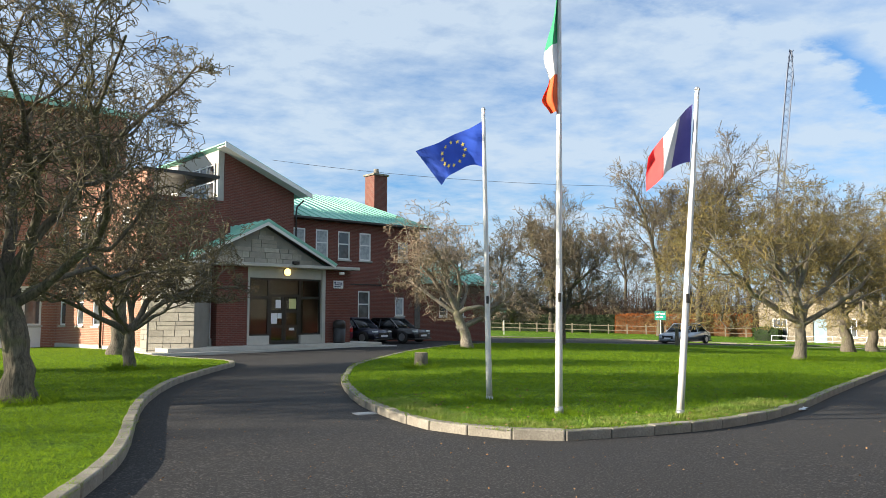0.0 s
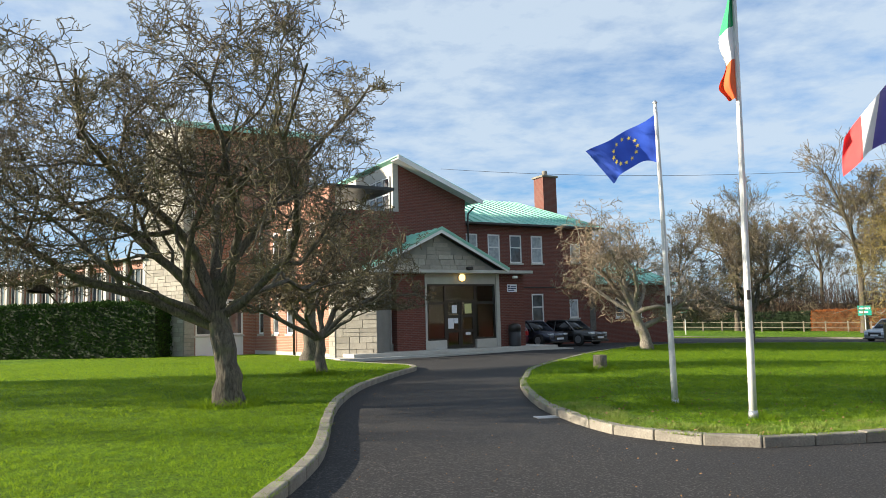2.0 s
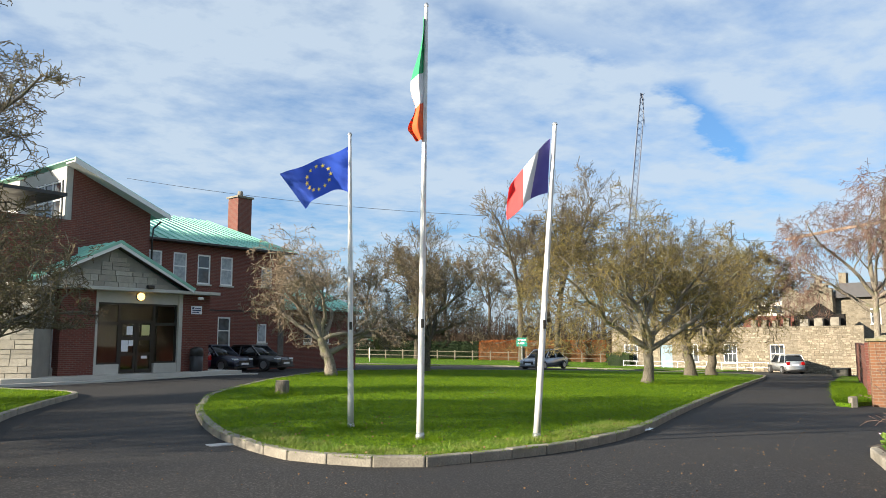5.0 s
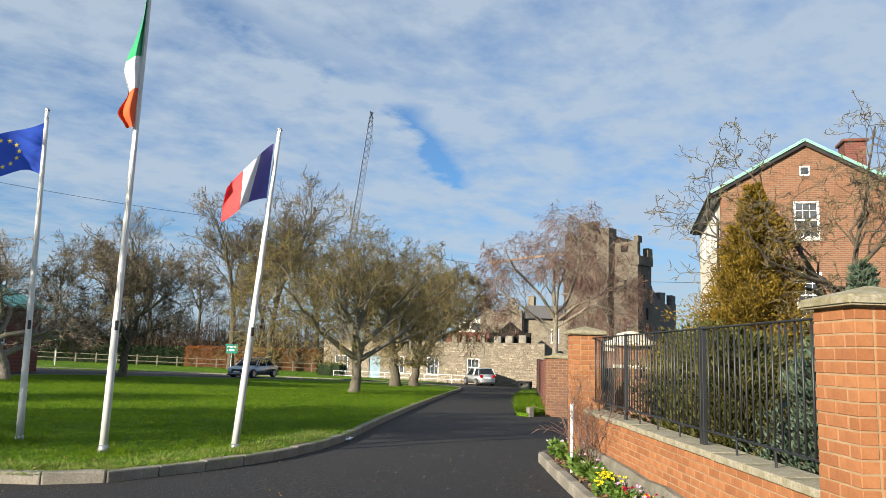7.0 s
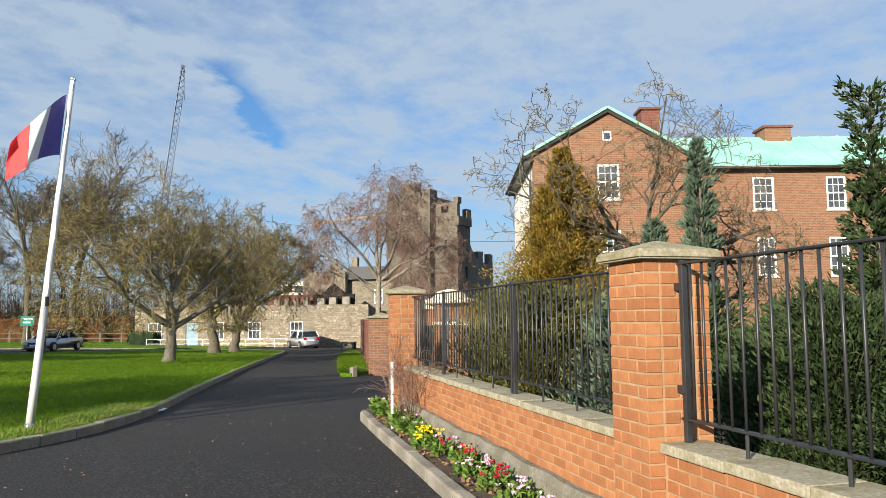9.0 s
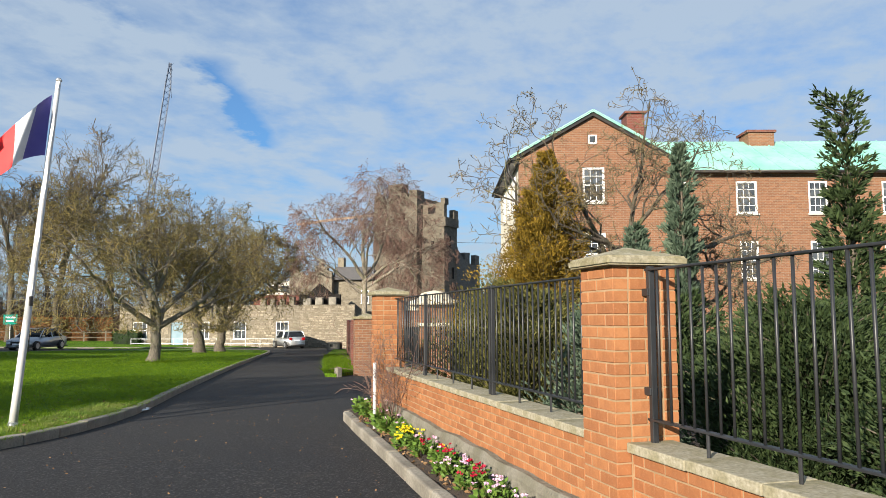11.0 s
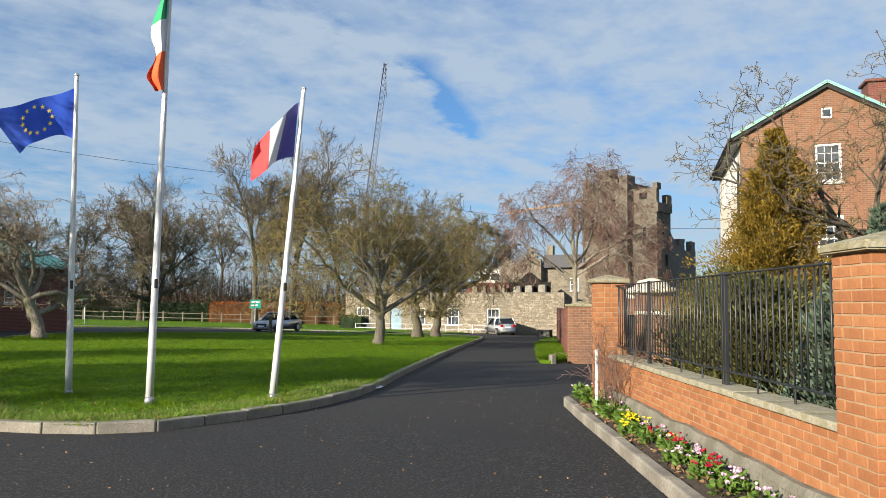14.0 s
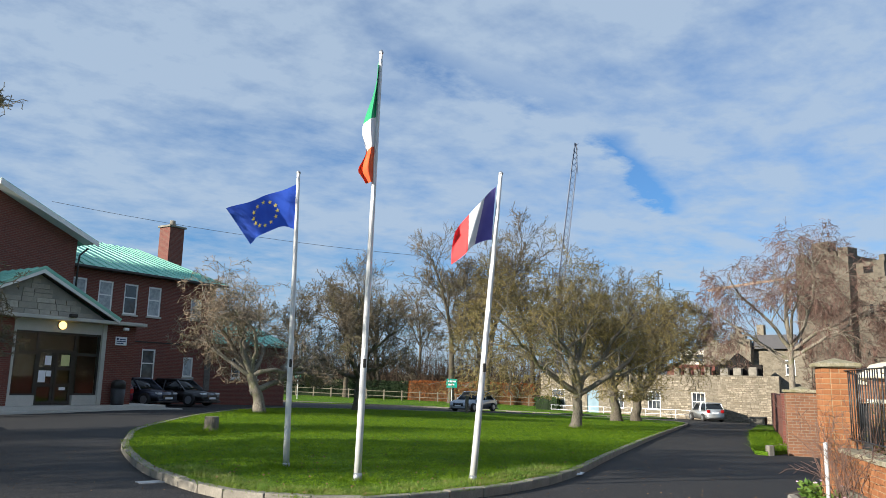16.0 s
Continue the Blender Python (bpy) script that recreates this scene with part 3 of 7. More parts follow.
def railing(x0, x1, z_top, z_low, z_cope, posts, label):
    root = empty("railing", WALL_AT, label, "railing", "railings on the garden wall")
    y = -0.195
    part("top_rail", one_box(x0, x1, y - 0.02, y + 0.02, z_top - 0.012, z_top, bevel=0.003), "black_metal", root)
    part("bottom_rail", one_box(x0, x1, y - 0.02, y + 0.02, z_low - 0.012, z_low, bevel=0.003), "black_metal", root)
    n = round((x1 - x0) / 0.098)
    bar = None
    for i in range(1, n):
        x = x0 + (x1 - x0) * i / n
        if any(abs(x - p) < 0.05 for p in posts):
            continue
        if bar is None:
            o = bar = part("bar", tube(bmesh.new(), [(0, 0, z_low - 0.005), (0, 0, z_top - 0.008)], 0.0072, 8), "black_metal", root)
            smooth(o)
        else:
            o = bar.copy()
            scene.collection.objects.link(o)
        o.matrix_local = pose(x, y + 0.0, 0, wrng.uniform(-0.25, 0.25), wrng.uniform(-0.25, 0.25))
        if i % 6 == 3:
            f = part("foot", tube(bmesh.new(), [(x, y, z_cope - 0.01), (x, y, z_low)], 0.009, 8), "black_metal", root)
    for p in posts:
        part("post", one_box(p - 0.016, p + 0.016, y - 0.017, y + 0.017, z_cope - 0.01, z_top + 0.012, bevel=0.004), "black_metal", root)
    return root


railing(0.385, 6.24, 1.625, 0.84, 0.72, (2.44, 2.50, 4.70), "black painted steel railing of thin upright bars on the wall")
railing(-12.0, -0.02, 1.625, 0.84, 0.72, (-0.05, -3.0, -6.0, -9.0), "black painted steel railing of thin upright bars beside the pier")
for z in (0.98, 1.5):
    tagged(obj("hinge_bracket", one_box(-0.06, 0.0, -0.22, -0.17, z - 0.02, z + 0.02, WALL_AT, bevel=0.004), "black_metal"), "small black steel bracket fixed to the brick pier", "bracket", "railing brackets")

# ---- flower bed at the foot of the wall ----
k = Nodes("bed_soil")
c = k.mix(k.noise(6, 6), (0.035, 0.024, 0.017), (0.085, 0.06, 0.042))
k.bump(k.noise(25, 5, 0.7), 1.0, 0.04)
k.done(c, 0.95)


def w2(x, y):
    v = WALL_AT @ Vector((x, y, 0))
    return v.x, v.y


bm = bmesh.new()
nx, ny = 90, 8
grid = []
for i in range(nx + 1):
    row = []
    for j in range(ny + 1):
        lx = -6.0 + 13.9 * i / nx
        ly = -0.06 + (0.45 - 0.014 * max(0.0, lx)) * j / ny
        x, y = w2(lx, ly)
        row.append(bm.verts.new((x, y, ground_z(x, y) + 0.10 + 0.05 * noise.noise((x * 2.5, y * 2.5, 0)) + 0.025 * noise.noise((x * 9, y * 9, 2)) + 0.06 * (1 - j / ny))))
    grid.append(row)
for i in range(nx):
    for j in range(ny):
        bm.faces.new((grid[i][j], grid[i + 1][j], grid[i + 1][j + 1], grid[i][j + 1]))
tagged(smooth(obj("bed_earth", bm, "bed_soil")), "bare dark earth of the flower bed", "soil", kind="stuff")
bed_line = [w2(-6.0, 0.40), w2(2.0, 0.36), w2(6.0, 0.27), w2(7.5, 0.22), w2(7.85, 0.12), w2(7.95, -0.25)]
kerb_run("bed_kerb", inset(evenly(bed_line, 0.3), 0.0, False), 0.9, 0.12, 0.12, False, "pale concrete edging along the flower bed", krng)

# garden ground behind the wall
garden = [w2(-16, -0.30), w2(6.3, -0.30), w2(6.6, -2.2), (14.6, 8.4), (17.5, 13.0), (24.5, 15.5), (31.0, 8.0), (22.0, -10.0), (4.0, -16.0)]
tagged(obj("garden_ground", sheet(garden, 0.12, 2.0, 0.2), "bed_soil"), "dark planted earth behind the garden wall", "ground", kind="structure")

# ---- red brick school building with a copper roof ----
A_ROT = math.degrees(math.atan2(0.669, 0.743))
A_AT = pose(-5.44, 34.55, 0, 0, 0, A_ROT)       # x along the front, y into the building
school = empty("school_building", A_AT, "dark red brick school building with green copper roofs and white windows", "building")
k = Nodes("window_glass")
k.put(k.b.inputs["Specular IOR Level"], 0.7)
k.done(k.mix(k.range(k.noise(1.2, 3), 0.4, 0.6), (0.03, 0.036, 0.042), (0.09, 0.10, 0.11)), 0.05)
# grey-blue of the sky mirrored in window panes, put into a plain colour
k = Nodes("pane_sky")
k.done(k.mix(k.range(k.noise(6, 3), 0.4, 0.6), (0.30, 0.33, 0.35), (0.42, 0.45, 0.47)), 0.8)


k = Nodes("stone_block")
r = k.node("ShaderNodeObjectInfo").outputs["Random"]
c = k.mix(r, (0.30, 0.275, 0.23), (0.46, 0.425, 0.36))
c = k.mix(k.range(k.noise(5, 5), 0.4, 0.7, 0, 0.5), c, (0.25, 0.235, 0.205))
c = k.mix(k.range(k.noise(45, 3), 0.5, 0.75, 0, 0.5), c, (0.15, 0.14, 0.125))
k.bump(k.noise(25, 5), 0.6, 0.02)
k.done(c, 0.9)
surface("stone_joint", (0.22, 0.21, 0.19), (0.28, 0.27, 0.24), 2, 30, 0.95)


def sash(parent, x0, x1, z0, z1, y, rails=(0.55,), muntins=0, rows=(), frame=0.08, blind=0.0, glass="window_glass", sill=True, name="window"):
    """A white window set in an opening: frame, meeting rails, bars, panes and sill; y is the wall face, +y inwards."""
    wroot = part(name, holed(bmesh.new(), x0, x1, z0, z1, y + 0.03, y + 0.10, [(x0 + frame, x1 - frame, z0 + frame, z1 - frame)]), "white_paint", parent)
    cuts = [z0 + frame] + [z0 + (z1 - z0) * r for r in rails] + [z1 - frame]
    for r in cuts[1:-1]:
        part("rail", one_box(x0 + frame, x1 - frame, y + 0.025, y + 0.09, r - 0.03, r + 0.03), "white_paint", wroot)
    for a, b in zip(cuts, cuts[1:]):
        part("pane", one_box(x0 + frame, x1 - frame, y + 0.06, y + 0.07, a, b), glass, wroot)
    # pale sheet before the glass stands in for reflected sky
    if blind:
        part("blind", one_box(x0 + frame, x1 - frame, y + 0.050, y + 0.056, z1 - (z1 - z0) * blind, z1 - frame), "pane_sky", wroot, "pale drawn blind")
    for i in range(muntins):
        x = x0 + frame + (x1 - x0 - 2 * frame) * (i + 1) / (muntins + 1)
        part("glazing_bar", one_box(x - 0.012, x + 0.012, y + 0.045, y + 0.075, z0 + frame, z1 - frame), "white_paint", wroot)
    for r in rows:
        z = z0 + (z1 - z0) * r
        part("glazing_bar", one_box(x0 + frame, x1 - frame, y + 0.044, y + 0.074, z - 0.012, z + 0.012), "white_paint", wroot)
    if sill:
        part("sill", one_box(x0 - 0.06, x1 + 0.06, y - 0.07, y + 0.1, z0 - 0.09, z0 - 0.003, bevel=0.01), "white_stone", wroot)
    return wroot


def swall(name, holes, x0, x1, z0, z1, y0, y1, mat="brick_dark", parent=None, label=""):
    return part(name, holed(bmesh.new(), x0, x1, z0, z1, y0, y1, holes), mat, parent or school, label)


# right-hand wing, front at y = 5
QW = 5.0
up = [(2.71 + 1.425 * i, 3.50 + 1.425 * i, 4.42, 5.97) for i in range(-1, 3)]
wing_holes = up + [(5.48, 6.30, 1.1, 2.73), (8.1, 8.75, 1.35, 2.4), (8.3, 9.05, 4.5, 5.6)]
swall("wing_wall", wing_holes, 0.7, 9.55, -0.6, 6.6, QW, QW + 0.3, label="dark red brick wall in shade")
for i, h in enumerate(up):
    sash(school, *h[:2], *h[2:], QW, blind=0.0 if i == 2 else 0.95)
sash(school, *wing_holes[4], QW, blind=0.0)
sash(school, *wing_holes[5], QW, blind=0.9, rails=())
sash(school, *wing_holes[6], QW, blind=0.9)
part("string_course", one_box(2.0, 9.55, QW - 0.03, QW, 3.05, 3.11), "dark_frame", school)
part("quoin", one_box(9.55, 9.95, QW - 0.04, QW + 0.3, -0.6, 6.55), "granite_rubble", school, "granite corner strip")
swall("end_wall", [], 9.65, 9.95, -0.6, 6.6, QW + 0.3, QW + 9)
swall("back_wall", [], 0.8, 9.95, -0.6, 6.6, QW + 9, QW + 9.3)


def copper_slope(parent, p0, p1, q0, q1, seams, thick=0.07, name="roof"):
    """A roof plane from eave line p0-p1 to ridge line q0-q1 with raised standing seams."""
    bm = bmesh.new()
    P = [Vector(v) for v in (p0, p1, q1, q0)]
    nrm = (P[1] - P[0]).cross(P[3] - P[0]).normalized()
    if nrm.z < 0:
        nrm = -nrm
    a = [bm.verts.new(v) for v in P]
    b = [bm.verts.new(v - nrm * thick) for v in P]
    bm.faces.new(a), bm.faces.new(b[::-1])
    for i in range(4):
        j = (i + 1) % 4
        bm.faces.new((a[i], b[i], b[j], a[j]))
    bmesh.ops.recalc_face_normals(bm, faces=bm.faces)
    root = part(name, bm, "copper_roof", parent, "verdigris green standing-seam copper roof")
    for i in range(seams + 1):
        t = i / seams
        lo, hi = P[0].lerp(P[1], t), P[3].lerp(P[2], t)
        d = (hi - lo)
        if d.length < 0.2:
            continue
        w = (P[1] - P[0]).normalized() * 0.018
        s = bmesh.new()
        vs = [s.verts.new(q) for q in (lo - w, lo + w, hi + w, hi - w)]
        vt = [s.verts.new(q + nrm * 0.05) for q in (lo - w, lo + w, hi + w, hi - w)]
        s.faces.new(vt)
        for m in range(4):
            n = (m + 1) % 4
            s.faces.new((vs[m], vs[n], vt[n], vt[m]))
        bmesh.ops.recalc_face_normals(s, faces=s.faces)
        part("seam", s, "copper_roof", root)
    return root


# wing roof: hipped at its right end
copper_slope(school, (0.3, QW - 0.5, 6.55), (10.4, QW - 0.5, 6.55), (0.3, QW + 4.4, 8.62), (7.6, QW + 4.4, 8.62), 17)
copper_slope(school, (10.4, QW - 0.5, 6.55), (10.4, QW + 9.6, 6.55), (7.6, QW + 4.4, 8.62), (7.6, QW + 4.41, 8.62), 10)
copper_slope(school, (10.4, QW + 9.6, 6.55), (0.3, QW + 9.6, 6.55), (7.6, QW + 4.4, 8.62), (0.3, QW + 4.4, 8.62), 10)
part("gutter", one_box(0.6, 10.45, QW - 0.58, QW - 0.46, 6.42, 6.54, bevel=0.02), "dark_frame", school, "dark gutter under the eaves")
part("soffit", one_box(0.6, 10.3, QW - 0.46, QW + 0.02, 6.42, 6.46), "dark_frame", school)
chim = part("chimney", one_box(10.0, 11.05, QW + 4.6, QW + 5.6, 7.0, 10.45), "brick_dark", school, "brown brick chimney stack")
part("chimney_cap", one_box(9.90, 11.15, QW + 4.5, QW + 5.7, 10.45, 10.57, bevel=0.02), "kerb_stone", chim)
for dx in (10.52,):
    smooth(part("chimney_pot", tube(bmesh.new(), [(dx, QW + 5.1, 10.57), (dx, QW + 5.1, 10.95)], [0.2, 0.16], 12), "kerb_stone", chim))

# low wing beyond the quoin
swall("low_wall", [(11.6, 12.3, 1.3, 2.5), (13.0, 13.7, 1.3, 2.5)], 9.95, 16.0, -0.8, 3.3, QW + 0.1, QW + 0.4, "brick_dark")
sash(school, 11.6, 12.3, 1.3, 2.5, QW + 0.1)
sash(school, 13.0, 13.7, 1.3, 2.5, QW + 0.1)
copper_slope(school, (9.95, QW - 0.2, 3.3), (16.3, QW - 0.2, 3.3), (9.95, QW + 4, 4.9), (16.3, QW + 4, 4.9), 10)
swall("low_end", [], 15.7, 16.0, -0.8, 3.3, QW + 0.4, QW + 8)

# tall hall block behind the porch
QM = 4.0
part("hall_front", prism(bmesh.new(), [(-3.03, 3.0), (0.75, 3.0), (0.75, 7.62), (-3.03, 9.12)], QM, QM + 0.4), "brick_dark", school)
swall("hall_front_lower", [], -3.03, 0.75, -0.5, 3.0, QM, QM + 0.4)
# re-entrant side wall, left hall and porch
swall("hall_side", [], 0.35, 0.75, 3.0, 7.2, QM + 0.4, QM + 9)
part("hall_left", one_box(-3.33, -3.03, QM + 0.05, QM + 9, 3.0, 9.2), "white_stone", school, "pale rendered wall beside the stair window")
# light panels beside the hall, facing the afternoon sun
panel = part("light_panel", one_box(-3.37, -3.33, QM + 0.3, QM + 2.8, 4.4, 8.6), "window_glass", school, "tall white framed stair window")
for i in range(4):
    part("glazing_bar", one_box(-3.41, -3.37, QM + 0.3 + 0.8 * i, QM + 0.38 + 0.8 * i, 4.4, 8.6), "white_paint", panel)
for i in range(6):
    part("glazing_bar", one_box(-3.41, -3.37, QM + 0.3, QM + 2.8, 4.4 + 0.82 * i, 4.46 + 0.82 * i), "white_paint", panel)


def slab(name, corners, thick, mat, parent, label=""):
    """A flat or sloping slab over four corners."""
    b = bmesh.new()
    a = [b.verts.new(c) for c in corners]
    d = [b.verts.new((c[0], c[1], c[2] - thick)) for c in corners]
    b.faces.new(a), b.faces.new(d[::-1])
    for i in range(4):
        j = (i + 1) % 4
        b.faces.new((a[i], d[i], d[j], a[j]))
    bmesh.ops.recalc_face_normals(b, faces=b.faces)
    return part(name, b, mat, parent, label)


copper_slope(school, (1.3, QM - 0.75, 7.47), (1.3, QM + 9, 7.47), (-3.4, QM - 0.75, 9.45), (-3.4, QM + 9, 9.45), 12)
slab("roof_soffit", [(1.2, QM - 0.7, 7.42), (1.2, QM + 0.05, 7.42), (-3.4, QM + 0.05, 9.33), (-3.4, QM - 0.7, 9.33)], 0.06, "white_paint", school)
part("verge_board", prism(bmesh.new(), [(1.35, 7.47), (1.35, 7.25), (-3.4, 9.22), (-3.4, 9.47)], QM - 0.80, QM - 0.74), "white_paint", school, "white verge board under the copper roof")
smooth(part("downpipe", tube(bmesh.new(), [(1.15, QM - 0.3, 7.2), (0.87, QM - 0.1, 6.85), (0.85, QM - 0.08, 6.5), (0.85, QM - 0.08, 3.7)], 0.045, 8), "dark_frame", school))

# tall hall on the left with level eaves
QB = 9.6
sx = -7.73
tall_holes = [(-11.65, -9.3, 0.95, 2.75)]
swall("hall_wall", tall_holes, -11.7, -5.7, -0.5, 11.6, QB, QB + 0.35, "brick_school")
hc = swall("hall_corner", [], -12.2, -11.7, -0.5, 11.6, QB - 0.05, QB + 0.4, "stone_joint", label="pale granite corner pier")
end_m = pose(-12.2, QB - 0.05, 0, 0, 0, -62)      # end wall and classroom wing run back from the hall's corner
hl = swall("hall_left_wall", [], -3.1, -0.03, -0.5, 11.6, 0, 0.3, "stone_joint", label="sunlit pale stone end wall")
hl.matrix_local = end_m
swall("under_window", [], -11.65, -9.3, -0.15, 0.86, QB - 0.03, QB - 0.004, "white_paint")
for i in range(3):
    sash(school, -11.65 + 0.783 * i, -10.867 + 0.783 * i, 0.95, 2.75, QB, rails=(0.68,), sill=True)
copper_slope(school, (-12.7, QB - 0.5, 11.6), (-5.3, QB - 0.5, 11.6), (-12.7, QB + 4.5, 12.9), (-5.3, QB + 4.5, 12.9), 14)
part("copper_fascia", one_box(-12.7, -5.3, QB - 0.56, QB - 0.5, 11.32, 11.62), "copper_roof", school)
# side wall that steps forward from it, lit by the sun, its brick also toned sunlit
side_windows = [(-8.75, -8.1), (-6.85, -6.15), (-5.2, -4.45), (-2.6, -1.95)]
side_m = pose(sx, 0.5, 0, 0, 0, -84.3)
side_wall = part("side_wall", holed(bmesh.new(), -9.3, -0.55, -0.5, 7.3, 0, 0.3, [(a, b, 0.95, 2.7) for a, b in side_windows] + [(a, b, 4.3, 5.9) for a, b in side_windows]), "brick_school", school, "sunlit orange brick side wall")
side_wall.matrix_local = side_m
for a, b in side_windows:
    sash(school, a, b, 0.95, 2.7, 0.0, rails=(0.6,)).matrix_local = side_m
    sash(school, a, b, 4.3, 5.9, 0.0, rails=(0.6,)).matrix_local = side_m
pl = part("plinth", one_box(-9.3, -0.2, -0.04, 0.0, -0.5, 0.12), "white_stone", school)
pl.matrix_local = side_m
smooth(part("downpipe", tube(bmesh.new(), [(sx - 0.5, 4.6, 0.0), (sx - 0.5, 4.6, 6.2)], 0.05, 8), "dark_frame", school))
slab("flat_roof", [(sx - 0.2, 1.2, 7.42), (-4.6, 1.2, 7.42), (-4.6, QB - 0.1, 7.42), (sx - 1.1, QB - 0.1, 7.42)], 0.14, "dark_frame", school)
swall("upper_front", [], sx, -4.2, 3.6, 6.28, 0.9, 1.2, "brick_dark")

def ashlar(parent, x0, x1, z0, z1, y, seed, mat, m=None, keep=None):
    """Squared rubble: stones of uneven size in broken courses, each standing a little proud of the wall."""
    rng = random.Random(seed)
    bm0 = {}
    z = z0
    while z < z1 - 0.06:
        h = min(rng.choice((0.2, 0.26, 0.34)), z1 - z)
        x = x0
        while x < x1 - 0.05:
            L = min(rng.choice((0.32, 0.45, 0.6, 0.75)), x1 - x)
            if x1 - x - L < 0.15:
                L = x1 - x
            rows = [(z, h)] if h < 0.3 or rng.random() < 0.5 else [(z, h / 2), (z + h / 2, h / 2)]
            for zz, hh in rows:
                if keep is None or (keep(x, zz) and keep(x + L, zz) and keep(x, zz + hh) and keep(x + L, zz + hh)):
                    b = one_box(x + 0.012, x + L - 0.012, y - 0.03 - rng.uniform(0, 0.015), y + 0.02, zz + 0.010, zz + hh - 0.010)
                    for v in b.verts:
                        v.co.x += rng.uniform(-0.006, 0.006)
                        v.co.z += rng.uniform(-0.005, 0.005)
                    o = part("stone", b, mat, parent)
                    if m is not None:
                        o.matrix_local = m
            x += L
        z += h


# granite front beside the porch
ashlar(hc, -12.2, -11.7, -0.3, 11.6, QB - 0.05, 6, "stone_block")
ashlar(hl, -3.1, -0.03, -0.3, 11.6, 0.0, 7, "stone_block")
granite = swall("granite_front", [], 0, 1.83, -0.5, 3.45, 0, 0.35, "stone_joint", label="squared granite rubble wall")
granite.matrix_local = pose(sx, 0.5, 0, 0, 0, -46)
ashlar(granite, 0.0, 1.83, -0.3, 3.45, 0.0, 5, "stone_block")
part("granite_return", one_box(1.50, 1.83, 0.35, 1.55, -0.5, 3.45), "stone_joint", granite)
quoin = swall("granite_quoin", [], -0.55, 0.0, -0.5, 3.45, -0.04, 0.3, "stone_joint")
quoin.matrix_local = side_m
ashlar(quoin, -0.55, 0.0, -0.3, 3.45, -0.04, 15, "stone_block")
sash(school, -5.68, -5.17, 0.45, 3.3, 0.5, rails=(0.75,), blind=0.98)
part("window_plinth", one_box(-5.78, -5.18, 0.38, 0.66, 0.1, 0.42, bevel=0.01), "white_stone", school)

# porch
part("step", one_box(-8.1, 3.2, -1.35, 5.0, -0.5, -0.02, bevel=0.015), "white_stone", school, "pale concrete step")
part("step", one_box(-7.55, 2.6, -0.95, 4.9, -0.02, 0.13, bevel=0.015), "white_stone", school, "pale concrete step")
# one brick all round: the left return's lighter tone paints in the sun
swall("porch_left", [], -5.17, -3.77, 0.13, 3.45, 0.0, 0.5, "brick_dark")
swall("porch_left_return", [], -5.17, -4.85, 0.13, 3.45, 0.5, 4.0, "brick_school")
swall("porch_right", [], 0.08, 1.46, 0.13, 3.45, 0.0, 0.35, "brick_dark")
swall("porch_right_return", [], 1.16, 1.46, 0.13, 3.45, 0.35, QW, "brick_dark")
part("lintel", one_box(-3.77, 0.08, 0.05, 0.35, 3.0, 3.46), "white_stone", school, "pale stone lintel over the doors")
part("jamb", one_box(-0.10, 0.08, -0.02, 0.35, 0.13, 3.46, bevel=0.01), "white_stone", school)
part("jamb", one_box(-3.80, -3.70, -0.02, 0.35, 0.13, 3.46, bevel=0.01), "white_stone", school)
part("canopy", one_box(-7.1, 1.70, -0.45, 4.0, 3.46, 3.60, bevel=0.02), "white_stone", school, "thin flat concrete canopy")
for a, b in ((-3.70, -2.73), (-1.18, -0.10)):
    part("stall_riser", one_box(a, b, 0.02, 0.3, 0.13, 0.52, bevel=0.01), "white_stone", school)
# dark glazed screen with double doors
scr = part("screen_frame", holed(bmesh.new(), -3.70, -0.10, 0.52, 3.0, 0.12, 0.2, [(-3.62, -2.78, 0.60, 2.10), (-3.62, -2.78, 2.22, 2.92), (-2.70, -1.22, 2.30, 2.92), (-1.12, -0.18, 0.60, 2.10), (-1.12, -0.18, 2.22, 2.92), (-2.70, -1.22, 0.52, 2.2)]), "dark_frame", school, "dark brown glazed screen")
k = Nodes("porch_glass")
k.put(k.b.inputs["Transmission Weight"], 1.0)
k.put(k.b.inputs["IOR"], 1.45)
k.done((0.62, 0.66, 0.66), 0.02)
for h in ((-3.62, -2.78, 0.60, 2.10), (-3.62, -2.78, 2.22, 2.92), (-2.70, -1.22, 2.30, 2.92), (-1.12, -0.18, 0.60, 2.10), (-1.12, -0.18, 2.22, 2.92)):
    g = part("pane", one_box(h[0], h[1], 0.155, 0.163, h[2], h[3]), "porch_glass", scr)
    g.visible_shadow = False
for a, b, inner in ((-2.70, -1.975, 1), (-1.955, -1.22, -1)):
    dr = part("door", holed(bmesh.new(), a, b, 0.16, 2.28, 0.13, 0.185, [(a + 0.1, b - 0.1, 0.3, 0.85), (a + 0.1, b - 0.1, 0.97, 1.5), (a + 0.1, b - 0.1, 1.62, 2.18)]), "dark_frame", scr, "dark brown glazed door leaf")
for a, b in ((-2.60, -2.07), (-1.86, -1.32)):
    for z0, z1 in ((0.3, 0.85), (0.97, 1.5), (1.62, 2.18)):
        part("pane", one_box(a, b, 0.155, 0.162, z0, z1), "porch_glass", scr).visible_shadow = False
surface("paper", (0.78, 0.80, 0.84), (0.82, 0.84, 0.88), 3, 20, 0.8, bump=0, dark=0.05)
surface("paper_yellow", (0.62, 0.60, 0.26), (0.68, 0.66, 0.30), 3, 20, 0.8, bump=0, dark=0.05)
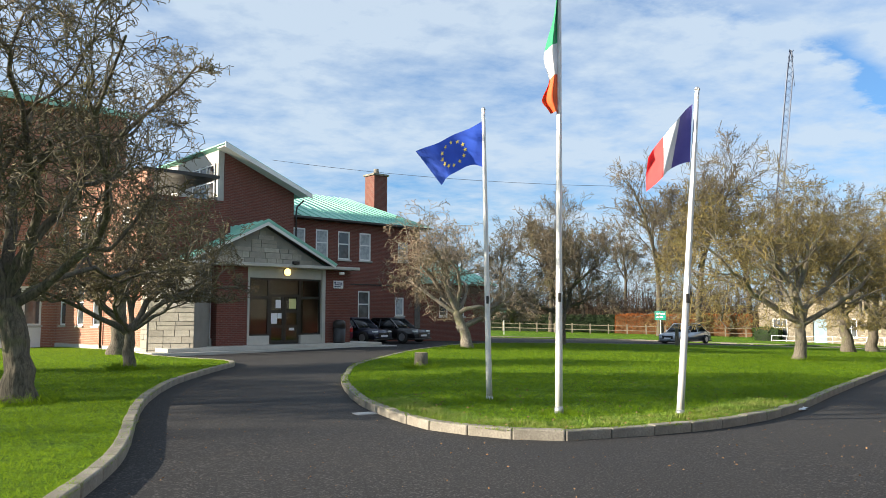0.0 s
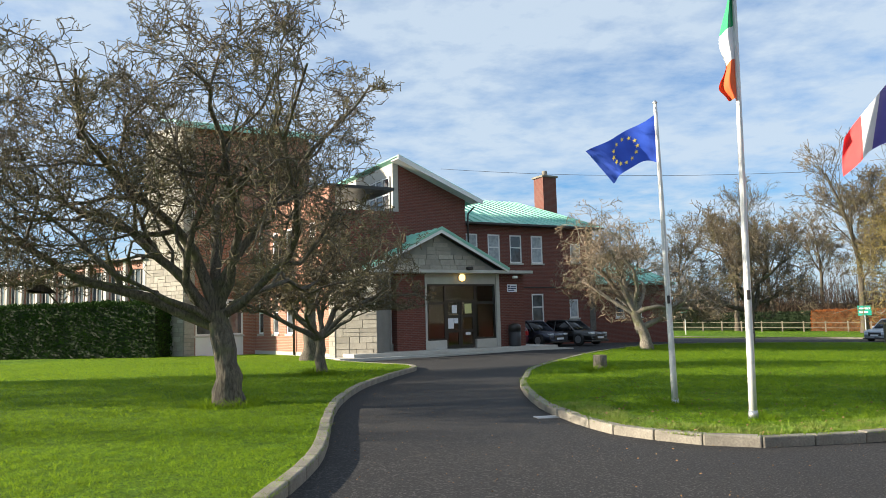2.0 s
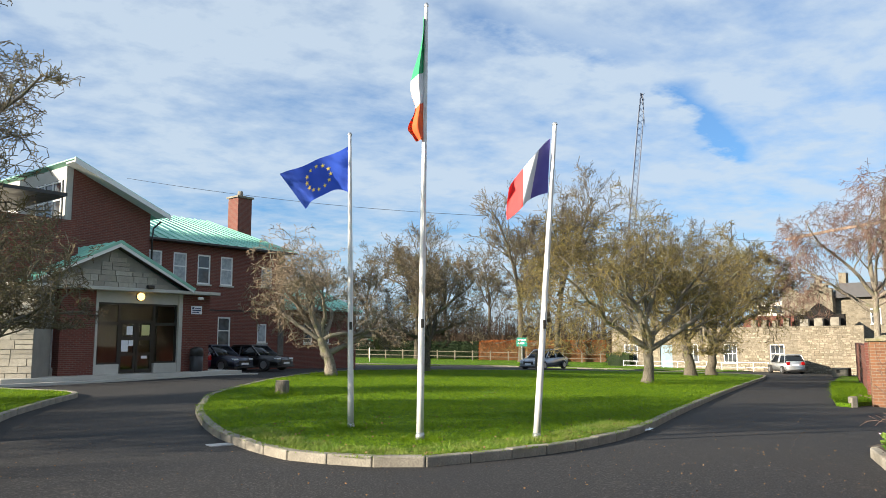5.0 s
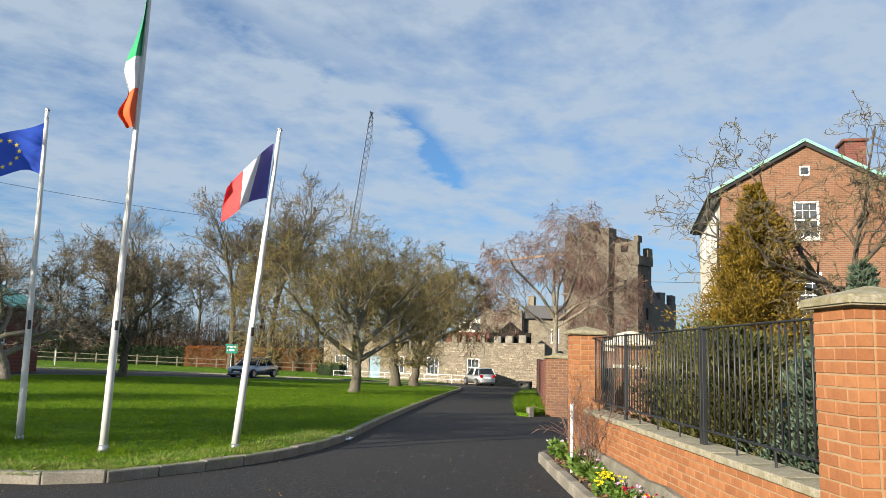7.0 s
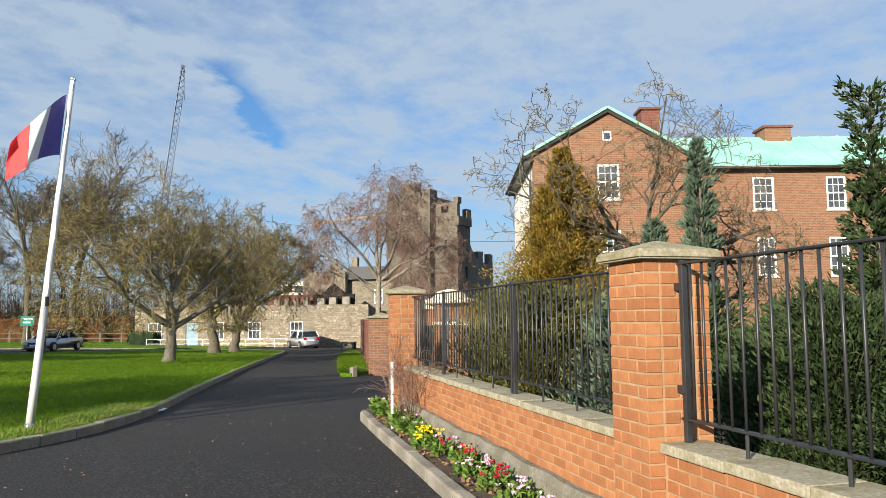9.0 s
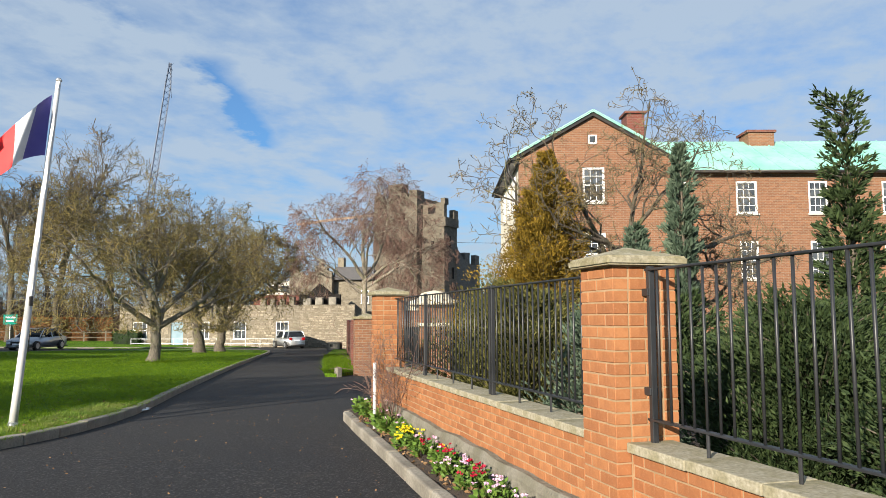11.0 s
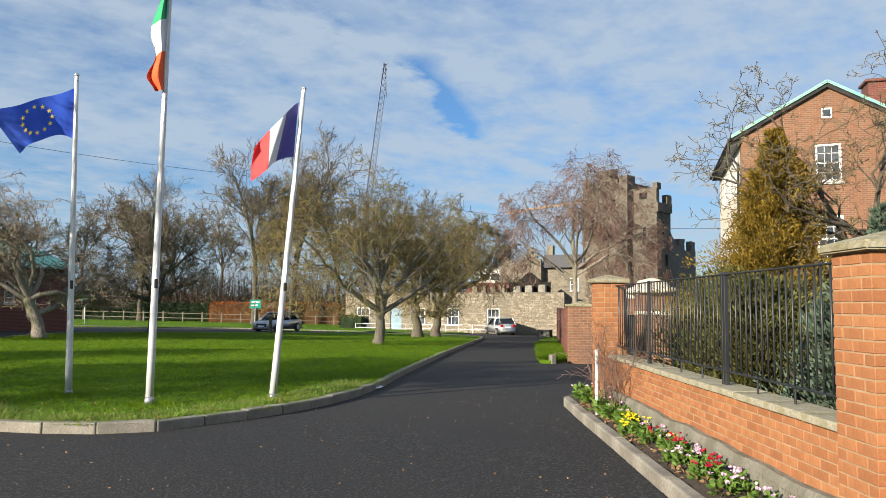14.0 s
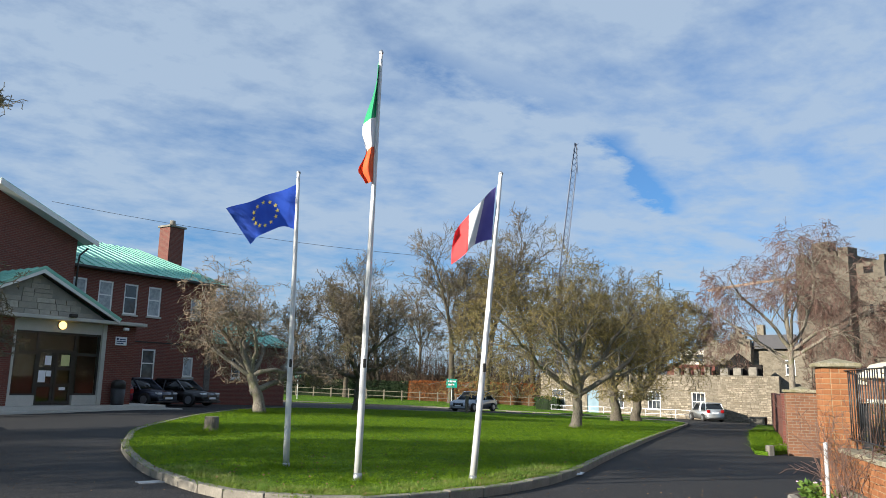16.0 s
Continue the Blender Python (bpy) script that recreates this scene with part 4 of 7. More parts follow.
for nm, a, b, z0, z1, mt in (("notice", -2.38, -2.12, 1.70, 2.06, "paper"), ("notice", -2.6, -2.3, 1.02, 1.48, "paper"), ("notice", -2.28, -2.06, 1.25, 1.48, "paper"), ("notice", -1.72, -1.36, 1.68, 2.12, "paper_yellow"), ("notice", -1.70, -1.44, 0.72, 0.84, "paper")):
    part(nm, one_box(a, b, 0.146, 0.149, z0, z1), mt, scr, "sheet of paper stuck to the glass")
# inside of the lobby
part("lobby_floor", one_box(-4.8, 1.1, 0.36, 3.9, 0.10, 0.135), "kerb_stone", school)
surface("lobby_wall", (0.045, 0.05, 0.042), (0.075, 0.078, 0.065), 1, 20, 0.7)
part("lobby_back", one_box(-4.8, 1.1, 3.6, 3.7, 0.13, 3.4), "lobby_wall", school)
k = Nodes("lamp_globe")
k.put(k.b.inputs["Emission Color"], (1.0, 0.62, 0.16, 1)), k.put(k.b.inputs["Emission Strength"], 1.6)
k.done((0.9, 0.75, 0.4), 0.3)
bm = bmesh.new()
bmesh.ops.create_uvsphere(bm, u_segments=16, v_segments=10, radius=0.165, matrix=Matrix.Translation((-1.91, -0.02, 3.28)) @ Matrix.Diagonal((1, 0.55, 1, 1)))
bulk = empty("bulkhead_lamp", A_AT, "round amber bulkhead lamp lit over the doors", "lamp")
smooth(part("globe", bm, "lamp_globe", bulk, "glowing amber glass"))
smooth(part("rim", tube(bmesh.new(), [(-1.91, 0.05, 3.28), (-1.91, 0.0, 3.28)], 0.185, 16), "dark_frame", bulk))
# pediment
PK, HW = (-3.15, 5.42), 3.45
rise = PK[1] - 3.66
ped = part("pediment", prism(bmesh.new(), [(PK[0] - HW + 0.35, 3.6), (PK[0] + HW - 0.35, 3.6), (PK[0], PK[1] - 0.2)], -0.12, 0.25), "stone_joint", school, "granite pediment over the porch")
ashlar(ped, PK[0] - HW, PK[0] + HW, 3.62, PK[1], -0.12, 8, "stone_block", None, lambda x, z: z < PK[1] - 0.25 - abs(x - PK[0]) * rise / HW)
for sgn in (-1, 1):
    part("rake_board", prism(bmesh.new(), [(PK[0], PK[1]), (PK[0] + sgn * HW, 3.66), (PK[0] + sgn * HW, 3.52), (PK[0], PK[1] - 0.2)], -0.5, -0.42), "white_paint", school, "white board along the gable edge")
    slab("rake_soffit", [(PK[0], -0.46, PK[1] - 0.17), (PK[0] + sgn * HW, -0.46, 3.55), (PK[0] + sgn * HW, -0.1, 3.55), (PK[0], -0.1, PK[1] - 0.17)], 0.03, "dark_frame", school)
    copper_slope(school, (PK[0] + sgn * (HW + 0.05), -0.52, 3.66), (PK[0] + sgn * (HW + 0.05), 4.2, 3.66), (PK[0], -0.52, PK[1] + 0.03), (PK[0], 4.2, PK[1] + 0.03), 8)
# sign board, camera and bin by the doors
sg = empty("sign_board", A_AT, "small white sign with dark blue bars on the brick", "sign")
part("board", one_box(0.50, 1.04, -0.035, -0.004, 2.62, 2.98, bevel=0.004), "paper", sg)
surface("blue_ink", (0.05, 0.07, 0.14), (0.07, 0.09, 0.18), 5, 30, 0.6, bump=0)
for i in range(3):
    part("bar", one_box(0.55 + (0.14 if i == 0 else 0), 0.98 - 0.1 * (i == 2), -0.039, -0.036, 2.85 - 0.085 * i, 2.895 - 0.085 * i), "blue_ink", sg)
part("mark", one_box(0.54, 0.64, -0.039, -0.036, 2.84, 2.93), "blue_ink", sg)
ccam = empty("security_camera", A_AT, "white dome-nosed security camera under the canopy", "camera")
part("body", one_box(0.62, 0.85, -0.42, -0.28, 3.24, 3.36, bevel=0.03), "white_paint", ccam)
part("bracket", one_box(0.85, 0.92, -0.38, -0.004, 3.28, 3.33, bevel=0.01), "dark_frame", ccam)
lamp2 = empty("floodlight", A_AT, "small dark floodlight on the canopy edge", "lamp")
part("housing", one_box(-1.95, -1.65, -0.62, -0.44, 3.6, 3.74, bevel=0.03), "dark_frame", lamp2)
part("bracket", one_box(-1.84, -1.76, -0.5, -0.4, 3.585, 3.62), "dark_frame", lamp2)
lb = empty("litter_bin", A_AT @ pose(0.62, -0.35, 0.13), "black plastic litter bin with a domed lid by the entrance", "bin")
smooth(part("body", tube(bmesh.new(), [(0, 0, 0), (0, 0, 0.05), (0, 0, 0.68)], [0.26, 0.27, 0.29], 20), "black_metal", lb))
smooth(part("lid", tube(bmesh.new(), [(0, 0, 0.68), (0, 0, 0.95), (0, 0, 1.02), (0, 0, 1.05)], [0.30, 0.28, 0.2, 0.06], 20), "dark_frame", lb))

# long classroom wing running back on the far left
for i in range(9):
    x1 = -3.1 - i * 1.7
    w = part("wing_bay", holed(bmesh.new(), x1 - 1.7, x1, -0.5, 4.95, 0.1, 0.4, [(x1 - 1.5, x1 - 0.2, 2.5, 4.5)]), "brick_school", school, "sunlit brick bay of the classroom wing")
    w.matrix_local = end_m
    part("window_band", one_box(x1 - 1.5, x1 - 0.2, 0.2, 0.23, 2.5, 4.5), "window_glass", w, "tall grey window band")
    for jx in range(4):
        part("mullion", one_box(x1 - 1.5 + jx * 0.42, x1 - 1.46 + jx * 0.42, 0.15, 0.2, 2.5, 4.5), "white_stone", w)
    part("sill", one_box(x1 - 1.55, x1 - 0.15, 0.04, 0.12, 2.4, 2.5), "white_stone", w)
    part("pilaster", one_box(x1 - 0.14, x1 + 0.1, -0.06, 0.1, -0.5, 4.95), "white_stone", w)
wing_top = slab("wing_roof", [(-18.6, -0.25, 5.1), (-3.1, -0.25, 5.1), (-3.1, 6.0, 5.1), (-18.6, 6.0, 5.1)], 0.16, "dark_frame", school)
wing_top.matrix_local = end_m

# ---- brick house with a copper roof, behind the railings ----
B_AT = pose(25.95, 17.26, 0, 0, 0, -45)      # x along the front, y away from the drive
house = empty("brick_house", B_AT, "orange brick house with a green copper roof and white sash windows", "house")
surface("render_cream", (0.62, 0.58, 0.48), (0.68, 0.64, 0.54), 1, 20, 0.85, dark=0.2)


def bsash(x0, x1, z0, z1, y, blind=0.0):
    return sash(house, x0, x1, z0, z1, y, rails=(0.5,), muntins=2, rows=(0.25, 0.75), frame=0.09, blind=blind)


GX = 0.5
part("gable_wall", holed(bmesh.new(), -2.55, 3.7, -0.9, 7.6, 0, 0.35, [(0.04, 0.95, 6.0, 7.45), (0.04, 0.95, 3.0, 4.75)]), "brick_house", house, "sunlit orange brick gable wall")
part("gable_top", prism(bmesh.new(), [(-2.55, 7.6), (3.7, 7.6), (3.7, 7.75), (GX + 0.2, 9.55), (GX - 0.2, 9.55), (-2.55, 7.83)], 0, 0.35), "brick_house", house)
bsash(0.04, 0.95, 6.0, 7.45, 0)
bsash(0.04, 0.95, 3.0, 4.75, 0)
attic = part("attic_vent", one_box(0.3, 0.66, -0.02, 0.0, 8.42, 8.80), "white_paint", house, "small white louvred gable window")
part("pane", one_box(0.36, 0.60, -0.026, -0.021, 8.48, 8.74), "window_glass", attic)
part("left_wall", one_box(-2.55, -2.25, 0.35, 9.0, -0.9, 7.6), "render_cream", house, "pale rendered side wall")
part("right_return", one_box(3.35, 3.7, 0.35, 3.6, -0.9, 7.6), "brick_house", house)
for sgn in (-1, 1):
    e = GX + (3.62 if sgn > 0 else -3.42)
    ez = 7.72 if sgn > 0 else 7.835
    copper_slope(house, (e, -0.22, ez), (e, 9.0, ez), (GX, -0.22, 9.78), (GX, 9.0, 9.78), 10, 0.05)
    part("verge", prism(bmesh.new(), [(GX, 9.72), (e, ez - 0.06), (e, ez - 0.2), (GX, 9.57)], -0.16, -0.02), "dark_frame", house)
smooth(part("gutter", tube(bmesh.new(), [(-2.96, -0.3, 7.72), (-2.96, 9, 7.72)], 0.07, 8), "dark_frame", house, "black gutter"))
part("eave_board", one_box(-2.9, -2.55, -0.1, 9, 7.6, 7.66), "dark_frame", house)
smooth(part("downpipe", tube(bmesh.new(), [(-2.96, 0.3, 7.7), (-2.96, 0.3, 7.3), (-2.65, 0.3, 6.8), (-2.65, 0.3, -0.5)], 0.05, 8), "dark_frame", house))
for i in range(3):
    part("side_window", one_box(-2.61, -2.55, 1.4 + 2.4 * i, 2.4 + 2.4 * i, 5.9, 7.3), "white_paint", house)
YW = 3.6
wh = [(7.78, 8.75, 6.0, 7.5), (7.88, 8.72, 3.0, 4.75), (11.1, 12.0, 6.0, 7.5), (11.1, 12.0, 3.0, 4.75), (14.5, 15.4, 6.0, 7.5), (14.5, 15.4, 3.0, 4.75), (18.0, 18.9, 6.0, 7.5), (4.6, 5.5, 6.0, 7.5), (4.6, 5.5, 3.0, 4.75)]
part("wing_wall", holed(bmesh.new(), 3.4, 26.0, -0.9, 7.9, YW, YW + 0.35, wh), "brick_house", house, "sunlit orange brick wing")
for h in wh:
    bsash(*h[:2], *h[2:], YW)
part("wing_end", one_box(25.65, 26.0, YW + 0.35, YW + 8, -0.9, 7.9), "brick_house", house)
copper_slope(house, (3.0, YW - 0.35, 7.95), (26.4, YW - 0.35, 7.95), (3.0, YW + 3.9, 10.25), (26.4, YW + 3.9, 10.25), 24)
smooth(part("gutter", tube(bmesh.new(), [(3.2, YW - 0.4, 7.88), (26.4, YW - 0.4, 7.88)], 0.07, 8), "dark_frame", house))
part("wing_chimney", one_box(9.8, 11.1, YW + 3.2, YW + 4.4, 9.0, 10.55), "brick_house", house, "orange brick chimney")
part("wing_chimney_cap", one_box(9.7, 11.2, YW + 3.1, YW + 4.5, 10.55, 10.68, bevel=0.02), "brick_dark", house)
part("gable_chimney", one_box(2.7, 3.5, 3.0, 4.0, 8.0, 10.5), "brick_dark", house)
part("gable_chimney_cap", one_box(2.6, 3.6, 2.9, 4.1, 10.5, 10.62, bevel=0.02), "brick_dark", house)

# ---- castle beyond the drive ----


def aim(a, b):
    d = Vector(b) - Vector(a)
    return math.degrees(math.atan2(d.y, d.x)), d.length


crng = random.Random(9)
castle_m = pose(50.0, 51.85, -1.4, 0, 0, -43.2)     # x across the view, y away
castle = empty("castle", castle_m, "old grey stone castle with a battlemented tower house", "castle")
# each block stands turned, its sunlit face to -y of its own frame and its shaded face to +x
keep_m, block_m = pose(-0.38, 0, 0, 0, 0, -32), pose(2.25, -0.5, 0, 0, 0, -32)


def worn_block(x0, x1, y0, y1, z0, z1, cuts=7, rough=0.07):
    """A block of old masonry with slightly uneven faces and arrises."""
    bm = one_box(x0, x1, y0, y1, z0, z1)
    bmesh.ops.subdivide_edges(bm, edges=bm.edges[:], cuts=cuts, use_grid_fill=True)
    for v in bm.verts:
        p = v.co * 0.9
        v.co += Vector((noise.noise(p), noise.noise(p + Vector((7, 0, 0))), noise.noise(p + Vector((0, 7, 0))))) * rough
    return bm


def castle_part(name, bm, m, mat="castle_stone", parent=None, label=""):
    o = part(name, bm, mat, parent or castle, label)
    if parent is None:
        o.matrix_local = m
    return o


keep = castle_part("tower", worn_block(-4.95, 0, 0, 6, 0, 14.3), keep_m, label="weathered stone tower house")
for x0, x1, z1 in ((-4.9, -4.0, 14.75), (-3.3, -2.2, 14.6), (-1.9, -0.95, 14.7)):
    castle_part("merlon", worn_block(x0, x1, 0.0, 0.45, 14.25, z1, 2, 0.05), None, parent=keep)
castle_part("corner_turret", worn_block(-0.75, 0.12, -0.12, 1.3, 10.5, 14.95, 4, 0.05), None, parent=keep)
castle_part("chimney_turret", worn_block(-4.3, -2.7, 1.6, 2.8, 14.0, 16.0, 3, 0.05), None, parent=keep)
# dark blocks for slits: the unlit depth of each opening is in the colour
for x, z in ((-3.9, 10.4), (-2.3, 7.4), (-1.6, 11.6)):
    part("slit", one_box(x, x + 0.28, -0.10, 0.1, z, z + 1.1), "dark_slate", keep)
east = castle_part("tower_block", worn_block(-2.54, 0, 0, 2.54, 0, 12.3), block_m, label="sunlit stone block of the tower")
for x0, x1, z0, z1 in ((-2.54, -1.75, 12.2, 13.55), (-0.95, 0.0, 12.2, 13.7), (-1.75, -0.95, 13.25, 13.6), (-1.75, -0.95, 12.2, 12.65)):
    castle_part("parapet", worn_block(x0, x1, 0.0, 0.45, z0, z1, 2, 0.04), None, parent=east)
castle_part("merlon", worn_block(-0.4, 0.08, 0.0, 0.7, 13.5, 14.1, 2, 0.04), None, parent=east)
castle_part("merlon", worn_block(-0.4, 0.10, 1.75, 2.6, 12.2, 13.1, 2, 0.05), None, parent=east)
castle_part("corbel_band", worn_block(-0.1, 0.16, 0.0, 2.6, 11.4, 12.25, 2, 0.03), None, parent=east)
for y, z in ((0.9, 9.4), (1.5, 6.4)):
    part("slit", one_box(-0.1, 0.06, y, y + 0.3, z, z + 1.1), "dark_slate", east)
for z in (5.2, 8.8):
    part("slit", one_box(-1.4, -1.15, -0.08, 0.1, z, z + 1.2), "dark_slate", east)
low = castle_part("ruined_curtain", prism(bmesh.new(), [(0, 0), (6.3, 0), (6.3, 8.3), (4.4, 8.0), (2.2, 8.5), (1.0, 9.3), (0, 10.4)], 0, 1.2), pose(3.3, 1.3, 0, 0, 0, 62), "granite_rubble", label="ruined dark curtain wall")
for x0, x1, z1 in ((2.5, 3.7, 9.2), (5.2, 6.3, 9.1)):
    castle_part("merlon", worn_block(x0, x1, 0.0, 0.5, 7.9, z1, 2, 0.08), None, "granite_rubble", low)
part("slit", one_box(2.8, 3.4, -0.04, 0.1, 4.2, 5.6), "dark_slate", low)

gate_ang, gate_len = aim((29.4, 71.2), (42.8, 54.4))
outwork = empty("castle_outbuilding", pose(29.4, 71.2, -1.5, 0, 0, gate_ang), "long low rubble stone range of the castle with battlements", "building")
k = Nodes("range_block")
g = k.node("ShaderNodeNewGeometry").outputs["Random Per Island"]
c = k.mix(g, (0.20, 0.165, 0.115), (0.43, 0.37, 0.28))
c = k.mix(k.range(k.noise(0.5, 4), 0.4, 0.65, 0, 0.55), c, (0.16, 0.14, 0.11))
c = k.mix(k.range(k.noise(9, 4), 0.45, 0.7, 0, 0.5), c, (0.10, 0.085, 0.065))
k.bump(k.noise(12, 5), 0.6, 0.03)
k.done(c, 0.92)


def rubble_face(name, parent, x0, x1, z0, z1, y, seed, mat, holes=()):
    """Rubble stones of uneven size over a wall face, joined as one mesh, leaving the openings free."""
    rng = random.Random(seed)
    vs, fs = [], []
    z = z0
    while z < z1 - 0.08:
        h = min(rng.uniform(0.12, 0.24), z1 - z)
        x = x0
        while x < x1 - 0.08:
            L = min(rng.uniform(0.14, 0.44), x1 - x)
            if not any(x < b and x + L > a and z < d and z + h > c for a, b, c, d in holes):
                out = rng.uniform(0.01, 0.04)
                j = lambda: rng.uniform(-0.028, 0.028)
                p = [(x + 0.02 + j(), z + 0.02 + j()), (x + L - 0.02 + j(), z + 0.02 + j()), (x + L - 0.02 + j(), z + h - 0.02 + j()), (x + 0.02 + j(), z + h - 0.02 + j())]
                n = len(vs)
                vs += [(a, y, b) for a, b in p] + [(a * 0.94 + (x + L / 2) * 0.06, y - out, b * 0.9 + (z + h / 2) * 0.1) for a, b in p]
                fs += [(n + 4, n + 5, n + 6, n + 7)] + [(n + i, n + (i + 1) % 4, n + 4 + (i + 1) % 4, n + 4 + i) for i in range(4)]
            x += L
        z += h
    return tagged(obj(name, (vs, fs), mat, parent), kind="stuff")


win = [(1.5, 2.9), (7.6, 8.9), (11.2, 12.4), (15.2, 16.4)]
body = part("wall", holed(bmesh.new(), 0.2, 22.5, 0, 4.0, 0, 0.5, [(a, b, 0.9, 2.5) for a, b in win] + [(5.2, 6.4, 0.0, 2.5)]), "range_stone", outwork, "sunlit pale rubble stone wall")
for a, b in win:
    sash(outwork, a, b, 0.9, 2.5, 0.0, rails=(0.5,), muntins=2)
rubble_face("rubble_facing", body, 0.2, 22.5, 0.0, 4.0, 0.0, 61, "range_block", [(a - 0.05, b + 0.05, 0.8, 2.55) for a, b in win] + [(5.15, 6.45, 0.0, 2.55)])
surface("blue_door", (0.15, 0.25, 0.32), (0.20, 0.31, 0.38), 2, 20, 0.5, bump=0.05)
part("door", one_box(5.2, 6.4, 0.1, 0.18, 0, 2.45), "blue_door", outwork, "pale blue painted door")
for x in (13.7, 14.6, 15.5, 16.4):
    part("merlon", one_box(x, x + 0.5, 0.0, 0.45, 4.0, 4.5 + crng.uniform(0, 0.25), bevel=0.03), "range_stone", outwork)
for x in (17.75, 18.85, 20.1):
    part("merlon", one_box(x, x + 0.68, -0.05, 0.45, 4.0, 4.6 + crng.uniform(0, 0.12), bevel=0.04), "kerb_stone", outwork, "pale weathered merlon")
part("string", one_box(13.0, 21.2, -0.08, 0.0, 3.86, 4.0, bevel=0.02), "range_stone", outwork)
part("red_roof", prism(bmesh.new(), [(12.6, 4.0), (17.2, 4.0), (17.0, 4.95), (12.8, 4.95)], 1.2, 1.6), "brick_dark", outwork, "old red tiled roof edge")
# gable set near-black, well below the tone of the slate roof
part("dark_gable", prism(bmesh.new(), [(17.1, 3.8), (21.0, 3.8), (21.0, 4.95), (20.3, 4.95), (19.05, 5.95), (17.9, 4.95), (17.1, 4.95)], 0.7, 1.1), "dark_slate", outwork, "dark slated gable behind the battlements")
rear = part("rear_range", worn_block(15.0, 19.2, 4.5, 9, 0, 7.0, 3, 0.05), "range_stone", outwork)
for x, w, h in ((15.0, 0.45, 8.3), (15.45, 0.45, 7.75), (15.9, 0.4, 7.3), (17.0, 0.5, 7.3), (17.5, 0.45, 7.9), (17.95, 0.4, 8.5), (18.35, 0.45, 7.8), (18.8, 0.4, 7.3)):
    part("crow_step", worn_block(x, x + w, 4.5, 5.1, 6.8, h, 1, 0.03), "range_stone", rear)
part("chimney", worn_block(19.6, 20.2, 5.4, 6.2, 6.5, 8.7, 1, 0.03), "range_stone", outwork)
part("slate_roof", prism(bmesh.new(), [(19.2, 6.5), (23.2, 6.5), (22.9, 7.75), (19.4, 7.75)], 5.0, 5.5), "slate", outwork, "purple slate roof")
part("side_range", one_box(19.2, 24.0, 5.5, 9, 0, 6.5), "range_stone", outwork)
sash(outwork, 21.9, 22.7, 4.2, 5.5, 5.42, rails=(0.5,), muntins=2)
cream = empty("cream_building", pose(45.3, 70.9, -1.4, 0, 0, -33), "cream modern building showing behind the castle wall", "building")
part("wall", one_box(0, 2.6, 0, 5, 0, 6.7), "render_cream", cream)
part("window", one_box(0.2, 1.1, -0.03, 0.0, 5.5, 6.2), "window_glass", cream)
part("window", one_box(1.4, 2.3, -0.03, 0.0, 5.5, 6.2), "window_glass", cream)
wr = empty("metal_railing", pose(29.4, 71.2, -1.45, 0, 0, gate_ang) @ pose(0, -1.2, 0), "low grey metal rail before the castle wall", "railing")
for i in range(12):
    part("post", one_box(i * 1.35 + 2, i * 1.35 + 2.04, -0.02, 0.02, 0, 0.95), "galvanised", wr)
for z in (0.5, 0.9):
    part("rail", one_box(2, 16.9, -0.015, 0.015, z, z + 0.035), "galvanised", wr)

# ---- trees ----


class Wood:
    """Collects branch tubes into one mesh."""

    def __init__(self):
        self.sets = {}

    def limb(self, pts, radii, sides):
        self.sets.setdefault((len(pts), sides), []).append((pts, radii))

    def mesh(self, name, soft=True):
        vs, fs, n = [], [], 0
        for (m, sides), rows in self.sets.items():
            pts = np.array([r[0] for r in rows], float)
            rad = np.array([r[1] for r in rows], float)
            d = np.gradient(pts, axis=1)
            d /= np.linalg.norm(d, axis=2, keepdims=True) + 1e-9
            ref = np.where(np.abs(d[:, :1, 2:3]) < 0.8, np.array([0.0, 0, 1]), np.array([1.0, 0, 0]))
            u = np.cross(d, np.broadcast_to(ref, d.shape))
            u /= np.linalg.norm(u, axis=2, keepdims=True) + 1e-9
            w = np.cross(d, u)
            a = np.arange(sides) * 2 * np.pi / sides
            ring = u[:, :, None] * np.cos(a)[:, None] + w[:, :, None] * np.sin(a)[:, None]
            v = pts[:, :, None] + ring * rad[:, :, None, None]
            i, j = np.meshgrid(np.arange(m - 1), np.arange(sides), indexing="ij")
            j2 = (j + 1) % sides
            q = np.stack([i * sides + j, i * sides + j2, (i + 1) * sides + j2, (i + 1) * sides + j], -1).reshape(-1, 4)
            f = q[None] + (np.arange(len(rows)) * m * sides)[:, None, None] + n
            vs.append(v.reshape(-1, 3)), fs.append(f.reshape(-1, 4))
            n += len(rows) * m * sides
        return quads_mesh(name, np.concatenate(vs), np.concatenate(fs), soft)


def quads_mesh(name, v, f, soft=False):
    """A mesh from arrays of points and of equal-sided faces."""
    me = bpy.data.meshes.new(name)
    k = f.shape[1]
    me.vertices.add(len(v)), me.loops.add(f.size), me.polygons.add(len(f))
    me.vertices.foreach_set("co", np.ascontiguousarray(v, np.float32).ravel())
    me.loops.foreach_set("vertex_index", np.ascontiguousarray(f, np.int32).ravel())
    me.polygons.foreach_set("loop_start", np.arange(0, f.size, k, dtype=np.int32))
    me.polygons.foreach_set("use_smooth", np.full(len(f), soft))
    me.update(calc_edges=True)
    return me


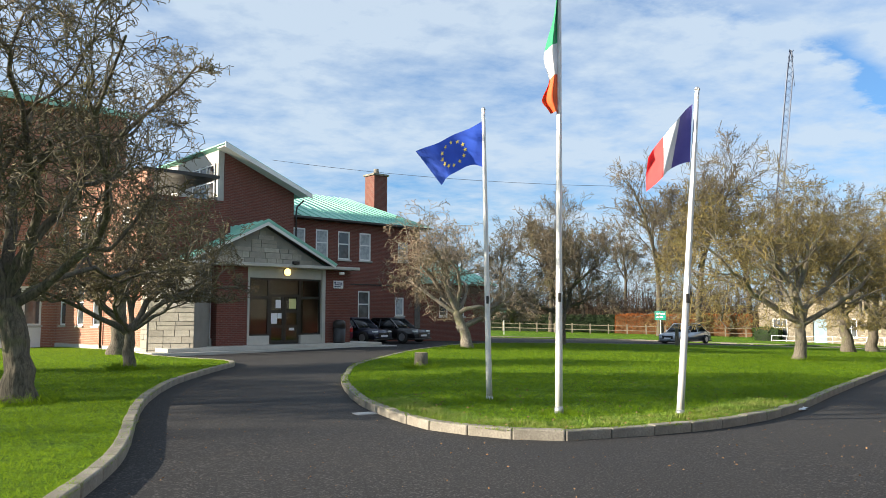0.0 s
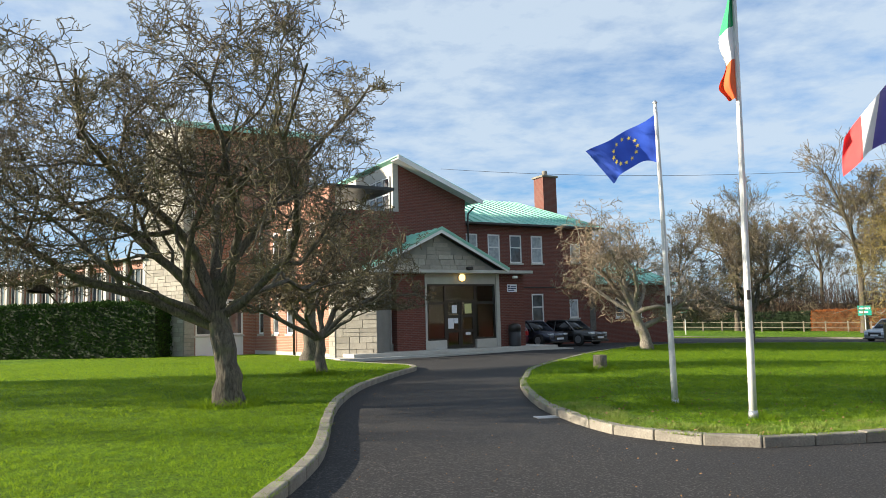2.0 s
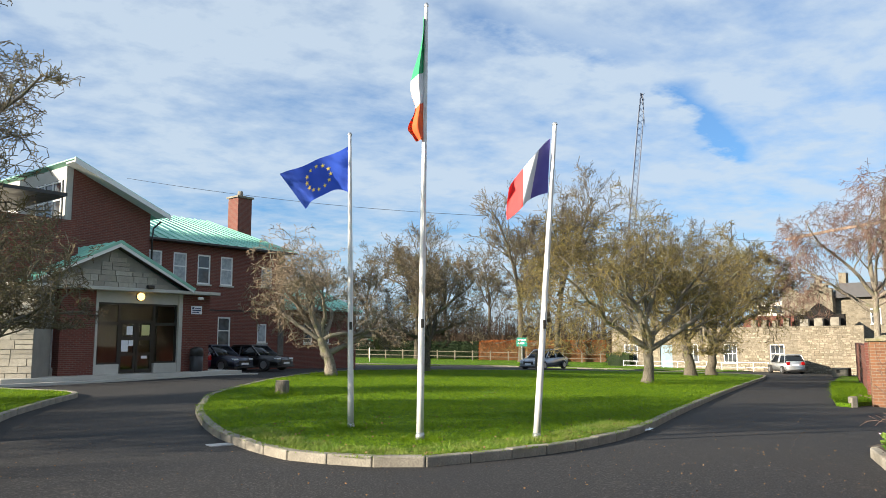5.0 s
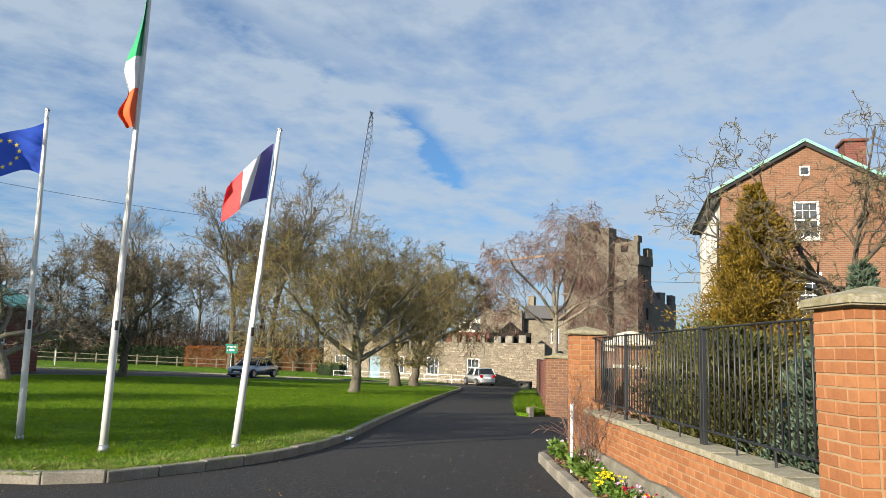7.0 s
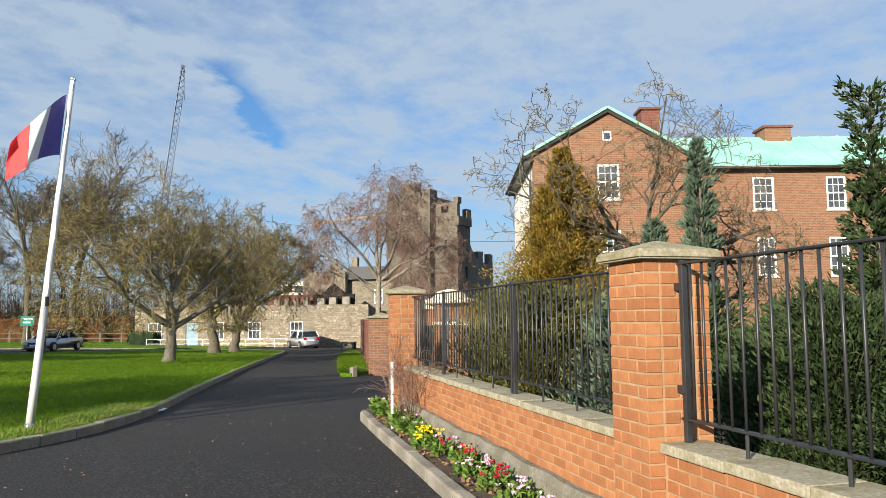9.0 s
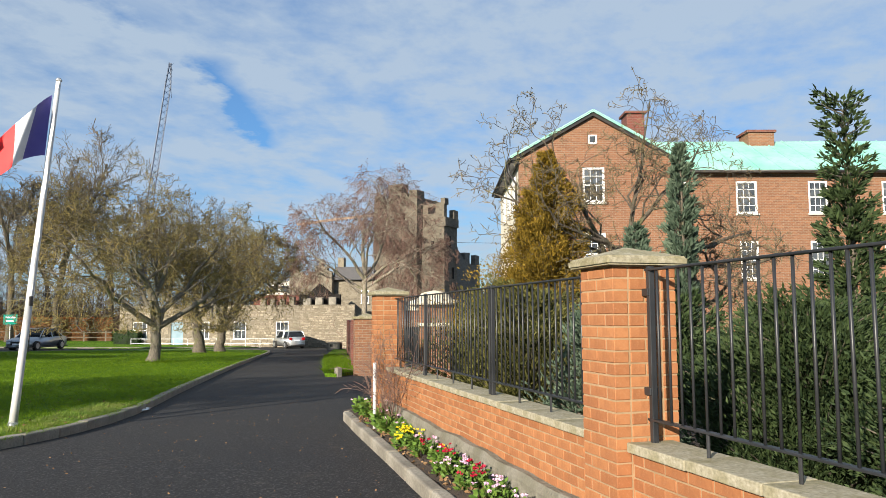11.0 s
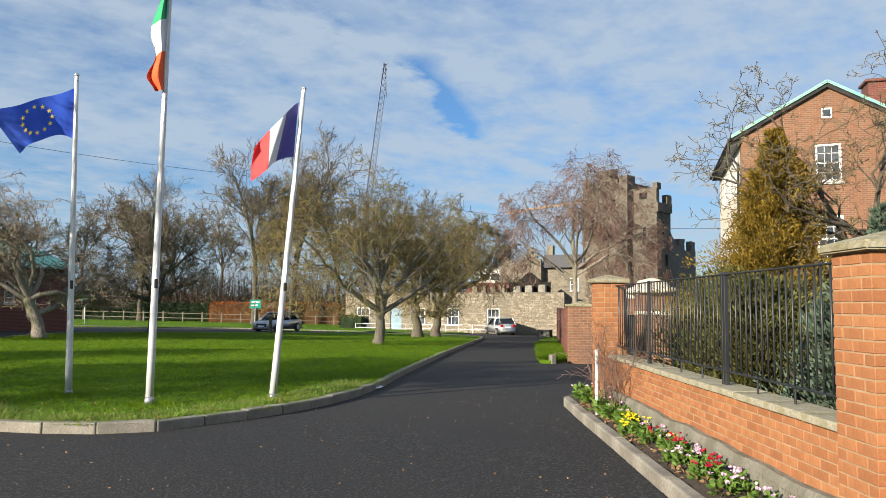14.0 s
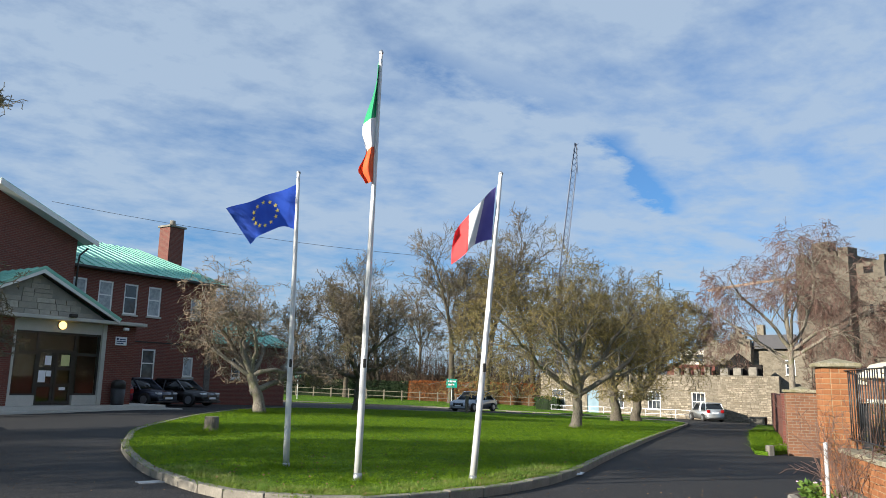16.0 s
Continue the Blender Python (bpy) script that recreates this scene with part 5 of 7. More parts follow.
def turned(d, angle, roll):
    """Direction d bent aside by angle, towards a roll about it."""
    x, y, z = d
    if abs(z) < 0.9:
        n = math.hypot(x, y) + 1e-9
        ux, uy, uz = y / n, -x / n, 0.0
    else:
        n = math.hypot(y, z) + 1e-9
        ux, uy, uz = 0.0, z / n, -y / n
    wx, wy, wz = y * uz - z * uy, z * ux - x * uz, x * uy - y * ux
    c, s, cr, sr = math.cos(angle), math.sin(angle), math.cos(roll), math.sin(roll)
    return (x * c + (ux * cr + wx * sr) * s, y * c + (uy * cr + wy * sr) * s, z * c + (uz * cr + wz * sr) * s)


def grow(rng, wood, twig, p, d, length, radius, level, spec):
    """One branch and all that springs from it. spec: per level (children, angle, length ratio, bend, lift, steps)."""
    kids, angle, ratio, bend, lift, steps = spec[level]
    last = level == len(spec) - 1
    px, py, pz = p
    dx, dy, dz = d
    pts, radii = [(px, py, pz)], [radius]
    seg = length / steps
    fall = (0.45 if last else 0.80) * radius / steps
    g = rng.gauss
    env = ENV[0]
    for s in range(steps):
        dx += g(0, bend)
        dy += g(0, bend)
        dz += g(0, bend) + lift
        if pz < LOW[0] and dz < 0.15:
            dz = 0.15 + 0.3 * rng.random()
        n = math.sqrt(dx * dx + dy * dy + dz * dz) + 1e-9
        dx, dy, dz = dx / n, dy / n, dz / n
        q = seg * (0.85 + 0.3 * rng.random())
        px, py, pz = px + dx * q, py + dy * q, pz + dz * q
        pts.append((px, py, pz))
        radii.append(max(MIN_R[0] * 0.8, radius - fall * (s + 1)))
        if env and ((px - env[0]) / env[3]) ** 2 + ((py - env[1]) / env[4]) ** 2 + (max(0.0, pz - env[2]) / env[5]) ** 2 > 0.75 + 0.5 * rng.random():
            break
    steps = len(pts) - 1
    (twig if level >= 3 else wood).limb(pts, radii, 10 if level == 0 else 7 if level == 1 else 5 if level == 2 else 3)
    if last:
        return
    roll = rng.uniform(0, 6.28)
    n = max(1, round(kids * rng.uniform(0.8, 1.2)))
    for i in range(n):
        f = (0.25 + 0.75 * (i + 0.6) / n)
        k = min(steps - 1, int(f * steps))
        t = min(1.0, f * steps - k)
        a, b = pts[k], pts[k + 1]
        q = (a[0] + (b[0] - a[0]) * t, a[1] + (b[1] - a[1]) * t, a[2] + (b[2] - a[2]) * t)
        L = math.dist(a, b) + 1e-9
        roll += 2.4 + rng.uniform(-0.5, 0.5)
        nd = turned(((b[0] - a[0]) / L, (b[1] - a[1]) / L, (b[2] - a[2]) / L), angle * rng.uniform(0.65, 1.25), roll)
        grow(rng, wood, twig, q, nd, length * ratio * rng.uniform(0.7, 1.2) * (1.15 - 0.45 * f), min(radii[k] * 0.9, max(MIN_R[0], radii[k] * rng.uniform(0.35, 0.62))), level + 1, spec)


MIN_R = [0.004]
LOW = [1.5]      # branches turn up again below this height
ENV = [None]     # the crown's rough bounds: middle and half-widths


def tree(name, seed, at, height_trunk, radius, lean, limbs, spec, bark, twigs, label, group="", flare=1.35, low=1.5, env=None, fine=0.00046, size=1.0):
    """A bare tree: trunk with root flare, limbs given as (angle from vertical, direction, length), twigs grown on them."""
    rng = random.Random(seed)
    x, y = at
    z = ground_z(x, y) + 0.05
    MIN_R[0] = max(0.004, math.hypot(x, y) * fine / size)
    LOW[0], ENV[0] = low, env
    root = empty(name, pose(x, y, z) @ Matrix.Scale(size, 4), label, "tree", group)
    wood, twig = Wood(), Wood()
    pts, radii = [], []
    lean = np.array([lean[0], lean[1], 0.0])
    for i in range(9):
        f = i / 8
        pts.append(np.array([0, 0, -0.15 + (height_trunk + 0.15) * f]) + lean * f ** 1.4 + np.array([rng.gauss(0, radius * 0.12), rng.gauss(0, radius * 0.12), 0]) * (0 < i))
        radii.append(radius * (1 + (flare - 1) * (1 - f) ** 5 * 2.0) * (1 - 0.18 * f))
    wood.limb(pts, radii, 14)
    fork = pts[-1]
    for ang, az, L, rr, drop in limbs:
        d = np.array([math.sin(radians(ang)) * math.cos(radians(az)), math.sin(radians(ang)) * math.sin(radians(az)), math.cos(radians(ang))])
        grow(rng, wood, twig, (fork[0], fork[1], fork[2] - drop), tuple(d), L, radius * rr, 0, spec)
    me = wood.mesh("trunk")
    v = np.empty(len(me.vertices) * 3)
    me.vertices.foreach_get("co", v)
    v = v.reshape(-1, 3)
    low = v[:, 2] < height_trunk + 0.4
    bumpy = np.array([noise.noise((a * 3.4, b * 3.4, c * 2.2)) if l else 0.0 for (a, b, c), l in zip(v, low)])
    cen = np.outer(np.clip(v[:, 2] / max(0.1, height_trunk), 0, 1) ** 1.4, lean)
    v += (v - cen) * np.array([1, 1, 0]) * (bumpy * 0.20)[:, None]
    me.vertices.foreach_set("co", v.ravel())
    me.materials.append(MATS[bark])
    t = new("trunk", me)
    t.parent = root
    if twig.sets:
        mc = twig.mesh("crown", False)
        mc.materials.append(MATS[twigs])
        c = new("crown", mc)
        c.parent = root
    return root


def spec_of(k1, k2, k3, k4, bend=0.16, lift=0.02, droop=0.0, wide=0.8):
    return [(k1, wide, 0.60, bend, lift, 8), (k2, wide, 0.60, bend * 1.3, lift, 7), (k3, wide * 1.05, 0.60, bend * 1.5, lift * 0.5 - droop * 0.5, 6), (k4, wide * 1.15, 0.45, bend * 1.7, -droop, 4), (0, 0, 0, bend * 1.7, -droop, 2)]


apple_a = [(8, 0.85, 0.56, 0.24, 0.035, 9), (8, 0.85, 0.56, 0.32, 0.03, 8), (6, 0.9, 0.48, 0.40, 0.02, 6), (4, 1.0, 0.46, 0.50, 0.01, 4), (0, 0, 0, 0.55, 0.03, 3)]
tree("tree", 3, (-6.33, 11.45), 1.75, 0.235, (-0.30, 0.1), [(58, 200, 5.4, 0.50, 0.25), (38, 200, 5.4, 0.46, 0.1), (22, 230, 5.6, 0.50, 0.0), (34, 30, 5.6, 0.44, 0.0), (56, 22, 5.8, 0.36, 0.15), (45, 110, 4.6, 0.36, 0.1), (52, 285, 4.6, 0.36, 0.15), (8, 60, 5.8, 0.50, 0.0), (52, 170, 5.0, 0.34, 0.2), (64, 35, 5.6, 0.30, 0.2), (22, 350, 5.4, 0.40, 0.0), (56, 250, 4.6, 0.3, 0.2)], apple_a, "bark_brown", "twig_dark", "old bare apple-like tree with gnarled spreading limbs on the lawn", env=(-0.95, -0.53, 3.8, 4.8, 4.7, 4.8), low=2.3, fine=0.00060, size=0.9)
apple_b = [(8, 0.8, 0.56, 0.24, 0.03, 8), (7, 0.85, 0.56, 0.32, 0.02, 7), (6, 0.9, 0.5, 0.40, 0.01, 6), (4, 1.0, 0.42, 0.48, 0.0, 5), (0, 0, 0, 0.5, 0.02, 3)]
tree("tree", 8, (-7.75, 18.85), 1.05, 0.165, (-0.04, 0), [(30, 200, 3.7, 0.62, 0.1), (26, 20, 3.6, 0.60, 0.0), (46, 30, 3.5, 0.5, 0.1), (50, 205, 3.6, 0.5, 0.05), (38, 110, 3.3, 0.45, 0), (36, 290, 3.3, 0.45, 0), (10, 0, 3.8, 0.55, 0), (60, 20, 3.3, 0.35, 0), (64, 215, 3.3, 0.35, 0)], apple_b, "bark_grey", "twig_dark", "small bare many-stemmed tree near the lawn's edge", env=(0.22, 0.12, 4.1, 3.0, 2.9, 2.6), low=1.9, fine=0.0005, size=0.91)
apple_c = spec_of(8, 7, 6, 3, 0.25, 0.02)
tree("tree", 21, (-11.9, 27.9), 2.2, 0.27, (0, 0), [(25, 100, 4.0, 0.5, 0), (35, 200, 4.0, 0.5, 0), (30, 330, 4.0, 0.5, 0)], spec_of(5, 4, 4, 1, 0.24, 0.02), "bark_brown", "twig_dark", "thick dark-trunked bare tree close to the brick building")
weep = spec_of(7, 6, 5, 3, 0.30, 0.02, 0.10, 0.9)
tree("tree", 5, (1.03, 31.8), 1.9, 0.27, (-0.55, 0), [(32, 170, 4.8, 0.72, 0.0), (60, 0, 5.6, 0.62, 0.9), (14, 120, 4.8, 0.62, 0), (58, 190, 4.4, 0.48, 0.1), (42, 60, 4.4, 0.46, 0), (32, 290, 4.4, 0.46, 0), (50, 330, 4.6, 0.44, 0.1), (40, 210, 4.6, 0.44, 0), (24, 20, 4.6, 0.46, 0)], weep, "bark_birch", "twig_pale", "crooked bare tree with pale drooping twigs on the island", env=(-0.4, 0, 5.0, 4.6, 4.2, 3.8), fine=0.00034, size=0.83)
tree("tree", 14, (6.4, 41.1), 2.0, 0.22, (0.1, 0), [(50, 170, 4.6, 0.8, 0.1), (50, 10, 4.8, 0.8, 0.1), (20, 90, 5.0, 0.7, 0), (20, 300, 5.0, 0.7, 0), (58, 250, 4.4, 0.7, 0), (52, 60, 4.4, 0.6, 0), (38, 200, 4.8, 0.6, 0)], apple_c, "bark_brown", "twig_far", "bare round-headed tree on the island beside the drive", fine=0.00034, size=0.88)
olive = spec_of(8, 8, 6, 4, 0.25, 0.03, 0.05, 0.9)
tree("tree", 31, (13.0, 27.8), 1.7, 0.25, (0.15, 0), [(33, 170, 5.67, 0.65, 0.3), (11, 120, 6.69, 0.6, 0), (28, 10, 6.19, 0.6, 0), (62, 175, 7.0, 0.55, 0.1), (58, 340, 6.8, 0.55, 0.1), (39, 90, 5.67, 0.5, 0), (39, 260, 5.67, 0.5, 0), (66, 150, 6.8, 0.45, 0.1)], olive, "bark_grey", "twig_olive", "bare tree with a dense dome of olive twigs on the island", env=(-0.5, 0.3, 5.3, 5.3, 5.0, 4.2), fine=0.00034, size=0.85)
olive_thin = spec_of(8, 7, 6, 3, 0.25, 0.03, 0.05, 0.9)
tree("tree", 33, (21.9, 41.2), 2.2, 0.32, (-0.2, 0), [(33, 160, 7.28, 0.6, 0.1), (11, 30, 7.56, 0.6, 0), (45, 350, 7.28, 0.6, 0), (51, 120, 6.72, 0.5, 0), (37, 270, 7.0, 0.5, 0)], olive_thin, "bark_brown", "twig_olive", "bare spreading tree with mossy olive twigs near the island's tip", env=(-0.3, 0, 5.7, 5.2, 5.2, 4.3), fine=0.00032, size=0.93)
tree("tree", 35, (24.4, 43.4), 2.0, 0.30, (0.3, 0), [(28, 60, 6.7, 0.6, 0), (54, 345, 7.4, 0.6, 0.1), (23, 180, 6.7, 0.6, 0), (62, 325, 7.6, 0.5, 0.2), (37, 250, 6.44, 0.5, 0)], olive_thin, "bark_brown", "twig_olive", "bare leaning tree with dark twigs near the island's tip", env=(0.6, -0.3, 5.2, 5.8, 5.6, 3.8), fine=0.00032, size=0.93)
birch = [(7, 0.75, 0.55, 0.16, 0.03, 9), (7, 0.75, 0.58, 0.20, -0.01, 7), (5, 0.8, 0.62, 0.18, -0.08, 6), (4, 0.75, 0.62, 0.16, -0.22, 4), (0, 0, 0, 0.14, -0.26, 3)]
tree("birch_tree", 41, (30.85, 37.1), 4.9, 0.19, (0.25, 0.2), [(10, 120, 5.9, 0.7, 0), (30, 330, 6.2, 0.62, 0.1), (48, 150, 6.2, 0.6, 0.3), (50, 330, 6.0, 0.55, 0.4), (30, 250, 5.6, 0.5, 0), (62, 140, 6.0, 0.5, 0.9), (60, 310, 5.6, 0.45, 0.8), (32, 60, 5.6, 0.5, 0.2), (66, 170, 5.2, 0.4, 1.2)], birch, "bark_birch", "twig_birch", "weeping bare birch with reddish hanging twigs and a pale trunk", low=3.6, env=(0, 0, 7.7, 5.2, 5.2, 4.9), fine=0.00024)

# tall bare trees beyond the far lawn, few shapes used again and again
tall = [(10, 0.55, 0.42, 0.09, 0.05, 9), (6, 0.6, 0.55, 0.14, 0.05, 6), (4, 0.68, 0.62, 0.18, 0.04, 4), (3, 0.65, 0.62, 0.2, 0.02, 3), (0, 0, 0, 0.18, 0.02, 2)]
far_a = tree("tall_tree", 51, (27.5, 82.0), 5.0, 0.36, (0.2, 0), [(3, 0, 14.3, 0.8, 0), (30, 160, 8.5, 0.36, -1.0), (34, 20, 8.5, 0.36, -2.4), (36, 80, 7.5, 0.32, -3.8), (36, 260, 7.5, 0.32, -5.0), (30, 330, 6.5, 0.28, -6.2), (48, 200, 6.5, 0.3, 0.2)], tall, "bark_far", "twig_far", "tall bare winter tree beyond the grass", "tall trees beyond the lawn", 1.2, fine=0.00028)
far_b = tree("tall_tree", 57, (35.5, 88.0), 5.5, 0.34, (0, 0), [(3, 40, 11.5, 0.8, 0), (32, 200, 7.4, 0.36, -0.8), (34, 330, 7.4, 0.36, -2.0), (36, 100, 6.6, 0.32, -3.4), (40, 30, 6.0, 0.3, -4.6), (46, 250, 6.4, 0.3, 0.3)], tall, "bark_far", "twig_far", "tall bare winter tree beyond the grass", "tall trees beyond the lawn", 1.2, fine=0.00028)
frng = random.Random(77)
for src, x, y, sc, rz in ((far_b, 22.5, 79.0, 0.95, 40), (far_b, 12.5, 88.0, 0.8, 120), (far_a, 17.0, 92.0, 0.75, 200), (far_b, 7.0, 92.0, 0.7, 260), (far_a, 44.0, 92.0, 0.85, 20), (far_b, 30.0, 92.0, 0.9, 300), (far_a, 1.0, 96.0, 0.6, 80), (far_a, 50.0, 84.0, 0.75, 150), (far_b, 25.0, 104.0, 0.8, 75)):
    o = copy_thing(src, pose(x, y, ground_z(x, y), 0, 0, rz) @ Matrix.Scale(sc, 4))

# unseen bare trees added on the lawn behind the camera's left, to shade the island and the drive
shade = spec_of(8, 7, 5, 2, 0.26, 0.03)
for seed, x, y, h in ((92, -24.0, 7.6, 2.6), (93, -26.5, 14.0, 2.8)):
    tree("tree", seed, (x, y), h, 0.24, (0.1, 0), [(40, 170, 5.4, 0.5, 0.1), (15, 60, 5.8, 0.5, 0), (40, 20, 5.4, 0.5, 0), (45, 280, 5.2, 0.5, 0.1), (42, 90, 5.2, 0.5, 0), (30, 330, 5.4, 0.5, 0)], shade, "bark_brown", "twig_dark", "bare spreading tree on the lawn", "trees of the lawn", low=h)

# ---- flagpoles and flags ----
for name, tones in (("flag_blue", ((0.010, 0.060, 0.46), (0.016, 0.085, 0.58))), ("flag_gold", ((0.85, 0.66, 0.10), (0.9, 0.72, 0.14))), ("flag_green", ((0.01, 0.27, 0.105), (0.015, 0.33, 0.13))), ("flag_white", ((0.68, 0.68, 0.70), (0.76, 0.76, 0.78))), ("flag_orange", ((0.74, 0.085, 0.010), (0.82, 0.12, 0.015))), ("flag_navy", ((0.085, 0.068, 0.30), (0.115, 0.095, 0.38))), ("flag_red", ((0.62, 0.03, 0.035), (0.72, 0.045, 0.045)))):
    k = Nodes(name)
    w = k.noise(90, 2)
    k.bump(w, 0.15, 0.002)
    k.put(k.b.inputs["Sheen Weight"], 0.2)
    k.done(k.mix(k.range(k.noise(3, 3), 0.35, 0.65), *tones), 0.75)


def flagpole(base, top, r0, r1, label):
    x, y = base
    z = ground_z(x, y) + 0.08
    root = empty("flagpole", pose(x, y, z), label, "flagpole", "flagpoles on the island")
    t = Vector((top[0] - x, top[1] - y, top[2] - z))
    n = 8
    pole = smooth(part("pole", tube(bmesh.new(), [t * (i / n) for i in range(n + 1)], [r0 + (r1 - r0) * i / n for i in range(n + 1)], 16), "pole_paint", root, "white painted tapering pole"))
    smooth(part("sleeve", tube(bmesh.new(), [t * 0.0, t * 0.012, t * 0.02], [r0 * 1.25, r0 * 1.25, r0 * 1.05], 16), "galvanised", root))
    smooth(part("truck", tube(bmesh.new(), [t * 0.994, t * 1.0, t * 1.006], [r1 * 0.9, r1 * 1.35, r1 * 0.7], 12), "galvanised", root, "small grey pole head"))
    c = t * (1.55 / t.length)
    part("cleat", box(bmesh.new(), -0.02, 0.02, -r0 - 0.035, -r0 + 0.01, -0.06, 0.06, Matrix.Translation(c), 0.008), "dark_frame", root, "small dark halyard cleat")
    pts = []
    for i in range(15):
        q = c.lerp(t, i / 14)
        pts.append(q + Vector((0.012 * math.sin(i * 1.9) - 0.01, -(r0 + (r1 - r0) * (0.3 + 0.7 * i / 14)) - 0.012, 0)))
    part("halyard", tube(bmesh.new(), pts, 0.004, 5), "white_paint", root)
    return root, t


def cloth(name, shape, nu, nv, bands, parent, sub="stripe"):
    """A flag from a shape(u, v): u from hoist to fly, v from foot to head; bands of (u0, u1, material)."""
    made = []
    for u0, u1, mat, lab in bands:
        bm = bmesh.new()
        a, b = round(u0 * nu), round(u1 * nu)
        rows = [[bm.verts.new(shape(i / nu, j / nv)) for j in range(nv + 1)] for i in range(a, b + 1)]
        for p, q in zip(rows, rows[1:]):
            for j in range(nv):
                bm.faces.new((p[j], q[j], q[j + 1], p[j + 1]))
        bmesh.ops.recalc_face_normals(bm, faces=bm.faces)
        o = smooth(part(sub, bm, mat, parent, lab))
        made.append(o)
    return made


def star(bm, c, ex, ey, nrm, r):
    vs = []
    for i in range(10):
        a = math.pi / 2 + i * math.pi / 5
        rr = r if i % 2 == 0 else r * 0.4
        vs.append(bm.verts.new(c + ex * (rr * math.cos(a)) + ey * (rr * math.sin(a)) + nrm))
    m = bm.verts.new(c + nrm * 1.2)
    for i in range(10):
        bm.faces.new((m, vs[i], vs[(i + 1) % 10]))


pa, ta = flagpole((0.70, 11.66), (0.64, 11.66, 4.60), 0.048, 0.028, "white flagpole flying a blue flag with gold stars")
pb, tb = flagpole((1.52, 10.10), (1.62, 10.11, 6.09), 0.050, 0.028, "tallest white flagpole, flying a green, white and orange flag")
pc, tc = flagpole((3.11, 10.09), (3.44, 9.99, 4.41), 0.050, 0.030, "slightly leaning white flagpole with a tricolour flag")


def eu_shape(u, v):
    # streams down to the left of its pole, head edge taut, foot hanging in folds
    head = Vector((-1.12 * u, 0, -0.56 * u))
    foot = Vector((-0.74 * u - 0.10 * math.sin(math.pi * u), 0, -0.80 - 0.30 * u * u + 0.05 * math.sin(7 * u)))
    p = head.lerp(foot, 1 - v) + Vector((0.0, 0.13 * math.sin(6.5 * u + 1.0 - 1.6 * v) * u ** 0.6 - 0.05 * u, -0.194))
    return p + Vector((0.03 * math.sin(8 * u + 2 * v) * u, 0, 0.015 * math.sin(11 * u + 3 * v)))


flag_a = empty("eu_flag", pa.matrix_world @ Matrix.Translation(ta) @ Matrix.Scale(0.934, 4), "blue flag with a ring of gold stars, flying in the wind", "flag", "flags on the island")
cloth("eu_flag", eu_shape, 40, 24, [(0, 1, "flag_blue", "blue cloth")], flag_a, "cloth")
for i in range(12):
    a = i * math.pi / 6
    u, v = 0.50 + 0.21 * math.cos(a), 0.5 + 0.31 * math.sin(a)
    c = eu_shape(u, v)
    ex, ey = (eu_shape(u + 0.02, v) - c).normalized(), (eu_shape(u, v + 0.02) - c).normalized()
    nrm = ex.cross(ey).normalized()
    for sg2 in (1, -1):
        bm = bmesh.new()
        star(bm, c, ex * -1, ey, nrm * 0.006 * sg2, 0.042)
        part("star", bm, "flag_gold", flag_a)


def ie_shape(u, v):
    # hangs almost slack down the pole; the corner of each fold swings out to the left
    d = 1.92 * u
    wide = 0.02 + 0.20 * step01(u / 0.5) - 0.08 * step01((u - 0.5) / 0.18) + 0.17 * step01((u - 0.68) / 0.22) - 0.16 * step01((u - 0.9) / 0.12)
    x = 0.0 - 0.8 * wide * v - 0.02 * math.sin(9 * u + 3 * v) * v
    y = -0.05 + 0.09 * math.sin(6.5 * v + 3 * u) * (0.4 + 0.6 * v)
    z = -0.22 - d - 0.12 * v * math.sin(math.pi * min(1.0, u * 1.05))
    return Vector((x, y, z)) + Vector((-0.016 * d - 0.035, 0, 0))


flag_b = empty("irish_flag", pb.matrix_world @ Matrix.Translation(tb) @ Matrix.Scale(0.924, 4), "green, white and orange flag hanging slack in folds", "flag", "flags on the island")
cloth("irish_flag", ie_shape, 36, 20, [(0, 0.44, "flag_green", "green stripe"), (0.44, 0.69, "flag_white", "white stripe"), (0.69, 1, "flag_orange", "orange stripe")], flag_b)


def fr_shape(u, v):
    # hoist held up the pole, fly end swinging down to the left
    x = -0.04 - 0.66 * u - 0.04 * math.sin(5 * u) * (1 - v)
    y = 0.12 * math.sin(7 * u + 2 * v) * (0.3 + u)
    z = -0.22 - 0.86 * (1 - v) * (1 - 0.42 * u) - 0.78 * u ** 1.2
    return Vector((x, y, z)) + Vector((-0.085 * (0.3 + 0.78 * (1 - v)), 0.025 * (1 - v), 0))


flag_c = empty("french_flag", pc.matrix_world @ Matrix.Translation(tc) @ Matrix.Scale(0.919, 4), "dark blue, white and red flag swinging in the wind", "flag", "flags on the island")
cloth("french_flag", fr_shape, 36, 20, [(0, 1 / 3, "flag_navy", "navy stripe"), (1 / 3, 2 / 3, "flag_white", "white stripe"), (2 / 3, 1, "flag_red", "red stripe")], flag_c)

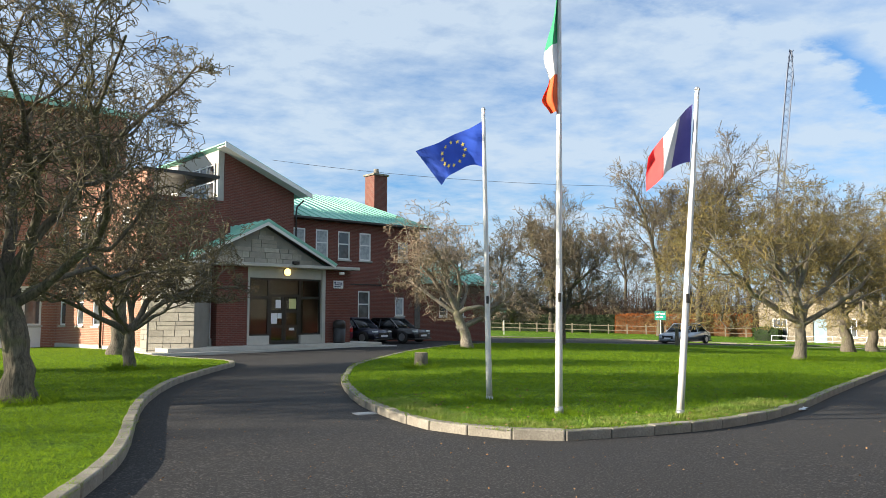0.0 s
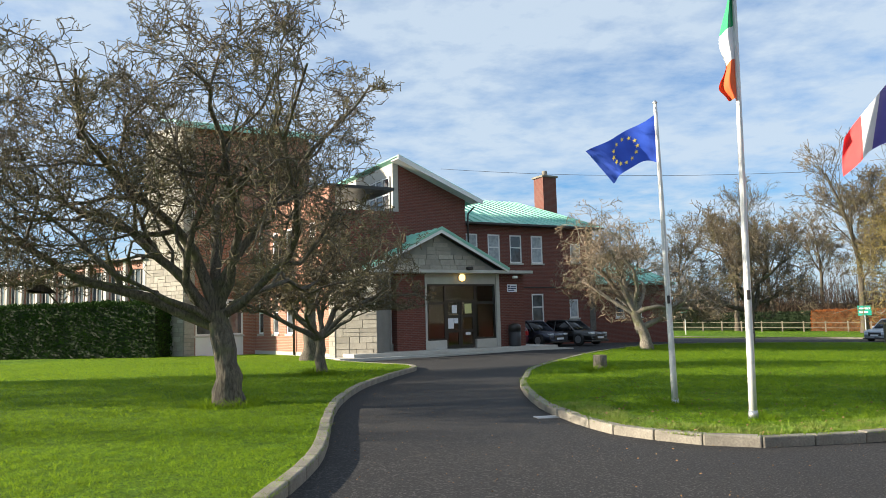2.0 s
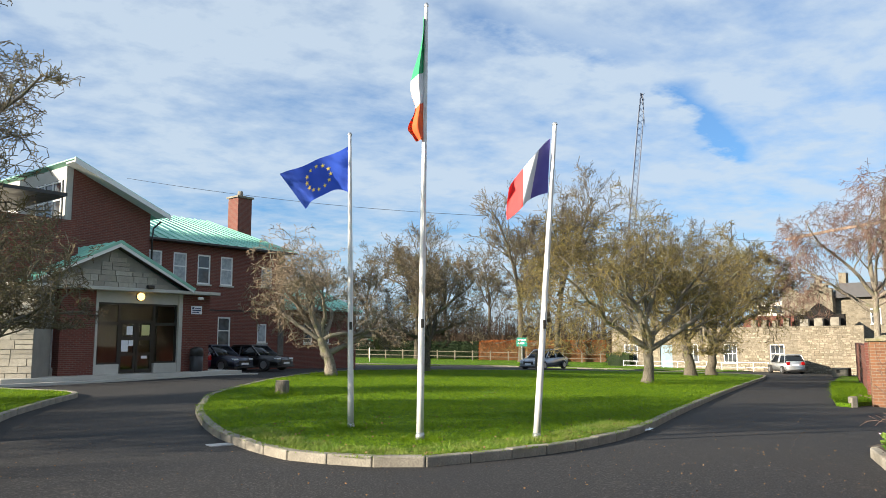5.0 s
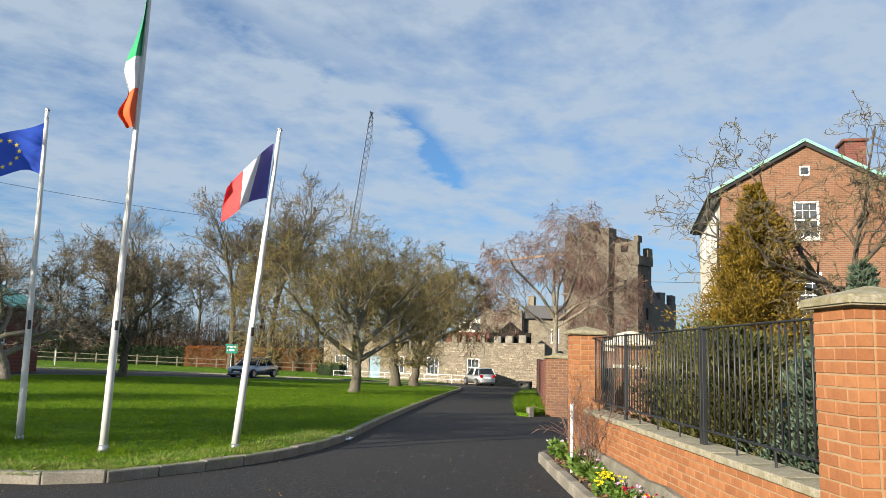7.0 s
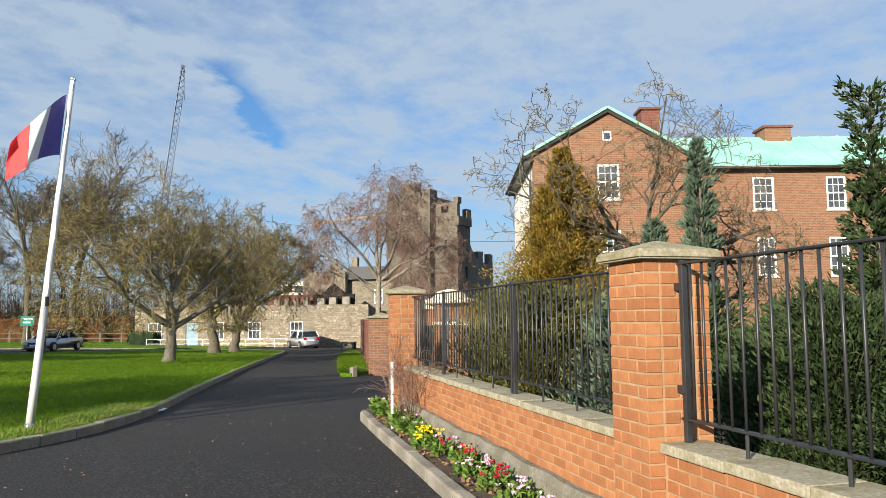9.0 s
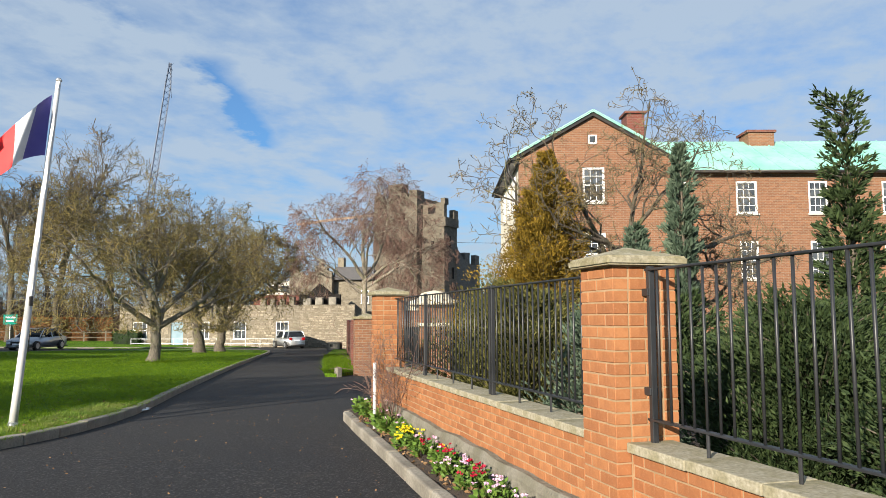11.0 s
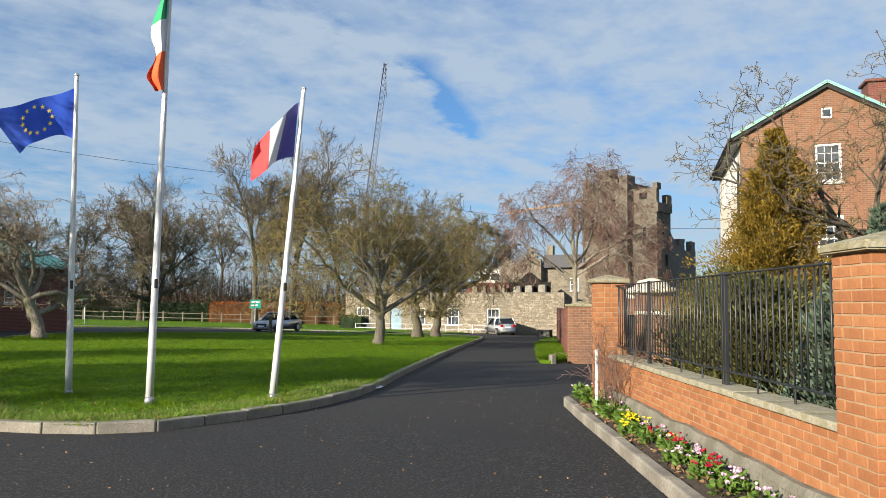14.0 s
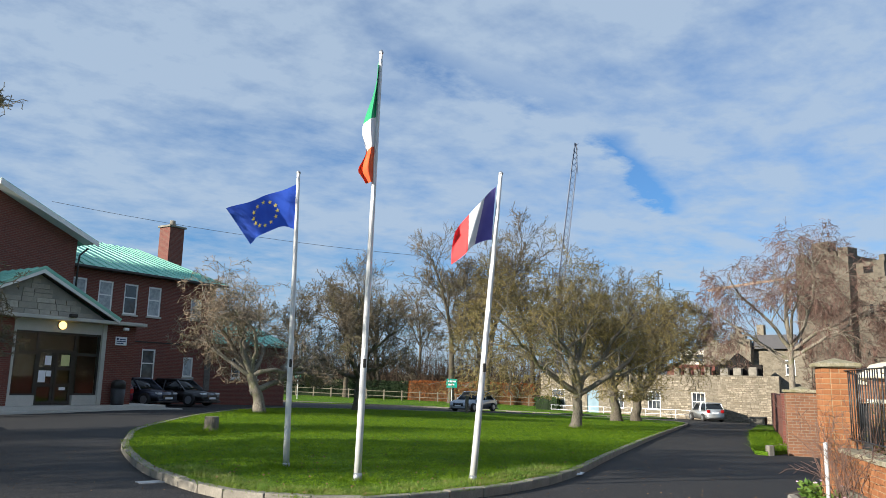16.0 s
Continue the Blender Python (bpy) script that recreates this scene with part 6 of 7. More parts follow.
# ---- tree stump, bollard, signs, drain, litter ----
st = empty("tree_stump", pose(-0.56, 19.2, ground_z(-0.56, 19.2) + 0.05), "sawn tree stump standing in the grass", "stump")
bm = tube(bmesh.new(), [(0, 0, -0.1), (0, 0, 0.03), (0, 0, 0.2), (0.01, 0, 0.41)], [0.22, 0.19, 0.165, 0.16], 18)
for v in bm.verts:
    f = 1 + 0.12 * noise.noise(v.co * 6)
    v.co.x, v.co.y = v.co.x * f, v.co.y * f
smooth(part("bole", bm, "bark_grey", st))
surface("cut_wood", (0.42, 0.32, 0.20), (0.50, 0.40, 0.27), 5, 60, 0.85)
part("cut_face", tube(bmesh.new(), [(0.01, 0, 0.41), (0.01, 0, 0.418)], 0.15, 18), "cut_wood", st, "pale sawn face")
bo = empty("wooden_bollard", pose(14.0, 45.6, ground_z(14.0, 45.6)), "short weathered wooden bollard at the grass edge", "bollard")
part("post", one_box(-0.09, 0.09, -0.09, 0.09, 0, 1.15, bevel=0.02), "bark_grey", bo)
surface("sign_green", (0.01, 0.34, 0.26), (0.02, 0.40, 0.31), 4, 30, 0.5, bump=0)
for x, y, w, h, zz in ((20.6, 72.0, 1.05, 0.85, 1.75), (5.75, 72.0, 0.55, 0.5, 2.0)):
    s = empty("green_sign", pose(x, y, ground_z(x, y), 0, 0, -14), "green sign with pale bars on a post beside the grass", "sign", "green signs")
    part("post", tube(bmesh.new(), [(0, 0.03, 0), (0, 0.03, zz + h)], 0.04, 8), "pole_paint", s)
    part("board", one_box(-w / 2, w / 2, -0.02, 0.0, zz, zz + h, bevel=0.01), "sign_green", s)
    for i in range(2):
        part("bar", one_box(-w * 0.38, w * (0.38 - 0.15 * i), -0.026, -0.022, zz + h * (0.62 - 0.36 * i), zz + h * (0.80 - 0.36 * i)), "paper", s)
dr = empty("drain_cover", pose(-1.05, 10.9, ground_z(-1.05, 10.9) + 0.004, 0, 0, 25), "small iron drain grating beside the kerb", "drain")
part("frame", holed(bmesh.new(), -0.22, 0.22, -0.12, 0.12, -0.01, 0.006, []), "galvanised", dr)
dr.children[0].matrix_local = pose(0, 0, 0, 90)
lrng = random.Random(3)
for x, y in ((5.36, 11.55), (5.5, 11.75)):
    b = bmesh.new()
    bmesh.ops.create_grid(b, x_segments=4, y_segments=4, size=0.07)
    for v in b.verts:
        v.co.z = 0.02 + 0.03 * noise.noise(v.co * 12)
    o = tagged(obj("litter", b, "paper"), "crumpled white scrap of paper by the kerb", "litter", "scraps of litter")
    o.matrix_world = pose(x, y, ground_z(x, y) + 0.012, 0, 0, lrng.uniform(0, 90))
wm = empty("white_stake", WALL_AT @ pose(5.55, 0.22, 0.0), "thin white stake in the flower bed", "stake")
smooth(part("rod", tube(bmesh.new(), [(0, 0, -0.1), (0, 0, 0.82)], 0.022, 10), "pole_paint", wm))

# ---- leaves: hedges, conifers, shrubs ----
for name, c1, c2, rough in (("leaf_laurel", (0.014, 0.040, 0.006), (0.048, 0.10, 0.012), 0.9), ("leaf_gold", (0.10, 0.070, 0.009), (0.285, 0.185, 0.022), 0.7), ("leaf_cypress", (0.018, 0.034, 0.012), (0.060, 0.088, 0.030), 0.7), ("leaf_blue", (0.045, 0.075, 0.047), (0.125, 0.165, 0.115), 0.7), ("leaf_juniper", (0.05, 0.055, 0.014), (0.14, 0.13, 0.036), 0.7), ("leaf_beech", (0.20, 0.065, 0.018), (0.34, 0.125, 0.035), 0.75), ("leaf_dark", (0.018, 0.032, 0.012), (0.035, 0.055, 0.02), 0.7), ("leaf_bed", (0.055, 0.115, 0.018), (0.14, 0.22, 0.04), 0.55), ("petal_red", (0.32, 0.010, 0.03), (0.50, 0.02, 0.06), 0.6), ("petal_pink", (0.50, 0.27, 0.44), (0.72, 0.54, 0.68), 0.6), ("petal_yellow", (0.80, 0.62, 0.01), (0.88, 0.72, 0.03), 0.6), ("dead_leaf", (0.15, 0.085, 0.04), (0.30, 0.19, 0.10), 0.85)):
    k = Nodes(name)
    g = k.node("ShaderNodeNewGeometry").outputs["Random Per Island"]
    c = k.mix(g, c1, c2)
    c = k.mix(k.range(k.noise(1.4, 3), 0.42, 0.62, 0, 0.4), c, tuple(x * 0.7 for x in c1))
    k.put(k.b.inputs["Specular IOR Level"], 0.2)
    k.done(c, rough)


def leaf_mesh(name, pos, axis, side, length, width):
    """Leaves as folded four-sided blades: base, two flanks and tip."""
    n = len(pos)
    L, W = length[:, None], width[:, None]
    nrm = np.cross(axis, side)
    v = np.stack([pos, pos + axis * L * 0.45 + side * W * 0.5 + nrm * W * 0.15, pos + axis * L, pos + axis * L * 0.45 - side * W * 0.5 + nrm * W * 0.15], 1).reshape(-1, 3)
    f = np.arange(n * 4).reshape(-1, 4)
    return quads_mesh(name, v, f)


def norm(a):
    return a / (np.linalg.norm(a, axis=-1, keepdims=True) + 1e-9)


def leaves(name, pos, axis, length, width, mat, parent, rs, spread=0.5, label=""):
    axis = norm(axis + rs.normal(0, spread, axis.shape))
    side = norm(np.cross(axis, rs.normal(0, 1, axis.shape)))
    me = leaf_mesh(name, pos, axis, side, length * rs.uniform(0.6, 1.3, len(pos)), width * rs.uniform(0.7, 1.3, len(pos)))
    me.materials.append(MATS[mat])
    o = new(name, me)
    o.parent = parent
    if label:
        o["label"] = label
    return o


def conifer(name, seed, at, height, radius, mat, label, boughs=170, per=130, size=0.13, slim=1.0, tip=0.75, start=0.02, open_top=0.0):
    """An evergreen built of boughs, each carrying a plume of small sprays."""
    rs = np.random.RandomState(seed)
    x, y = at
    root = empty(name, pose(x, y, ground_z(x, y) - 0.1), label, "conifer")
    wood = Wood()
    top = np.array([rs.normal(0, 0.06) * height * 0.3, rs.normal(0, 0.06) * height * 0.3, height])
    stem = [tuple(top * f + np.array([0.05 * math.sin(5 * f), 0.05 * math.cos(4 * f), 0])) for f in np.linspace(0, 0.97, 10)]
    wood.limb(stem, [0.05 * height / 4 * (1 - 0.9 * f) + 0.008 for f in np.linspace(0, 1, 10)], 7)
    P, A = [], []
    for i in range(boughs):
        f = start + (1 - start) * (i + rs.rand()) / boughs
        h = f * height
        az = i * 2.39996 + rs.normal(0, 0.4)
        R = radius * ((1 - f) ** tip) * (0.75 + 0.25 * math.sin(3 * az + 6 * f)) * rs.uniform(0.6, 1.15) + 0.06 * radius
        if f > 1 - open_top:
            R = radius * rs.uniform(0.25, 0.5)
        d = np.array([math.cos(az), math.sin(az), rs.uniform(0.25, 0.75) * slim])
        d /= np.linalg.norm(d)
        base = top * f + np.array([0, 0, 0.0])
        wood.limb([tuple(base), tuple(base + d * R * 0.5 + np.array([0, 0, -0.02])), tuple(base + d * R * 0.95)], [0.012 + 0.01 * (1 - f), 0.009, 0.004], 4)
        m = int(per * (0.35 + 0.65 * (1 - f)) * (0.5 if f > 1 - open_top else 1))
        t = rs.uniform(0.25, 1.05, m) ** 0.8
        off = rs.normal(0, 1, (m, 3)) * (0.16 * R * (1.1 - 0.7 * t))[:, None]
        P.append(base + d * (R * t)[:, None] + off)
        A.append(np.tile(d + np.array([0, 0, 0.35 * slim]), (m, 1)) + off * 1.5 / max(R, 0.1))
    me = wood.mesh("stem")
    me.materials.append(MATS["bark_brown"])
    o = new("stem", me)
    o.parent = root
    leaves("foliage", np.concatenate(P), np.concatenate(A), size, size * 0.34, mat, root, rs, 0.45)
    return root


conifer("golden_cypress", 1, (13.8, 10.2), 5.4, 2.5, "leaf_gold", "golden yellow-green cypress rising behind the railings", 380, 400, 0.08, 1.0, 1.0)
conifer("cypress", 2, (15.4, 7.6), 5.4, 0.75, "leaf_blue", "narrow blue-green cypress before the brick house", 150, 120, 0.15, 1.6, 0.5)
conifer("cypress", 3, (13.2, 7.5), 3.4, 0.9, "leaf_blue", "small blue-green cypress before the brick house", 110, 120, 0.14, 1.4, 0.6)
conifer("tall_cypress", 4, (10.85, 2.95), 4.45, 0.8, "leaf_cypress", "tall ragged cypress with an open top behind the railings", 130, 150, 0.11, 1.0, 0.55, 0.02, 0.30)
conifer("juniper", 5, (7.6, 5.7), 1.75, 1.35, "leaf_juniper", "spreading olive juniper close behind the railings", 200, 190, 0.07, 1.2, 0.35)
conifer("juniper", 6, (9.0, 7.3), 1.75, 1.4, "leaf_juniper", "spreading olive juniper close behind the railings", 200, 190, 0.07, 1.2, 0.35)
conifer("blue_juniper", 7, (6.75, 4.1), 1.7, 0.9, "leaf_blue", "silvery blue juniper close behind the railings", 140, 130, 0.075, 1.2, 0.4)
conifer("cypress_bush", 8, (6.1, 1.9), 1.5, 1.2, "leaf_cypress", "dense green cypress bush pressed against the railings", 260, 330, 0.055, 1.0, 0.4)
conifer("cypress_bush", 9, (7.6, 2.6), 1.45, 1.2, "leaf_cypress", "dense green cypress bush behind the railings", 180, 160, 0.09, 1.0, 0.4)
conifer("cypress_bush", 10, (5.2, 0.3), 1.5, 1.2, "leaf_cypress", "dense green cypress bush pressed against the railings", 260, 330, 0.05, 1.0, 0.4)
conifer("cypress_bush", 12, (4.6, -1.6), 1.6, 1.2, "leaf_cypress", "dense green cypress bush pressed against the railings", 120, 120, 0.09, 1.0, 0.4)
conifer("cypress_bush", 13, (7.3, 0.6), 1.45, 1.3, "leaf_blue", "dense blue-green cypress bush behind the railings", 150, 140, 0.1, 1.0, 0.4)
conifer("cypress_bush", 14, (9.2, 1.0), 1.55, 1.4, "leaf_cypress", "dense green cypress bush behind the railings", 130, 140, 0.11, 1.0, 0.4)
conifer("cypress_bush", 15, (11.0, 5.6), 1.8, 1.4, "leaf_cypress", "dense green cypress bush behind the railings", 130, 140, 0.11, 1.0, 0.4)
conifer("cypress_bush", 16, (11.5, 8.6), 1.35, 1.2, "leaf_juniper", "olive evergreen bush behind the railings", 130, 140, 0.11, 1.0, 0.4)

bare_h = [(8, 0.7, 0.52, 0.26, 0.03, 9), (6, 0.8, 0.5, 0.32, 0.02, 7), (4, 0.9, 0.5, 0.40, 0.0, 6), (3, 0.9, 0.5, 0.40, 0.0, 5), (0, 0, 0, 0.3, 0.0, 3)]
tree("tree", 61, (16.7, 9.6), 2.2, 0.15, (0, 0), [(55, 140, 4.6, 0.6, 0.2), (35, 135, 4.8, 0.6, 0), (15, 130, 4.6, 0.6, 0), (25, 320, 4.6, 0.6, 0), (48, 318, 4.6, 0.6, 0.2), (20, 230, 4.4, 0.5, 0), (62, 150, 4.2, 0.5, 0.6), (66, 325, 3.6, 0.5, 0.6), (40, 50, 4.2, 0.5, 0.2), (8, 0, 4.7, 0.5, 0)], bare_h, "bark_far", "twig_dark", "bare contorted tree with crooked shoots before the brick gable", env=(-0.4, 0.7, 4.8, 4.4, 4.4, 2.9), fine=0.00042)


def hedge(name, a, b, depth, height, mat, label, n, size, seed, core="leaf_dark"):
    """A clipped hedge: dark body with a coat of leaves standing off it."""
    ang, L = aim(a, b)
    rs = np.random.RandomState(seed)
    root = empty(name, pose(a[0], a[1], ground_z(*a), 0, 0, ang), label, "hedge")
    bm = one_box(0.05, L - 0.05, 0.08, depth - 0.08, -0.2, height - 0.1)
    bmesh.ops.subdivide_edges(bm, edges=bm.edges[:], cuts=8, use_grid_fill=True)
    for v in bm.verts:
        v.co += Vector((noise.noise(v.co * 1.5), noise.noise(v.co * 1.5 + Vector((9, 0, 0))), noise.noise(v.co * 1.5 + Vector((0, 9, 0))))) * 0.08
    part("body", bm, core, root)
    area = np.array([L * height, L * height, depth * height, depth * height, L * depth])
    cnt = (n * area / area.sum()).astype(int)
    P, A = [], []
    for face, m in enumerate(cnt):
        u, v = rs.rand(m), rs.rand(m)
        if face < 2:
            p = np.stack([u * L, np.full(m, 0.0 if face == 0 else depth), v * height], 1)
            d = np.array([0, -1 if face == 0 else 1, 0.35])
        elif face < 4:
            p = np.stack([np.full(m, 0.0 if face == 2 else L), u * depth, v * height], 1)
            d = np.array([-1 if face == 2 else 1, 0, 0.35])
        else:
            p = np.stack([u * L, v * depth, np.full(m, height)], 1)
            d = np.array([0, 0, 1.0])
        p += rs.normal(0, 0.05, p.shape) + d * (np.array([noise.noise((q[0] * 1.1, q[1] * 1.1, q[2] * 1.1)) for q in p]) * 0.12)[:, None]
        P.append(p), A.append(np.tile(d, (m, 1)))
    leaves("leaves", np.concatenate(P), np.concatenate(A), size, size * 0.45, mat, root, rs, 0.7)
    return root


hedge("laurel_hedge", (-36.0, 33.6), (-21.9, 32.6), 2.2, 2.75, "leaf_laurel", "tall clipped dark green laurel hedge along the lawn", 26000, 0.16, 3)
hedge("beech_hedge", (19.6, 86.4), (32.6, 80.5), 1.2, 2.1, "leaf_beech", "rust-brown beech hedge keeping its dead leaves", 15000, 0.16, 4, "dead_leaf")
hedge("dark_hedge", (-4.0, 93.0), (19.6, 86.8), 2.0, 1.5, "leaf_dark", "dark evergreen hedge beyond the far lawn", 9000, 0.22, 5)
hedge("laurel_bush", (28.6, 70.2), (30.2, 68.6), 1.2, 1.2, "leaf_laurel", "low green bush at the corner of the castle range", 1500, 0.14, 6)

# brushwood that closes the view beyond the hedges
rs = np.random.RandomState(12)
th = Wood()
for i in range(6500):
    a = rs.uniform(radians(42), radians(112))
    r = rs.uniform(91, 118)
    x, y = r * math.cos(a), r * math.sin(a)
    h = rs.uniform(3.0, 8.5) * (0.75 + 0.5 * noise.noise((x * 0.08, y * 0.08, 0)))
    z = ground_z(x, y) - 0.3
    dx, dy = rs.normal(0, 0.5, 2)
    th.limb([(x, y, z), (x + dx * 0.4, y + dy * 0.4, z + h * 0.5), (x + dx, y + dy, z + h)], [0.045, 0.03, 0.010], 3)
    for _ in range(4):
        f = rs.uniform(0.3, 0.95)
        bx, by, bz = x + dx * f, y + dy * f, z + h * f
        ex, ey, ez = rs.normal(0, 0.7, 3)
        th.limb([(bx, by, bz), (bx + ex * 0.5, by + ey * 0.5, bz + 0.5), (bx + ex, by + ey, bz + 0.8 + ez * 0.4)], [0.02, 0.016, 0.008], 3)
k = Nodes("brush")
g = k.node("ShaderNodeNewGeometry").outputs["Random Per Island"]
k.done(k.mix(g, (0.035, 0.026, 0.018), (0.12, 0.075, 0.045)), 0.9)
me = th.mesh("brushwood")
me.materials.append(MATS["brush"])
tagged(new("brushwood", me), "thicket of bare brushwood along the far boundary", "brushwood", kind="stuff")
bm = bmesh.new()
prev = None
for i in range(41):
    a = radians(36 + 90 * i / 40)
    x, y = 125 * math.cos(a), 125 * math.sin(a)
    h = 3.2 + 1.6 * noise.noise((i * 0.45, 0, 0))
    ring = [bm.verts.new((x, y, ground_z(x, y) - 0.5)), bm.verts.new((x, y, ground_z(x, y) + h)), bm.verts.new((x * 1.04, y * 1.04, ground_z(x, y) + h)), bm.verts.new((x * 1.04, y * 1.04, ground_z(x, y) - 0.5))]
    if prev:
        for q in range(3):
            bm.faces.new((prev[q], ring[q], ring[q + 1], prev[q + 1]))
    prev = ring
surface("far_shrubs", (0.035, 0.028, 0.018), (0.080, 0.056, 0.036), 0.3, 2.0, 0.95, bump=0.6, depth=0.2)
tagged(obj("far_shrubs", bm, "far_shrubs"), "dark mass of far shrubs closing the grounds", "backdrop", kind="structure")

# paddock fence before the hedges
surface("pale_timber", (0.17, 0.145, 0.105), (0.27, 0.235, 0.18), 2, 20, 0.85)


def rail_fence(a, b, label):
    ang, L = aim(a, b)
    root = empty("rail_fence", pose(a[0], a[1], 0, 0, 0, ang), label, "fence")
    n = round(L / 2.0)
    q = []
    for i in range(n + 1):
        t = i / n
        x, y = a[0] + (b[0] - a[0]) * t, a[1] + (b[1] - a[1]) * t
        q.append((t * L, ground_z(x, y)))
        part("post", one_box(t * L - 0.06, t * L + 0.06, -0.06, 0.06, q[-1][1] - 0.2, q[-1][1] + 1.15), "pale_timber", root)
    for z in (0.45, 0.95):
        for (xa, za), (xb, zb) in zip(q, q[1:]):
            part("rail", prism(bmesh.new(), [(xa, za + z), (xb, zb + z), (xb, zb + z + 0.06), (xa, za + z + 0.06)], -0.09, -0.05), "pale_timber", root)


rail_fence((5.0, 88.0), (33.0, 77.5), "pale timber post and rail fence along the far lawn")

# ---- parked cars ----
for name, c, m in (("paint_silver", (0.36, 0.40, 0.45), 0.7), ("paint_pale", (0.52, 0.54, 0.55), 0.6), ("paint_navy", (0.014, 0.020, 0.045), 0.5), ("paint_black", (0.008, 0.009, 0.012), 0.3), ("paint_red", (0.13, 0.010, 0.028), 0.4)):
    k = Nodes(name)
    k.put(k.b.inputs["Coat Weight"], 0.8)
    k.put(k.b.inputs["Coat Roughness"], 0.05)
    k.done(k.mix(k.range(k.noise(2, 4), 0.4, 0.7, 0, 0.15), c, (0.10, 0.09, 0.08)), 0.32, m)
k = Nodes("car_glass")
k.done((0.012, 0.015, 0.018), 0.05)
k = Nodes("tyre")
k.done(k.mix(k.noise(30), (0.018, 0.018, 0.018), (0.035, 0.034, 0.033)), 0.85)
k = Nodes("lens_clear")
k.done((0.75, 0.78, 0.80), 0.1)
k = Nodes("lens_red")
k.done((0.35, 0.01, 0.01), 0.15)


def car(at, heading, L, W, H, paint, label, kind="hatch"):
    """A car facing +x: shell with arches, glasshouse, roof, wheels, lamps, plates."""
    x, y = at
    root = empty("car", pose(x, y, ground_z(x, y) + 0.02, 0, 0, heading), label, "car", "parked cars")
    h, w = L / 2, W / 2
    belt = H * 0.60
    nose, tail = (0.52 * H, 0.60 * H) if kind == "saloon" else (0.55 * H, 0.66 * H)
    prof = [(-h + 0.02, 0.24), (-h, 0.45), (-h + 0.05, tail), (-h + 0.5, belt + 0.03), (h - L * 0.27, belt), (h - 0.25, nose), (h - 0.03, 0.46 * H), (h, 0.36), (h - 0.04, 0.22)]
    bm = prism(bmesh.new(), prof, -w, w)
    for v in bm.verts:
        if v.co.z > 0.4:
            v.co.y *= 0.97
        if abs(v.co.x) > h - 0.3:
            v.co.y *= 0.86
    bmesh.ops.bevel(bm, geom=bm.edges[:], offset=0.07, segments=3, affect="EDGES")
    body = smooth(part("body", bm, paint, root))
    # glasshouse and roof
    rear = -h + (0.62 if kind == "saloon" else 0.12)
    front = h - L * 0.25
    cab = [(rear, belt - 0.03), (front, belt - 0.05), (front - L * 0.155, H - 0.07), (rear + (L * 0.15 if kind == "saloon" else 0.30), H - 0.08)]
    bm = prism(bmesh.new(), cab, -w * 0.93, w * 0.93)
    for v in bm.verts:
        if v.co.z > belt + 0.1:
            v.co.y *= 0.80
    bmesh.ops.bevel(bm, geom=bm.edges[:], offset=0.03, segments=2, affect="EDGES")
    smooth(part("window", bm, "car_glass", root, "dark tinted glass"))
    rx0, rx1 = cab[3][0], cab[2][0]
    bm = box(bmesh.new(), rx0 - 0.02, rx1 + 0.04, -w * 0.76, w * 0.76, H - 0.11, H, bevel=0.05)
    smooth(part("roof", bm, paint, root))
    for sy in (-1, 1):
        for (xa, za), (xb, zb) in (((cab[0][0] + 0.05, cab[0][1]), (cab[3][0] + 0.02, H - 0.07)), ((cab[1][0] - 0.02, cab[1][1]), (cab[2][0], H - 0.07)), (((rx0 + rx1) / 2 - 0.05, belt - 0.03), ((rx0 + rx1) / 2 - 0.05, H - 0.07))):
            part("pillar", tube(bmesh.new(), [(xa, sy * w * 0.935, za), (xb, sy * w * 0.75, zb)], 0.035, 6), paint, root)
        part("mirror", one_box(front - 0.35, front - 0.2, sy * (w + 0.02) - 0.07, sy * (w + 0.02) + 0.07, belt - 0.02, belt + 0.12, bevel=0.03), paint, root)
        part("headlight", one_box(h - 0.28, h - 0.05, sy * w * 0.66 - 0.16, sy * w * 0.66 + 0.16, 0.42 * H, 0.49 * H, bevel=0.03), "lens_clear", root)
        part("tail_light", one_box(-h - 0.0, -h + 0.16, sy * w * 0.68 - 0.13, sy * w * 0.68 + 0.13, 0.46 * H, 0.62 * H, bevel=0.03), "lens_red", root)
        for wx in (h - L * 0.19, -h + L * 0.19):
            wh2 = smooth(part("wheel", tube(bmesh.new(), [(wx, sy * (w - 0.20), 0.31), (wx, sy * (w - 0.18), 0.31), (wx, sy * (w + 0.0), 0.31), (wx, sy * (w + 0.015), 0.31)], [0.28, 0.32, 0.32, 0.28], 24), "tyre", root))
            part("rim", tube(bmesh.new(), [(wx, sy * (w - 0.02), 0.31), (wx, sy * (w + 0.022), 0.31)], [0.2, 0.19], 20), "galvanised", wh2)
    part("grille", one_box(h - 0.06, h + 0.012, -0.42, 0.42, 0.27 * H, 0.42 * H, bevel=0.02), "dark_frame", root)
    part("number_plate", one_box(h + 0.005, h + 0.03, -0.26, 0.26, 0.26 * H, 0.33 * H), "paper", root)
    part("number_plate", one_box(-h - 0.02, -h + 0.01, -0.26, 0.26, 0.42 * H, 0.50 * H), "paper", root)
    part("bumper", one_box(-h + 0.0, h - 0.0, -w * 0.93, w * 0.93, 0.17, 0.26, bevel=0.03), "dark_frame", root)
    if kind == "hatch":
        part("rear_window", box(bmesh.new(), -0.02, 0.02, -w * 0.66, w * 0.66, 0, 0.42, Matrix.Translation((rear + 0.02, 0, belt + 0.04)) @ Matrix.Rotation(radians(33), 4, "Y")), "car_glass", root)
    return root


